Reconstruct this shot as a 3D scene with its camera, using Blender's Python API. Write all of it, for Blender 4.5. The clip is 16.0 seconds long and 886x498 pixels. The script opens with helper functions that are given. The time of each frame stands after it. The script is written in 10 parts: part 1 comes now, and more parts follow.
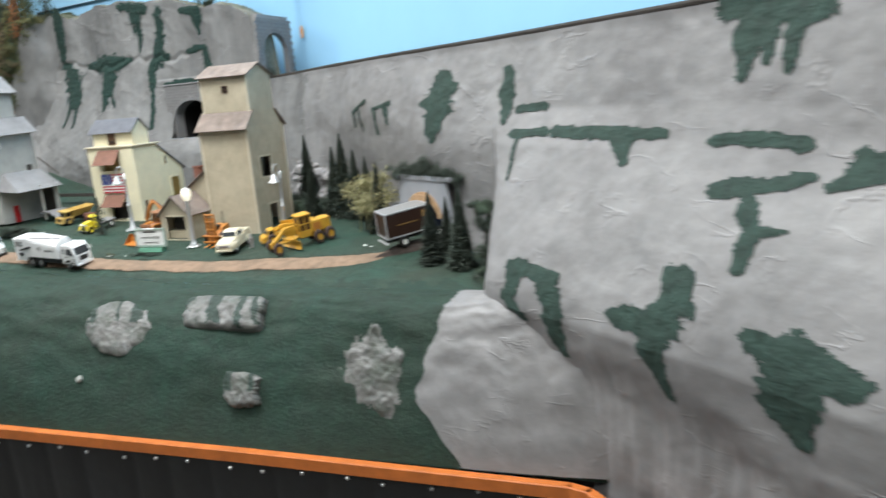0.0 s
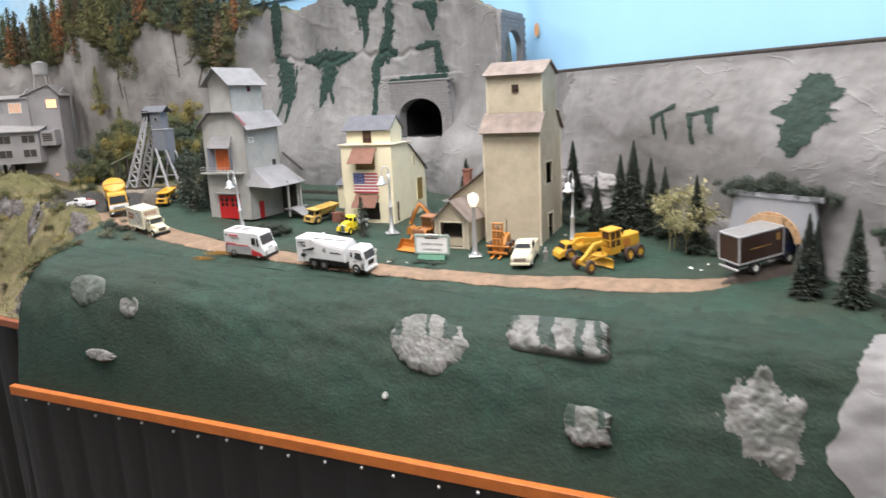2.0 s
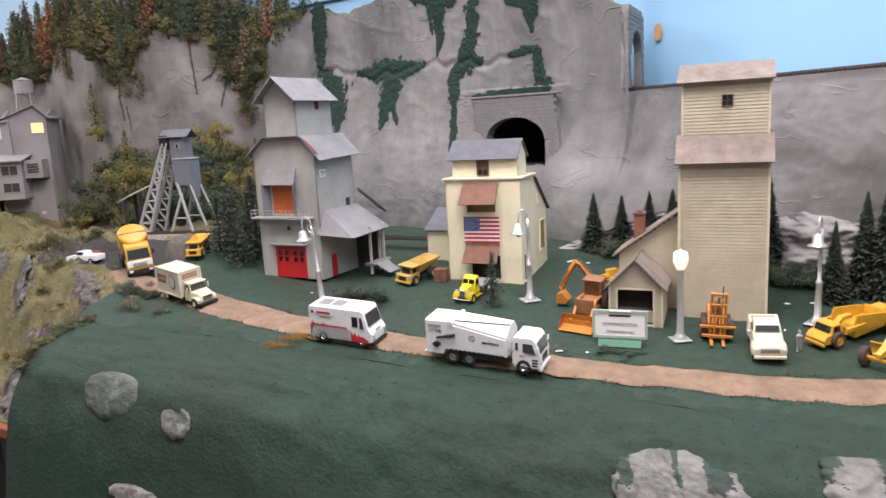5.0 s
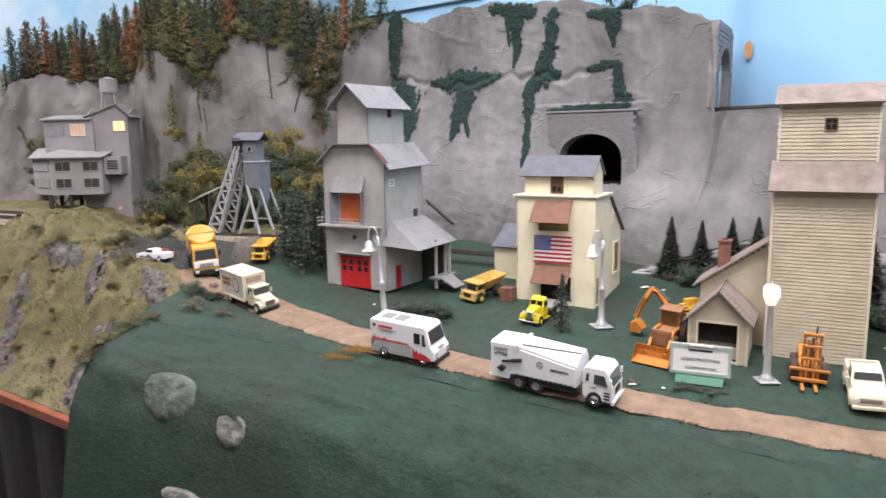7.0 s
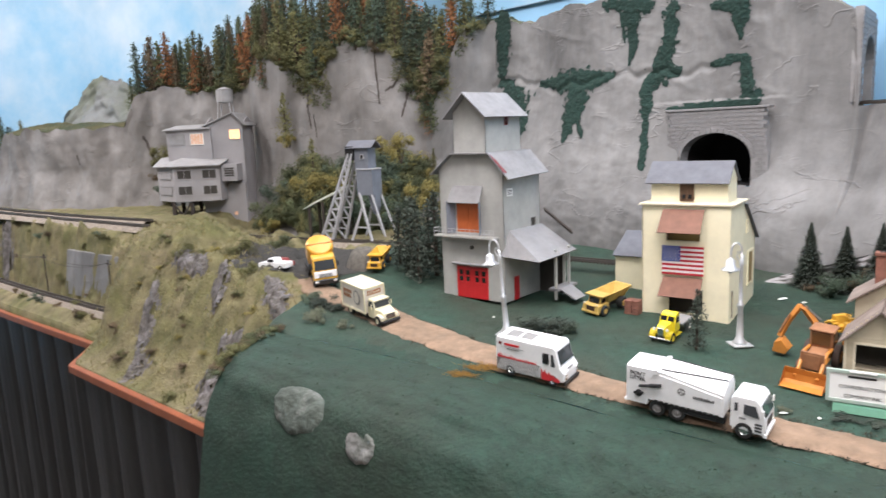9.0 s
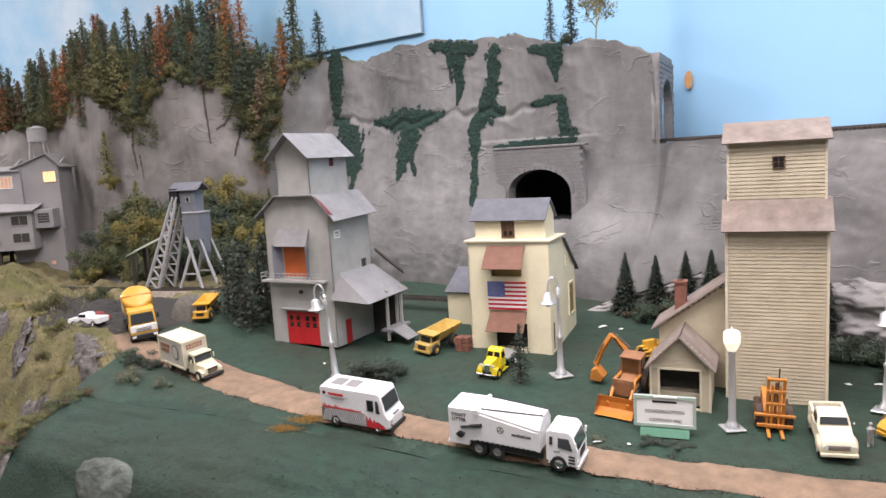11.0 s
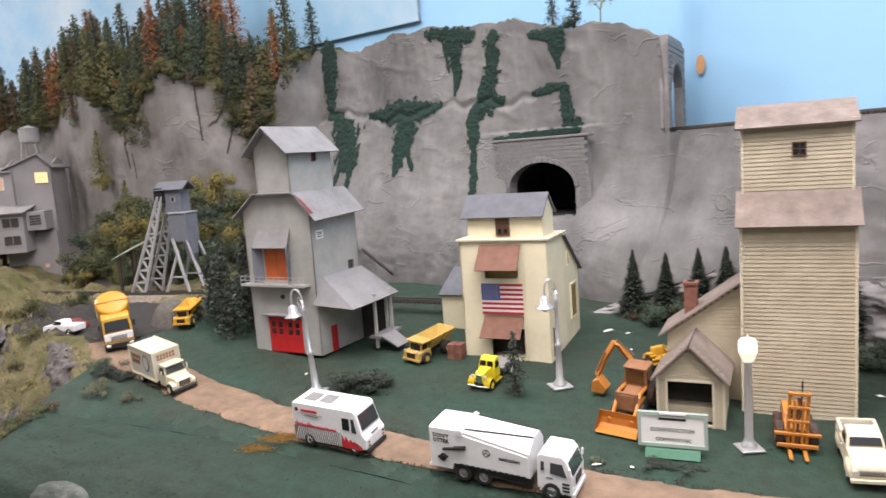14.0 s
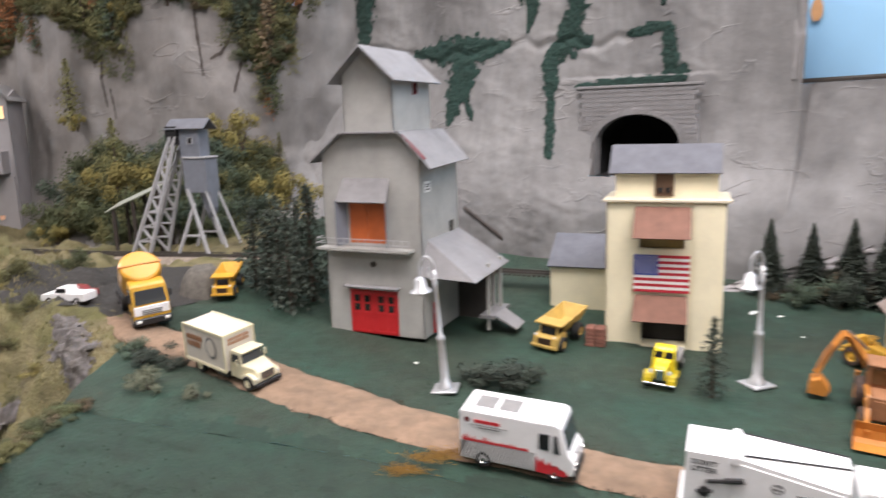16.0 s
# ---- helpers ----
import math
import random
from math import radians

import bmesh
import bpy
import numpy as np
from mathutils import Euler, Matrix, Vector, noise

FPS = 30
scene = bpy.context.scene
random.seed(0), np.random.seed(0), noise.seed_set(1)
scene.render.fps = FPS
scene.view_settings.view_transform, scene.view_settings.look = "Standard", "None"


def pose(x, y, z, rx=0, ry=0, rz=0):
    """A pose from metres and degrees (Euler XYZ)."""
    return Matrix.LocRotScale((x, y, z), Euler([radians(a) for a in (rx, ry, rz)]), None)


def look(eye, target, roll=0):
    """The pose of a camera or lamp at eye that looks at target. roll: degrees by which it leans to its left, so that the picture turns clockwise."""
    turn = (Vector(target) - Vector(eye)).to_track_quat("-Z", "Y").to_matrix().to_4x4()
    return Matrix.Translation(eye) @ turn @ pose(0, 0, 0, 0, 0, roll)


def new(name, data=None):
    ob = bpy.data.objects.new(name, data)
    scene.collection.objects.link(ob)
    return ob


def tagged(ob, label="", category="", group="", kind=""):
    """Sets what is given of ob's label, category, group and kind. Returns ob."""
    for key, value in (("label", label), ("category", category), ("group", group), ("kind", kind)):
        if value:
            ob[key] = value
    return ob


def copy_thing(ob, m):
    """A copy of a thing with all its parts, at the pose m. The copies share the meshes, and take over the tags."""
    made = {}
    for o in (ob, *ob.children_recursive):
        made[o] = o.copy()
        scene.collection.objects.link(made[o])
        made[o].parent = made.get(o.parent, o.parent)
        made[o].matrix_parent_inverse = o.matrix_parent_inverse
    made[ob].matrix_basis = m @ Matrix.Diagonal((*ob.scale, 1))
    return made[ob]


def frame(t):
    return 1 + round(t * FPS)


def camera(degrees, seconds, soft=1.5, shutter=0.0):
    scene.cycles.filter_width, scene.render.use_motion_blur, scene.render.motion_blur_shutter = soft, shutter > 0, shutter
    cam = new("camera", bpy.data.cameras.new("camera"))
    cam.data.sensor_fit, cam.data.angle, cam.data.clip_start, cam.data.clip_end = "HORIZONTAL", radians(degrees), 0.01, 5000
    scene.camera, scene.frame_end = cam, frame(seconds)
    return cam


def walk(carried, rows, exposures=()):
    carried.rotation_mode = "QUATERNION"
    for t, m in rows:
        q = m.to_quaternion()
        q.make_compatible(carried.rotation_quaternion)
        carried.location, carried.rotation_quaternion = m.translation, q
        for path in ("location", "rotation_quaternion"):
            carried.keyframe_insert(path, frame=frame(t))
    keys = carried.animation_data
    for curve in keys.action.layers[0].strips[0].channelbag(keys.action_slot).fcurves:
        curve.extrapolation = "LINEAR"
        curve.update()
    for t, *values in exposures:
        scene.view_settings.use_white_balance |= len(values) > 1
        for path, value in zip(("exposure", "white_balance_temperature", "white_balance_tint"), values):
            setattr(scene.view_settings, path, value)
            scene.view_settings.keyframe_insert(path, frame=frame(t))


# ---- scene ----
cam = camera(64.7, 16.0, soft=1.5, shutter=0.5)
PATH = [
    (0, (0.114, 0.171, 1.275), (-0.044, 2.115, 0.835), -4.6),
    (0.5, (0.017, 0.225, 1.28), (-0.268, 2.149, 0.812), -3.7),
    (1, (-0.126, 0.224, 1.286), (-0.378, 2.148, 0.801), -2.8),
    (1.5, (-0.24, 0.218, 1.3), (-0.568, 2.142, 0.863), -4.7),
    (2, (-0.302, 0.249, 1.297), (-0.692, 2.166, 0.881), -2.8),
    (2.5, (-0.342, 0.341, 1.298), (-0.85, 2.234, 0.904), -4.2),
    (3, (-0.375, 0.446, 1.298), (-0.817, 2.367, 0.955), -4.0),
    (3.5, (-0.438, 0.497, 1.291), (-0.832, 2.42, 0.908), -1.6),
    (4, (-0.549, 0.54, 1.309), (-0.728, 2.505, 0.982), -2.1),
    (4.5, (-0.637, 0.578, 1.305), (-0.9, 2.527, 0.941), -3.2),
    (7, (-0.672, 0.642, 1.304), (-1.166, 2.554, 0.987), -0.9),
    (7.5, (-0.683, 0.634, 1.318), (-1.301, 2.511, 1.007), -1.9),
    (8, (-0.704, 0.636, 1.332), (-1.448, 2.469, 1.039), -2.5),
    (8.5, (-0.722, 0.649, 1.336), (-1.521, 2.452, 0.999), -3.1),
    (9, (-0.72, 0.656, 1.333), (-1.466, 2.481, 1.001), -2.6),
    (9.5, (-0.71, 0.667, 1.34), (-1.306, 2.554, 1.047), -2.4),
    (10, (-0.698, 0.673, 1.337), (-1.132, 2.606, 1.059), -0.9),
    (12.5, (-0.651, 0.725, 1.349), (-0.99, 2.681, 1.101), -5.3),
    (13, (-0.649, 0.738, 1.346), (-0.99, 2.692, 1.089), -5.4),
    (13.5, (-0.648, 0.756, 1.34), (-1.006, 2.706, 1.074), -5.6),
    (14, (-0.651, 0.778, 1.333), (-1.065, 2.717, 1.068), -4.2),
    (14.5, (-0.664, 0.816, 1.317), (-1.196, 2.719, 1.002), -3.9),
    (15, (-0.743, 0.847, 1.301), (-1.14, 2.769, 0.916), -2.8),
    (15.5, (-0.849, 0.886, 1.308), (-0.993, 2.855, 0.984), -2.8),
    (16, (-0.941, 0.941, 1.309), (-1.162, 2.894, 0.94), -1.7),
]
EXPOSURES = [(0.0, 0.20, 6250, 4), (1.0, 0.42, 6500, 8), (2.0, 0.40, 6600, 12), (3.5, 0.20, 6750, 19), (4.7, 0.13, 6650, 19), (7.5, 0.28, 6500, 17), (9.0, 0.38, 6500, 14), (10.0, 0.26, 6600, 19), (12.5, 0.12, 6750, 18), (16.0, 0.20, 6700, 17)]

walk(cam, [(t, look(eye, target, roll)) for t, eye, target, roll in PATH], EXPOSURES)

# ---- world and light: a hall with ceiling lights ----
world = bpy.data.worlds.new("world")
scene.world = world
world.use_nodes = True
world.node_tree.nodes["Background"].inputs[0].default_value = (0.9, 0.95, 1.0, 1)
world.node_tree.nodes["Background"].inputs[1].default_value = 0.3


def ceiling_lamp(x, y, z, sx, sy, power, turn=0, colour=(1.0, 0.96, 0.945)):
    data = bpy.data.lights.new("ceiling_lamp", "AREA")
    data.shape, data.size, data.size_y, data.energy, data.color = "RECTANGLE", sx, sy, power, colour
    ob = new("ceiling_lamp", data)
    ob.matrix_world = pose(x, y, z, 0, 0, turn)
    return ob


for lx, ly, power in ((-1.8, 1.2, 9), (-0.62, 1.0, 37), (0.35, 0.2, 15), (-0.95, 1.95, 13), (-3.3, 1.9, 46), (-0.6, -0.5, 20)):
    ceiling_lamp(lx, ly, 2.68, 1.2, 0.6, power, -14)


# ---- materials ----
def material(name, colour, rough=0.6, metal=0.0, vary=0.15, scale=40.0, bump=0.0, bump_scale=None, second=None, mix_scale=None, mix_at=0.5, mix_soft=0.12,
             emit=None, each=0.0, coat=0.0, detail=6.0, crease=0.0, crease_scale=5.0, mix_stretch=None):
    m = bpy.data.materials.new(name)
    m.use_nodes = True
    nt = m.node_tree
    n, l = nt.nodes, nt.links
    bs = n["Principled BSDF"]
    bs.inputs["Roughness"].default_value = rough
    bs.inputs["Metallic"].default_value = metal
    bs.inputs["Coat Weight"].default_value = coat
    tc = n.new("ShaderNodeTexCoord")
    base = n.new("ShaderNodeRGB")
    base.outputs[0].default_value = (*colour, 1)
    col = base.outputs[0]
    if second:
        nz = n.new("ShaderNodeTexNoise")
        nz.inputs["Scale"].default_value = mix_scale or scale / 3
        nz.inputs["Detail"].default_value = 5
        nz.inputs["Roughness"].default_value = 0.62
        if mix_stretch:
            ms = n.new("ShaderNodeMapping")
            ms.inputs["Scale"].default_value = mix_stretch
            l.new(tc.outputs["Object"], ms.inputs["Vector"])
            l.new(ms.outputs[0], nz.inputs["Vector"])
        else:
            l.new(tc.outputs["Object"], nz.inputs["Vector"])
        ramp = n.new("ShaderNodeMapRange")
        ramp.inputs[1].default_value, ramp.inputs[2].default_value = mix_at - mix_soft, mix_at + mix_soft
        l.new(nz.outputs["Fac"], ramp.inputs[0])
        mx = n.new("ShaderNodeMix")
        mx.data_type = "RGBA"
        mx.inputs[7].default_value = (*second, 1)
        l.new(ramp.outputs[0], mx.inputs[0])
        l.new(col, mx.inputs[6])
        col = mx.outputs[2]
    if vary:
        n1 = n.new("ShaderNodeTexNoise")
        n1.inputs["Scale"].default_value = scale
        n1.inputs["Detail"].default_value = detail
        n1.inputs["Roughness"].default_value = 0.65
        l.new(tc.outputs["Object"], n1.inputs["Vector"])
        rng = n.new("ShaderNodeMapRange")
        rng.inputs[1].default_value, rng.inputs[2].default_value = 0.3, 0.7
        rng.inputs[3].default_value, rng.inputs[4].default_value = 1 - vary, 1 + vary
        l.new(n1.outputs["Fac"], rng.inputs[0])
        value = rng.outputs[0]
        if each:
            oi = n.new("ShaderNodeObjectInfo")
            r2 = n.new("ShaderNodeMapRange")
            r2.inputs[3].default_value, r2.inputs[4].default_value = 1 - each, 1 + each
            l.new(oi.outputs["Random"], r2.inputs[0])
            mul = n.new("ShaderNodeMath")
            mul.operation = "MULTIPLY"
            l.new(value, mul.inputs[0])
            l.new(r2.outputs[0], mul.inputs[1])
            value = mul.outputs[0]
        hs = n.new("ShaderNodeHueSaturation")
        l.new(value, hs.inputs["Value"])
        l.new(col, hs.inputs["Color"])
        col = hs.outputs[0]
    l.new(col, bs.inputs["Base Color"])
    if bump:
        nb = n.new("ShaderNodeTexNoise")
        nb.inputs["Scale"].default_value = bump_scale or scale * 4
        nb.inputs["Detail"].default_value = 8
        nb.inputs["Roughness"].default_value = 0.6
        l.new(tc.outputs["Object"], nb.inputs["Vector"])
        bp = n.new("ShaderNodeBump")
        bp.inputs["Strength"].default_value = 1.0
        bp.inputs["Distance"].default_value = bump
        l.new(nb.outputs["Fac"], bp.inputs["Height"])
        l.new(bp.outputs[0], bs.inputs["Normal"])
    if crease:
        # thin folds in the plaster skin, lying mostly level, only here and there
        mp_ = n.new("ShaderNodeMapping")
        mp_.inputs["Scale"].default_value = (1, 1, 2.2)
        l.new(tc.outputs["Object"], mp_.inputs["Vector"])
        nc = n.new("ShaderNodeTexNoise")
        nc.inputs["Scale"].default_value, nc.inputs["Detail"].default_value, nc.inputs["Distortion"].default_value = crease_scale, 4, 0.6
        l.new(mp_.outputs[0], nc.inputs["Vector"])
        near = n.new("ShaderNodeMath")
        near.operation = "SUBTRACT"
        near.inputs[1].default_value = 0.5
        l.new(nc.outputs["Fac"], near.inputs[0])
        dist = n.new("ShaderNodeMath")
        dist.operation = "ABSOLUTE"
        l.new(near.outputs[0], dist.inputs[0])
        thin = n.new("ShaderNodeMapRange")
        thin.inputs[1].default_value, thin.inputs[2].default_value, thin.inputs[3].default_value, thin.inputs[4].default_value = 0.0, 0.022, 1.0, 0.0
        l.new(dist.outputs[0], thin.inputs[0])
        nm = n.new("ShaderNodeTexNoise")
        nm.inputs["Scale"].default_value = crease_scale * 1.7
        l.new(tc.outputs["Object"], nm.inputs["Vector"])
        some = n.new("ShaderNodeMapRange")
        some.inputs[1].default_value, some.inputs[2].default_value = 0.5, 0.66
        l.new(nm.outputs["Fac"], some.inputs[0])
        both = n.new("ShaderNodeMath")
        both.operation = "MULTIPLY"
        l.new(thin.outputs[0], both.inputs[0])
        l.new(some.outputs[0], both.inputs[1])
        b2 = n.new("ShaderNodeBump")
        b2.inputs["Distance"].default_value = crease
        l.new(both.outputs[0], b2.inputs["Height"])
        if bump:
            l.new(bp.outputs[0], b2.inputs["Normal"])
        l.new(b2.outputs[0], bs.inputs["Normal"])
    if emit:
        bs.inputs["Emission Color"].default_value = (*emit[:3], 1)
        bs.inputs["Emission Strength"].default_value = emit[3]
    return m


M = {}
M["plaster"] = material("grey_painted_plaster", (0.210, 0.208, 0.206), 0.62, vary=0.2, scale=12, bump=0.0018, bump_scale=30, second=(0.116, 0.114, 0.113), mix_scale=9, mix_at=0.52, mix_soft=0.17, mix_stretch=(1, 1, 0.28), crease=0.0014, crease_scale=8)
M["plaster_light"] = material("pale_grey_plaster", (0.258, 0.252, 0.252), 0.5, vary=0.2, scale=14, bump=0.0016, bump_scale=26, second=(0.19, 0.184, 0.186), mix_scale=4.5, mix_at=0.52, mix_soft=0.2, crease=0.0007, crease_scale=9)
M["cliff_left"] = material("brown_grey_plaster", (0.212, 0.203, 0.196), 0.8, vary=0.18, scale=16, bump=0.002, bump_scale=30, second=(0.150, 0.139, 0.130), mix_scale=7, mix_stretch=(1, 1, 0.35), crease=0.0016, crease_scale=7)
M["rock"] = material("chipped_grey_rock", (0.36, 0.35, 0.33), 0.7, vary=0.3, scale=30, bump=0.004, bump_scale=70, second=(0.14, 0.15, 0.13), mix_scale=22, mix_at=0.56)
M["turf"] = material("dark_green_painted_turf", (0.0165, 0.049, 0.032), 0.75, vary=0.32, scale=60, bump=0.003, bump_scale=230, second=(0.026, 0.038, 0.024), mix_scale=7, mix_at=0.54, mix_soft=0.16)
# turf green set darker: the steep bank's shade is put into its colour
M["slope_shade_green"] = material("slope_green_darkened_for_shade", (0.0112, 0.036, 0.0235), 0.8, vary=0.3, scale=55, bump=0.0022, bump_scale=170, second=(0.0165, 0.031, 0.020), mix_scale=6, mix_at=0.53, mix_soft=0.16)
M["dirt"] = material("tan_dirt_road", (0.255, 0.172, 0.115), 0.9, vary=0.24, scale=60, bump=0.0014, bump_scale=380, second=(0.18, 0.125, 0.085), mix_scale=16, mix_at=0.56)
M["gravel"] = material("black_gravel", (0.035, 0.033, 0.03), 0.9, vary=0.4, scale=200, bump=0.002, bump_scale=420)
M["grass"] = material("dry_grass_scatter", (0.195, 0.163, 0.09), 0.95, vary=0.36, scale=30, bump=0.005, bump_scale=220, second=(0.115, 0.113, 0.042), mix_scale=11, mix_at=0.5, mix_soft=0.16)
M["orange"] = material("orange_varnished_wood", (0.50, 0.14, 0.025), 0.5, vary=0.2, scale=30, bump=0.0006, bump_scale=200)
M["brown_trim"] = material("red_brown_varnished_wood", (0.26, 0.075, 0.03), 0.45, vary=0.2, scale=30)
M["curtain"] = material("black_vinyl_cloth", (0.0095, 0.0095, 0.010), 0.5, vary=0.2, scale=30, bump=0.001, bump_scale=60)
M["sky"] = material("pale_blue_painted_backdrop", (0.30, 0.56, 0.80), 0.8, vary=0.04, scale=2.2)
M["sky_cloud"] = material("blue_backdrop_with_clouds", (0.25, 0.47, 0.65), 0.8, vary=0.04, scale=2, second=(0.50, 0.61, 0.69), mix_scale=2.3, mix_at=0.57, mix_soft=0.13)
M["hall"] = material("cream_hall_paint", (0.55, 0.52, 0.47), 0.8, vary=0.05, scale=2)
M["hall_floor"] = material("grey_hall_floor", (0.18, 0.17, 0.16), 0.6, vary=0.15, scale=5)
M["hall_ceiling"] = material("white_ceiling_tile", (0.7, 0.7, 0.68), 0.9, vary=0.04, scale=4)
M["vine"] = material("dark_green_foam", (0.0115, 0.034, 0.027), 0.95, vary=0.3, scale=120, bump=0.0015, bump_scale=300)
M["green_paint"] = material("dark_green_sponged_paint", (0.022, 0.046, 0.036), 0.8, vary=0.35, scale=60, bump=0.0008, bump_scale=300)
M["steel"] = material("dull_rail_steel", (0.12, 0.11, 0.10), 0.5, metal=0.6, vary=0.2, scale=60)
M["tie"] = material("dark_wood_tie", (0.05, 0.04, 0.033), 0.9, vary=0.3, scale=90)
M["ballast"] = material("grey_ballast", (0.26, 0.22, 0.18), 0.95, vary=0.4, scale=190, bump=0.002, bump_scale=500)
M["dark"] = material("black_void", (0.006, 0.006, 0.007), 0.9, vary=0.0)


# ---- mesh helpers ----
def part(name, bm, mat, parent=None, label="", smooth=False):
    me = bpy.data.meshes.new(name)
    bm.to_mesh(me)
    bm.free()
    if smooth:
        me.polygons.foreach_set("use_smooth", [True] * len(me.polygons))
    me.materials.append(mat)
    ob = new(name, me)
    if parent is not None:
        ob.parent = parent
    if label:
        tagged(ob, label)
    return ob


def thing(name, label, category, m, group="", kind=""):
    ob = new(name)
    ob.empty_display_size = 0.02
    ob.matrix_world = m
    return tagged(ob, label, category, group, kind)


def box(bm, x0, x1, y0, y1, z0, z1, m=None, bevel=0.0):
    vs = [bm.verts.new((x, y, z)) for x in (x0, x1) for y in (y0, y1) for z in (z0, z1)]
    fs = [bm.faces.new([vs[i] for i in f]) for f in ((0, 1, 3, 2), (4, 6, 7, 5), (0, 4, 5, 1), (2, 3, 7, 6), (0, 2, 6, 4), (1, 5, 7, 3))]
    if bevel:
        es = list({e for f in fs for e in f.edges})
        got = bmesh.ops.bevel(bm, geom=es, offset=bevel, segments=1, affect="EDGES", profile=0.5)
        vs = list({v for f in got["faces"] for v in f.verts} | {v for v in vs if v.is_valid})
    if m is not None:
        for v in vs:
            v.co = m @ v.co
    return vs


def cyl(bm, a, b, r0, r1=None, n=10, caps=True):
    a, b = Vector(a), Vector(b)
    r1 = r0 if r1 is None else r1
    q = (b - a).to_track_quat("Z", "Y")
    rings = []
    for p, r in ((a, r0), (b, r1)):
        rings.append([bm.verts.new(p + q @ Vector((r * math.cos(2 * math.pi * i / n), r * math.sin(2 * math.pi * i / n), 0))) for i in range(n)])
    for i in range(n):
        bm.faces.new((rings[0][i], rings[0][(i + 1) % n], rings[1][(i + 1) % n], rings[1][i]))
    if caps:
        bm.faces.new(rings[0][::-1])
        bm.faces.new(rings[1])


def lathe(bm, rows, n=12, at=(0, 0, 0)):
    """A turned shape: rows of radius and height."""
    rings = [[bm.verts.new((at[0] + r * math.cos(2 * math.pi * i / n), at[1] + r * math.sin(2 * math.pi * i / n), at[2] + z)) for i in range(n)] for r, z in rows]
    for a, b in zip(rings, rings[1:]):
        for i in range(n):
            bm.faces.new((a[i], a[(i + 1) % n], b[(i + 1) % n], b[i]))
    bm.faces.new(rings[0][::-1])
    bm.faces.new(rings[-1])


def prism(bm, outline, a0, a1, axis="x", m=None):
    """An outline of two coordinates drawn out along an axis: (y, z) along x, (x, z) along y, (x, y) along z."""
    def at(p, a):
        return {"x": (a, p[0], p[1]), "y": (p[0], a, p[1]), "z": (p[0], p[1], a)}[axis]
    lo = [bm.verts.new(at(p, a0)) for p in outline]
    hi = [bm.verts.new(at(p, a1)) for p in outline]
    n = len(outline)
    for i in range(n):
        bm.faces.new((lo[i], lo[(i + 1) % n], hi[(i + 1) % n], hi[i]))
    bm.faces.new(lo[::-1])
    bm.faces.new(hi)
    bmesh.ops.recalc_face_normals(bm, faces=list({f for v in lo + hi for f in v.link_faces}))
    if m is not None:
        for v in lo + hi:
            v.co = m @ v.co
    return lo + hi


def bent(bm, pts, r, n=6):
    """A round bar along points."""
    pts = [Vector(p) for p in pts]
    rings = []
    for i, p in enumerate(pts):
        d = (pts[min(i + 1, len(pts) - 1)] - pts[max(i - 1, 0)]).normalized()
        q = d.to_track_quat("Z", "Y")
        rings.append([bm.verts.new(p + q @ Vector((r * math.cos(2 * math.pi * k / n), r * math.sin(2 * math.pi * k / n), 0))) for k in range(n)])
    for a, b in zip(rings, rings[1:]):
        for k in range(n):
            bm.faces.new((a[k], a[(k + 1) % n], b[(k + 1) % n], b[k]))
    bm.faces.new(rings[0][::-1])
    bm.faces.new(rings[-1])


def fbm(x, y, z, octaves=4):
    return noise.fractal(Vector((x, y, z)), 0.6, 2.0, octaves)


def sheet(name, f, nu, nv, mat, label="", category="", kind="structure", smooth=True):
    """A surface f(u, v) on a grid, u and v from 0 to 1."""
    vs = [f(i / nu, j / nv) for j in range(nv + 1) for i in range(nu + 1)]
    w = nu + 1
    fs = [(j * w + i, j * w + i + 1, (j + 1) * w + i + 1, (j + 1) * w + i) for j in range(nv) for i in range(nu)]
    me = bpy.data.meshes.new(name)
    me.from_pydata([tuple(v) for v in vs], [], fs)
    if smooth:
        me.polygons.foreach_set("use_smooth", [True] * len(me.polygons))
    me.materials.append(mat)
    me.update()
    return tagged(new(name, me), label, category, kind=kind)


def along(pts, u):
    """A place on a polyline of rows (x, ...) by even parameter u."""
    p = np.array(pts, float)
    d = np.r_[0, np.cumsum(np.linalg.norm(np.diff(p[:, :2], axis=0), axis=1))]
    return [float(np.interp(u * d[-1], d, p[:, k])) for k in range(p.shape[1])]


# ---- the town board ----
TOP_X = (-1.46, -1.37, -1.1, -0.83, -0.634, -0.33, -0.14, 0.05, 0.4)
TOP_Y = (1.60, 1.565, 1.515, 1.435, 1.388, 1.305, 1.232, 1.168, 1.05)


def ground_z(x, y):
    # the board flattens behind the first row of buildings
    flat = 0.05 * max(0.0, y - 1.62) * min(1.0, max(0.0, (x + 1.3) / 0.2))
    return 1.0 + 0.11 * (y - 1.42) + 0.02 * (-0.66 - x) + 0.075 * max(0.0, x + 0.42) - flat


def top_y(x):
    return float(np.interp(x, TOP_X, TOP_Y))


def town(u, v):
    x = -1.42 + 1.62 * u
    y = top_y(x) + (2.5 - top_y(x)) * v ** 1.25
    edge = max(0.0, 1 - (y - top_y(x)) / 0.035)
    return x, y, ground_z(x, y) + 0.0014 * fbm(x * 14, y * 14, 0) - 0.008 * edge ** 2


board = sheet("ground_town", town, 260, 150, M["turf"], "dark green painted turf board under the model town", "ground")


def fascia_y(x):
    return 1.056 - 0.248 * x


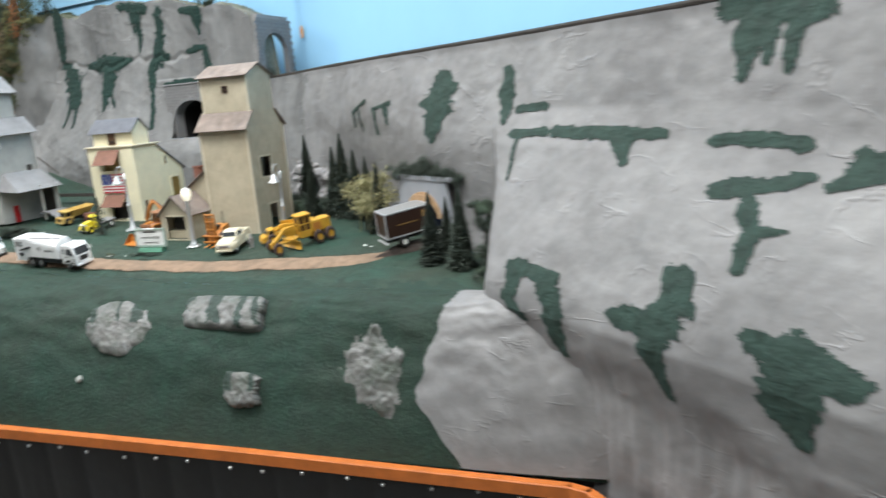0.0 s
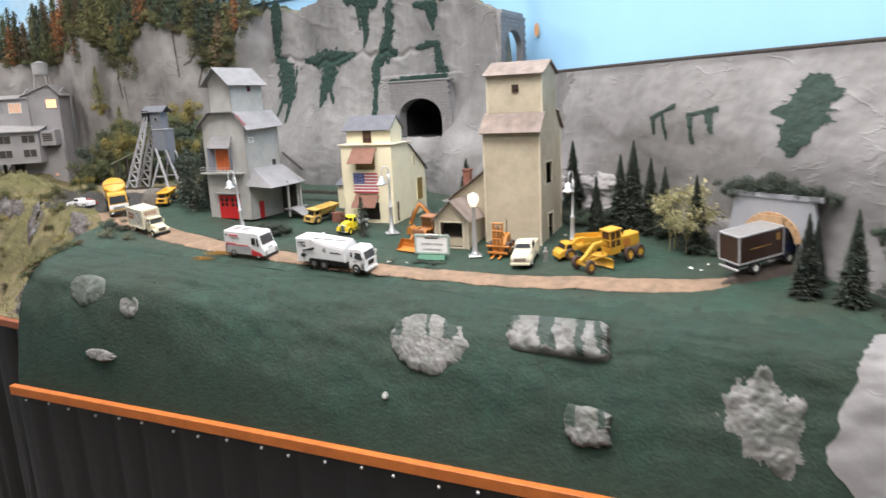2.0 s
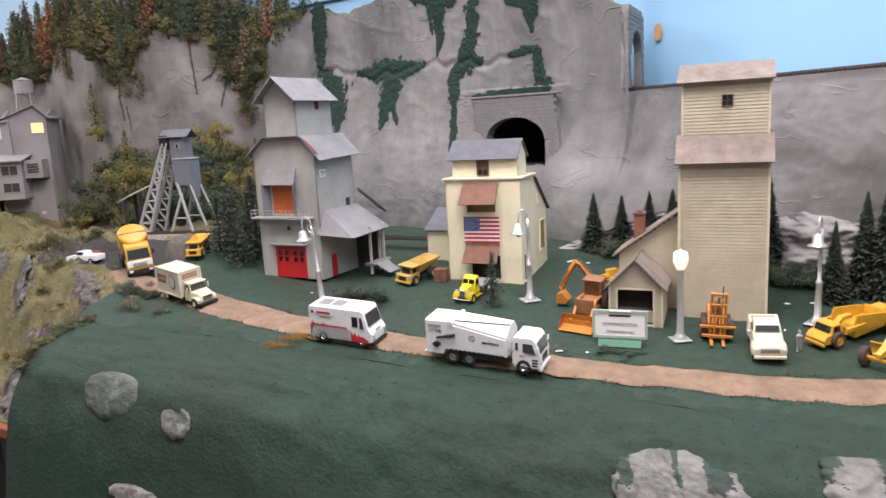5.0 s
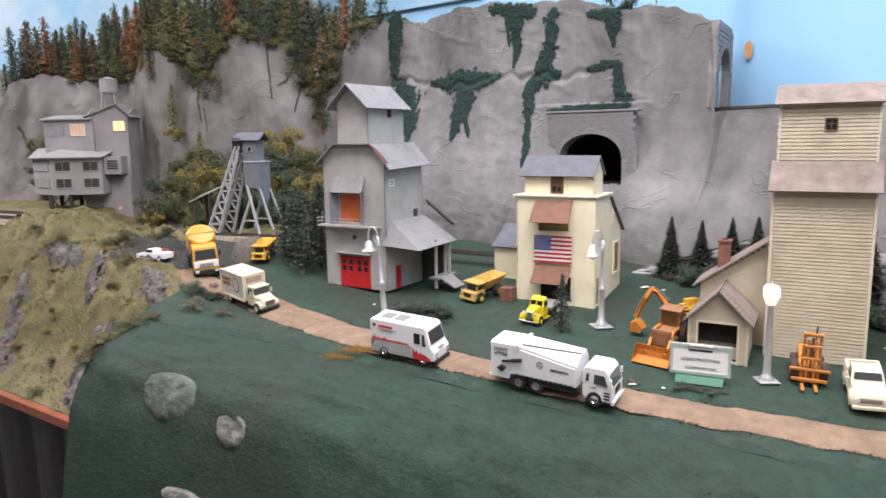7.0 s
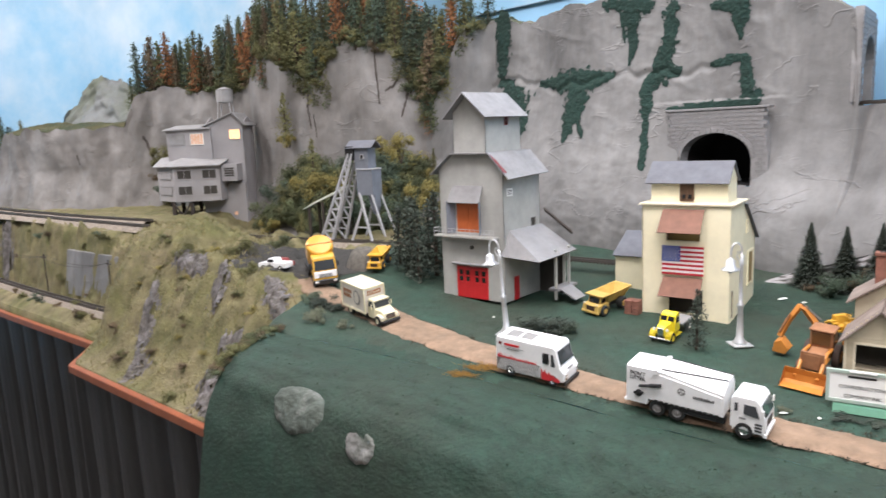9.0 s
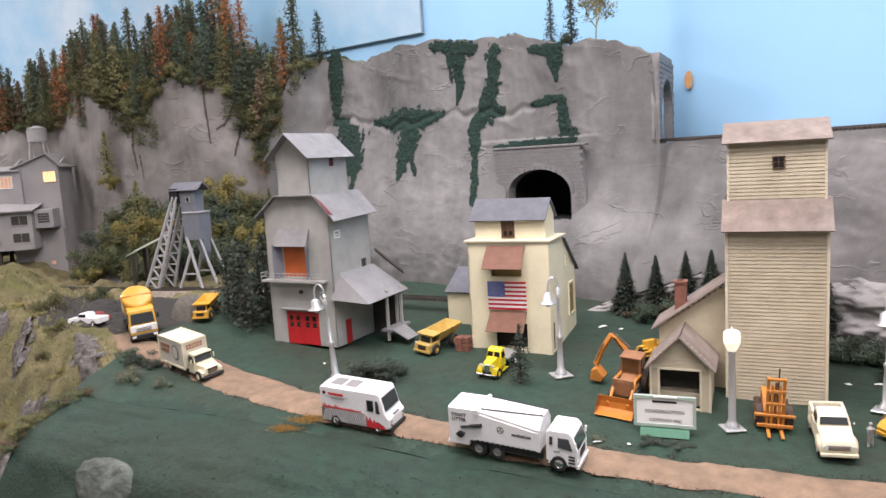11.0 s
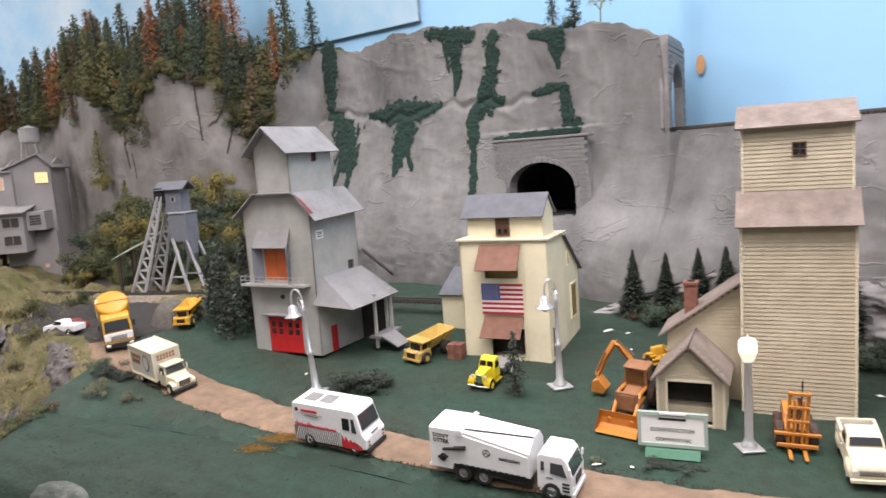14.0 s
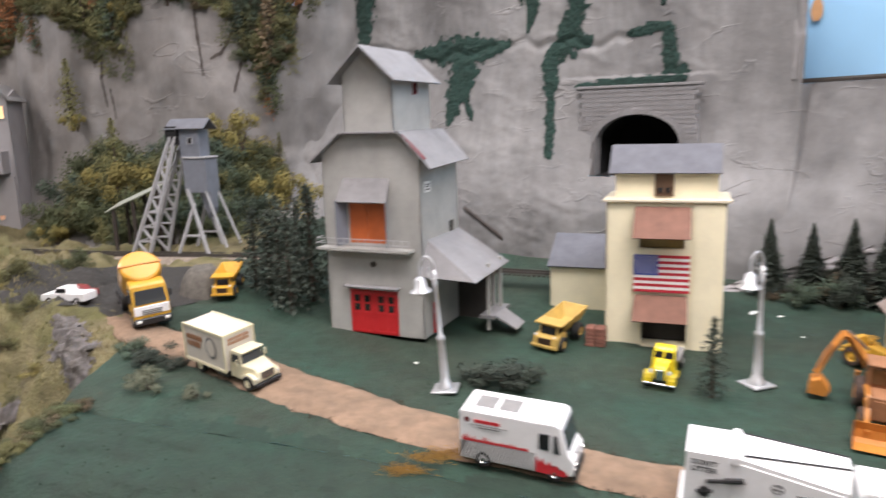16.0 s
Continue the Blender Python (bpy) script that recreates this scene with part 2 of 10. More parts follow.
def slope_at(x, s):
    yt = top_y(x)
    zt = ground_z(x, yt) - 0.008
    y = yt + (fascia_y(x) - 0.002 - yt) * s
    # rounded shoulder, then steep; fuller towards the far end
    z = zt + (0.765 - zt) * s ** 2.2 + 0.6 * s ** 3 * (1 - s) * max(0.0, min(1.0, (-0.7 - x) / 0.4))
    return x, y, z


def slope_bump(x, s):
    k = 0.008 * fbm(x * 3.0, s * 1.6, 3) + 0.0022 * fbm(x * 16, s * 7, 7)
    return k * min(1, 6 * s) * min(1, 6 * (1 - s))


def slope(u, v):
    s = v
    left = -1.395 - 0.055 * s
    x = left + (0.42 - left) * u
    x, y, z = slope_at(x, s)
    k = slope_bump(x, s)
    return x, y - 0.8 * k, z + 0.6 * k


# the board's rim takes the shade-darkened bank green along a ragged line
board.data.materials.append(M["slope_shade_green"])
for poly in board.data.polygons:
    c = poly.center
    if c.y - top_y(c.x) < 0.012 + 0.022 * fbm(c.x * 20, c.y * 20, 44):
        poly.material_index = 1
sheet("slope_bank", slope, 200, 60, M["slope_shade_green"], "dark green painted bank falling from the town to the table edge", "slope")


def slope_end(u, v):
    s = v
    x, y, z = slope_at(-1.395 - 0.055 * s, s)
    return x - 0.02 * math.sin(u * 3) * s - 0.06 * u, y + 0.35 * u, z - 0.06 * u * u


sheet("slope_end", slope_end, 12, 30, M["slope_shade_green"], "turned green end of the bank", "slope")

ROAD = ((-1.50, 1.80, 0.05), (-1.40, 1.735, 0.055), (-1.30, 1.69, 0.065), (-1.19, 1.625, 0.068), (-1.07, 1.566, 0.062), (-0.98, 1.528, 0.056), (-0.85, 1.489, 0.052),
        (-0.70, 1.446, 0.052), (-0.55, 1.414, 0.052), (-0.42, 1.392, 0.054), (-0.32, 1.374, 0.056), (-0.22, 1.348, 0.058), (-0.14, 1.332, 0.056), (-0.09, 1.34, 0.034), (-0.06, 1.35, 0.008))


def road(u, v):
    x, y, w = along(ROAD, u)
    x2, y2, _ = along(ROAD, min(1, u + 0.01))
    x1, y1, _ = along(ROAD, max(0, u - 0.01))
    d = math.hypot(x2 - x1, y2 - y1) or 1
    side = (v - 0.5) * w * (1 + 0.14 * fbm(x * 22, v * 3, 5)) + 0.004 * fbm(x * 9, 0, 2)
    px, py = x - (y2 - y1) / d * side, y + (x2 - x1) / d * side
    return px, py, ground_z(px, py) + 0.0042 - 0.0042 * abs(2 * v - 1) ** 4 + 0.0008 * fbm(px * 60, py * 60, 1)


sheet("road_dirt", road, 200, 10, M["dirt"], "narrow tan dirt road along the town", "road")

# ---- table edge: wooden strips and pleated black skirt ----
def strip(name, pts, z0, z1, thick, mat, label):
    bm = bmesh.new()
    for (x0, y0), (x1, y1) in zip(pts, pts[1:]):
        d = math.hypot(x1 - x0, y1 - y0)
        m = Matrix.Translation((x0, y0, 0)) @ Matrix.Rotation(math.atan2(y1 - y0, x1 - x0), 4, "Z")
        box(bm, -0.002, d + 0.002, -thick, 0, z0, z1, m, 0.0015)
    return tagged(part(name, bm, mat), label, "trim", kind="structure")


def skirt(name, pts, z0, z1, mat, label, pitch=0.075, deep=0.012):
    total = sum(math.hypot(b[0] - a[0], b[1] - a[1]) for a, b in zip(pts, pts[1:]))
    nu = int(total / 0.006)

    def f(u, v):
        x, y = along(pts, u)
        x2, y2 = along(pts, min(1, u + 0.002))
        x1, y1 = along(pts, max(0, u - 0.002))
        d = math.hypot(x2 - x1, y2 - y1) or 1
        s = u * total
        ph = s / pitch + 0.25 * fbm(s * 5, 0, 1)
        fold = deep * (0.35 + v) * (abs(math.sin(math.pi * ph)) ** 0.5 - 0.8) + 0.006 * v * fbm(s * 30, v * 2, 4)
        return x + (y2 - y1) / d * (fold + 0.004), y - (x2 - x1) / d * (fold + 0.004), z1 - (z1 - z0) * v

    return sheet(name, f, nu, 24, mat, label, "curtain")


EDGE = ((-1.455, 1.412), (-0.9, fascia_y(-0.9)), (-0.3, fascia_y(-0.3)), (0.19, 1.0), (0.215, 0.985), (0.33, 0.80), (0.72, 0.24))
strip("trim_orange", EDGE, 0.746, 0.766, 0.014, M["orange"], "orange painted wooden strip along the table edge")
skirt("skirt_town", EDGE, 0.02, 0.748, M["curtain"], "black pleated cloth skirt pinned under the orange strip", 0.088)
EDGE_L1, EDGE_L2 = ((-3.9, 2.47), (-2.67, 2.05), (-2.16, 1.885)), ((-2.075, 1.745), (-1.47, 1.53), (-1.38, 1.50))
strip("trim_brown", EDGE_L1, 0.835, 0.853, 0.014, M["brown_trim"], "red-brown wooden strip along the far table edge")
strip("trim_brown", EDGE_L2, 0.835, 0.853, 0.014, M["brown_trim"], "red-brown wooden strip along the table edge")
strip("trim_brown", ((-2.16, 1.885), (-2.075, 1.745)), 0.835, 0.853, 0.014, M["brown_trim"], "short red-brown strip at the step of the table")
skirt("skirt_left", (*EDGE_L1, *EDGE_L2), 0.02, 0.838, M["curtain"], "black pleated cloth skirt under the brown strip", 0.12, 0.03)

# ---- the pale wall that carries the upper track ----
W0, W1, W2 = Vector((-0.53, 2.10)), Vector((0.3, 0.92)), Vector((0.86, 0.12))
LEAN_Z, LEAN_D = (0.70, 0.92, 0.98, 1.04, 1.1, 1.2, 1.27, 1.335), (-0.026, -0.024, -0.03, -0.018, -0.007, 0.014, 0.024, 0.035)
WALL_DIR = (W1 - W0).normalized()
WALL_OUT = Vector((WALL_DIR.y, -WALL_DIR.x))


def smooth(a, b, x):
    t = min(1.0, max(0.0, (x - a) / (b - a)))
    return t * t * (3 - 2 * t)


def crease_d(z):
    return float(np.interp(z, (1.02, 1.14, 1.25, 1.3), (1.135, 1.085, 1.035, 1.01)))


def wall_at(d, z, out=0.0):
    """A place on the wall, d metres along it from the upper tunnel, at height z."""
    back = float(np.interp(z, LEAN_Z, LEAN_D))
    back += smooth(0.98, 1.24, z) * float(np.interp(d, (0.45, 1.25), (0.011, 0.048)))
    p = W0 + WALL_DIR * d + WALL_OUT * (-back + out)
    k = 0.012 * fbm(d * 2.2, z * 3, 1, 2) + 0.0022 * fbm(d * 12, z * 10, 2)
    dc = crease_d(z)
    r = noise.ridged_multi_fractal(Vector((d * 7, z * 13, 3)), 0.9, 2.1, 4, 1.0, 2.0)
    k += 0.0012 * max(0, r - 1.25)
    if d > dc:
        k += 0.010 * min(1, (d - dc) / 0.012) * min(1, max(0, (1.24 - z) / 0.05)) * (1 - smooth(1.2, 1.45, d))
        k += 0.010 * smooth(1.10, 1.0, z) * (1 - smooth(1.15, 1.35, d))
        # folds hanging below the crease
        low = smooth(0.985 - 0.07 * smooth(1.2, 1.7, d), 0.90 - 0.05 * smooth(1.2, 1.7, d), z)
        k += low * (0.009 * fbm(d * 16, z * 2.0, 6) - 0.012)
    else:
        # hollow under the lip, behind the trees and the road tunnel
        k -= 0.058 * smooth(0.22, 0.5, d) * smooth(1.26 - 0.05 * smooth(0.6, 1.0, d), 1.03, z) * min(1, (dc - d) / 0.012)
    e = (0.03 * smooth(1.31, 1.11, z) + 0.03 * smooth(1.36, 1.06, z) + 0.02 * smooth(1.225, 1.15, z)) * (1 - smooth(0.0, 0.3, d))
    return Vector((p.x + WALL_OUT.x * k - 0.46 * e, p.y + WALL_OUT.y * k - 0.888 * e, z))


WALL_LEN = (W2 - W0).length
wall_rock = sheet("wall_rock", lambda u, v: wall_at(-0.05 + u * (WALL_LEN + 0.05), 0.70 + 0.645 * v), 420, 170, M["plaster_light"], "pale grey plaster rock wall with cracked skin", "rock wall")
# the darker cliff paint runs on round the corner to a ragged end
wall_rock.data.materials.append(M["plaster"])
for poly in wall_rock.data.polygons:
    c = poly.center
    if (c.x - W0.x) * WALL_DIR.x + (c.y - W0.y) * WALL_DIR.y < 0.29 + 0.04 * fbm(c.z * 14, c.x * 10, 61):
        poly.material_index = 1


def wall_top(u, v):
    p = wall_at(u * WALL_LEN, 1.345)
    q = p - Vector((WALL_OUT.x, WALL_OUT.y, 0)) * 0.16 * v
    return q.x, q.y, 1.345 + 0.004 * math.sin(3 * v)


sheet("wall_top", wall_top, 120, 6, M["plaster"], "flat top of the rock wall under the track", "rock wall")


def apron(u, v):
    s = 0.02 + 0.98 * v
    xb = float(np.interp(s, (0, 0.25, 0.55, 0.8, 1.0), (0.062, 0.038, 0.012, -0.018, 0.045))) + 0.007 * fbm(0, s * 9, 8)
    y = slope_at(xb, s)[1]
    xw = W0.x + (W0.y - y) / (W0.y - W1.y) * (W1.x - W0.x) + 0.10
    x, y, z = slope_at(xb + (xw - xb) * u, s)
    lift = 0.003 + 0.105 * u ** 2.3 * (1 - 0.72 * s) * (0.3 + 0.7 * smooth(0, 0.3, s)) + 0.004 * fbm(x * 10, s * 4, 4) * math.sin(math.pi * u)
    lift *= 1 - 0.45 * smooth(0.90, 1.0, s)
    k = slope_bump(x, s)
    return x - 0.3 * lift * u, y - 0.35 * lift - 0.8 * k, z + 0.75 * lift + 0.6 * k


sheet("rock_apron", apron, 70, 60, M["plaster_light"], "pale grey plaster skin lapping over the green bank", "rock wall")

# ---- the cliff behind the town ----
FACE = ((-1.42, 2.52, 1.60), (-1.25, 2.45, 1.605), (-1.17, 2.41, 1.59), (-1.06, 2.348, 1.612), (-0.955, 2.312, 1.606), (-0.79, 2.228, 1.587), (-0.65, 2.182, 1.558), (-0.57, 2.142, 1.547), (-0.514, 2.118, 1.51), (-0.504, 2.110, 1.345), (-0.47, 2.125, 1.343), (-0.42, 2.17, 1.34))
PORT_A, PORT_B = Vector((-0.840, 2.229)), Vector((-0.665, 2.158))


def face_at(u, z, out=0.0):
    x, y, top = along(FACE, u)
    n = Vector((-0.46, -0.888))
    near_store = smooth(-0.92, -0.70, x)
    push = 0.03 * smooth(1.31, 1.11, z) + (1 - near_store) * 0.085 * smooth(1.52, 1.03, z) + near_store * (0.050 * smooth(-0.73, -0.60, x) * smooth(1.36, 1.06, z) + 0.02 * smooth(1.225, 1.15, z))
    k = 0.022 * fbm(x * 3.1, z * 1.6, 11, 2) + 0.0035 * fbm(x * 14, z * 5, 12)
    r = noise.ridged_multi_fractal(Vector((x * 6, z * 12 + 2.5 * x, 9)), 0.9, 2.1, 4, 1.0, 2.0)
    k += 0.0030 * max(0, r - 1.2) + 0.0025 * smooth(1.30, 1.2, z) * fbm(x * 12, z * 15, 17)
    ledge = abs(z - (1.435 + 0.03 * fbm(x * 6, 0, 5)))
    k -= 0.0045 * max(0, 1 - ledge / 0.012) if x < -0.75 else 0
    near = max(0.0, 1 - abs(x + 0.75) / 0.14) if 1.19 < z < 1.37 else 0.0
    k *= (1 - 0.8 * min(1, near * 2)) * (1 - 0.7 * smooth(-0.66, -0.56, x)) * (1 - smooth(-0.56, -0.515, x))
    p = Vector((x + n.x * (k + push + out), y + n.y * (k + push + out), z))
    return p


def face(u, v):
    top = along(FACE, u)[2]
    return face_at(u, 1.0 + (top - 1.0 + 0.012 * fbm(u * 12, 0, 9)) * v)


cliff = sheet("cliff_main", face, 300, 180, M["plaster"], "grey plaster cliff face with streaks", "cliff")

PDIR = (PORT_B - PORT_A).normalized()
PW, PSPRING, PBASE = 0.0715, 1.256, 1.200
PMID = (PORT_A + PORT_B) / 2 + 0.012 * PDIR


def cut(ob, inside):
    bm = bmesh.new()
    bm.from_mesh(ob.data)
    bmesh.ops.delete(bm, geom=[f for f in bm.faces if inside(f.calc_center_median())], context="FACES")
    bm.to_mesh(ob.data)
    bm.free()


def in_port(c):
    s = (Vector((c.x, c.y)) - PMID).dot(PDIR)
    return abs(s) < PW + 0.004 and PBASE < c.z < PSPRING + 0.004 + 0.048 * math.sqrt(max(0, 1 - (s / (PW + 0.006)) ** 2))


cut(cliff, in_port)


def arch_outline(w, base, spring, rise, n=14):
    return [(-w, base)] + [(-w * math.cos(math.pi * i / n), spring + rise * math.sin(math.pi * i / n)) for i in range(n + 1)] + [(w, base)]


def arch_frame(bm, w, base, spring, rise, half, top, y0, y1, m):
    """A slab with an arched opening, from y0 (front) to y1."""
    inner = arch_outline(w, base, spring, rise)
    outer = [(-half, base)] + [(-half + 2 * half * i / 14 if 0 < i < 14 else (-half if i == 0 else half), top if 0 < i < 14 else spring) for i in range(15)] + [(half, base)]
    rows = {}
    for y in (y0, y1):
        rows[y] = ([bm.verts.new(m @ Vector((x, y, z))) for x, z in inner], [bm.verts.new(m @ Vector((x, y, z))) for x, z in outer])
    n = len(inner)
    for i in range(n - 1):
        a, b = rows[y0]
        c, d = rows[y1]
        bm.faces.new((a[i], a[i + 1], b[i + 1], b[i]))
        bm.faces.new((c[i + 1], c[i], d[i], d[i + 1]))
        bm.faces.new((a[i + 1], a[i], c[i], c[i + 1]))
        bm.faces.new((b[i], b[i + 1], d[i + 1], d[i]))


def tunnel_tube(bm, w, base, spring, rise, y0, y1, m):
    pts = arch_outline(w, base, spring, rise)
    a, b = ([bm.verts.new(m @ Vector((x, y, z))) for x, z in pts] for y in (y0, y1))
    for i in range(len(pts)):
        j = (i + 1) % len(pts)
        bm.faces.new((a[i], a[j], b[j], b[i]))
    bm.faces.new(b)


M["stone"] = material("grey_moulded_stone", (0.190, 0.185, 0.186), 0.75, vary=0.2, scale=60, bump=0.001, bump_scale=160, each=0.06)
M["stone_joint"] = material("pale_stone_joint", (0.235, 0.229, 0.23), 0.9, vary=0.15, scale=60)
mp = Matrix.Translation((PMID.x, PMID.y, 0)) @ Matrix.Rotation(math.atan2(PDIR.y, PDIR.x), 4, "Z")
portal = thing("tunnel_portal", "grey moulded stone tunnel portal set in the cliff", "tunnel portal", Matrix.Identity(4), kind="structure")
bm = bmesh.new()
arch_frame(bm, PW, PBASE, PSPRING, 0.049, 0.104, 1.352, -0.003, 0.03, mp)
part("portal_slab", bm, M["stone_joint"], portal)
# tube coloured near black, so the tunnel's darkness is in its colour
bm = bmesh.new()
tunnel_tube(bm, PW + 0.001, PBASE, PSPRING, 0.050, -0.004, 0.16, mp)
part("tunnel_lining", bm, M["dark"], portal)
bm = bmesh.new()
box(bm, -0.106, 0.106, -0.006, 0.02, 1.350, 1.355, mp, 0.001)
part("coping", bm, M["stone"], portal)
# courses of stones round the arch
stone_me = {}


def stone_piece(parent, w, h, m, mat, deep=0.004, name="stone"):
    key = (round(w, 4), round(h, 4), round(deep, 4), mat.name)
    if key not in stone_me:
        b = bmesh.new()
        box(b, -w / 2, w / 2, -deep, deep, -h / 2, h / 2, None, min(w, h, deep * 2) * 0.12)
        me = bpy.data.meshes.new(name)
        b.to_mesh(me)
        b.free()
        me.materials.append(mat)
        stone_me[key] = me
    ob = new(name, stone_me[key])
    ob.parent = parent
    ob.matrix_local = m
    return ob


rng = random.Random(4)
for row in range(19):
    z = PBASE + 0.004 + row * 0.0079
    x = -0.102 - (0.005 if row % 2 else 0)
    while x < 0.098:
        w = 0.0104
        cx = x + w / 2
        rise = 0.049 * math.sqrt(max(0, 1 - (cx / PW) ** 2)) if abs(cx) < PW else 0
        clear = abs(cx) > PW + 0.009 or z > PSPRING + rise + 0.010
        if clear and abs(cx) < 0.100:
            stone_piece(portal, w * 0.92, 0.0071, mp @ pose(cx, -0.0026 - rng.random() * 0.0005, z), M["stone"], 0.0008)
        x += w
for i in range(19):
    a = math.pi * (i + 0.5) / 19
    stone_piece(portal, 0.0105, 0.0085, mp @ pose(-(PW + 0.004) * math.cos(a), -0.0034, PSPRING + 0.053 * math.sin(a)) @ Matrix.Rotation(a - math.pi / 2, 4, "Y"), M["stone"], 0.0016)


# ---- end of the cliff with the upper tunnel mouth ----
A0, A1 = Vector((-0.506, 2.113)), Vector((-0.457, 2.283))
ADIR = (A1 - A0).normalized()
ma = Matrix.Translation((A0.x, A0.y, 0)) @ Matrix.Rotation(math.atan2(ADIR.y, ADIR.x), 4, "Z")
upper = thing("upper_tunnel_portal", "grey stone mouth of the upper tunnel above the rock wall", "tunnel portal", Matrix.Identity(4), kind="structure")
mo = ma @ pose(0.089, 0, 0)
bm = bmesh.new()
arch_frame(bm, 0.060, 1.352, 1.42, 0.050, 0.089, 1.518, -0.003, 0.012, mo)
part("portal_slab", bm, M["stone_joint"], upper)
for row in range(16):
    z = 1.357 + row * 0.0098
    for i in range(18):
        cx = -0.112 + i * 0.0128 + (0.006 if row % 2 else 0)
        rise = 0.050 * math.sqrt(max(0, 1 - (cx / 0.060) ** 2)) if abs(cx) < 0.060 else 0
        if abs(cx) < 0.087 and (abs(cx) > 0.072 or z > 1.42 + rise + 0.012):
            stone_piece(upper, 0.0118, 0.009, mo @ pose(cx, -0.0032 - rng.random() * 0.0006, z), M["stone"], 0.0010)
for i in range(13):
    a = math.pi * (i + 0.5) / 13
    stone_piece(upper, 0.0125, 0.011, mo @ pose(-0.067 * math.cos(a), -0.0042, 1.42 + 0.057 * math.sin(a)) @ Matrix.Rotation(a - math.pi / 2, 4, "Y"), M["stone"], 0.0014)

M["dry_turf"] = material("tan_grey_dry_turf", (0.19, 0.175, 0.14), 0.95, vary=0.35, scale=60, bump=0.003, bump_scale=300, second=(0.10, 0.105, 0.065), mix_scale=14)


def cliff_top(u, v):
    p = face(u, 1.0)
    back = Vector((0.46 * 0.3, 0.888)).normalized() * 0.12 * v
    x, y = p.x + back.x, p.y + back.y
    lim = A0.x + (y - A0.y) * ADIR.x / ADIR.y - 0.006
    return min(x, lim), y, p.z + 0.005 * math.sin(min(1, v * 2.5) * 1.6) * min(1, v * 8) + 0.005 * fbm(x * 14, y * 14, 3) * min(1, 5 * v)


sheet("cliff_top", cliff_top, 110, 30, M["dry_turf"], "tan dry turf on top of the cliff", "ground")

# ---- the wooded cliff at the left ----
LEFT = ((-3.9, 2.82, 1.25), (-3.72, 2.772, 1.27), (-3.5, 2.713, 1.40), (-3.3, 2.66, 1.403), (-2.95, 2.68, 1.402), (-2.84, 2.71, 1.404), (-2.79, 2.725, 1.51), (-2.68, 2.76, 1.55), (-2.60, 2.795, 1.53),
        (-2.44, 2.816, 1.51), (-2.30, 2.773, 1.527), (-2.235, 2.73, 1.625), (-2.11, 2.652, 1.60), (-1.96, 2.59, 1.515), (-1.89, 2.57, 1.507), (-1.787, 2.538, 1.61), (-1.68, 2.506, 1.592), (-1.59, 2.50, 1.555),
        (-1.55, 2.50, 1.45), (-1.48, 2.493, 1.42), (-1.42, 2.479, 1.53), (-1.37, 2.471, 1.60), (-1.30, 2.48, 1.605), (-1.2, 2.52, 1.57), (-1.08, 2.54, 1.53))


def left_at(u, z, out=0.0):
    x, y, top = along(LEFT, u)
    k = 0.042 * fbm(x * 2.6, z * 1.2, 21) + 0.006 * fbm(x * 11, z * 7, 22)
    foot = max(0.0, (1.25 - z) / 0.2)
    r = noise.ridged_multi_fractal(Vector((x * 4, z * 1.6, 5)), 0.9, 2.1, 3, 1.0, 2.0)
    k -= 0.012 * max(0, r - 1.5)
    return Vector((x + 0.35 * (k + out), y - 0.93 * (k + 0.07 * foot ** 1.3 + (0.2 * foot ** 1.1 * (1 - smooth(-1.4, -1.2, x)) if x > -2.0 else 0.0) + out), z))


def left_cliff(u, v):
    top = along(LEFT, u)[2]
    return left_at(u, 0.98 + (top - 0.98 + 0.02 * fbm(u * 25, 0, 3)) * v)


cliff_l = sheet("cliff_left", left_cliff, 300, 90, M["cliff_left"], "brown-grey plaster cliff under the woods", "cliff")
# the paler grey of the main cliff takes over past the gully
cliff_l.data.materials.append(M["plaster"])
for poly in cliff_l.data.polygons:
    c = poly.center
    if c.x + 0.10 * (c.z - 1.45) > -1.50 + 0.03 * fbm(c.z * 9, c.x * 9, 33):
        poly.material_index = 1
M["forest_floor"] = material("brown_green_forest_floor", (0.075, 0.068, 0.03), 0.95, vary=0.4, scale=30, bump=0.004, bump_scale=200, second=(0.035, 0.045, 0.02), mix_scale=9)


def woods_at(u, v):
    p = left_cliff(u, 1.0)
    deep = float(np.interp(p.x, (-2.8, -2.2, -1.7, -1.4, -1.2, -1.08), (0.30, 0.26, 0.22, 0.12, 0.05, 0.02)))
    x, y = p.x + 0.02 * v, p.y + deep * v
    crest = float(np.interp(p.x, (-3.9, -2.95, -2.72, -2.5, -2.1, -1.7, -1.3, -1.06), (0.0, 0.0, 0.03, 0.10, 0.15, 0.13, 0.02, 0.0)))
    return Vector((x, y, p.z + (1.60 - p.z) * (0.5 if p.x < -1.4 else 0.1) * min(1, v * 3) * (1 if p.x > -2.5 else 0.2) + crest * v ** 0.8 + 0.01 * fbm(x * 8, y * 8, 2) * min(1, v * 6)))


sheet("ground_woods", woods_at, 150, 40, M["forest_floor"], "forest floor on the hill above the cliff", "ground")

# ---- painted sky ----
def backdrop(name, pts, z0, z1, mat, label, rise=None):
    def f(u, v):
        x, y = along(pts, u)
        low = z0 if rise is None else float(np.interp(x, (-1.95, -1.5), (z0, rise)))
        return x, y, low + (z1 - low) * v
    return sheet(name, f, 160, 6, mat, label, "backdrop")


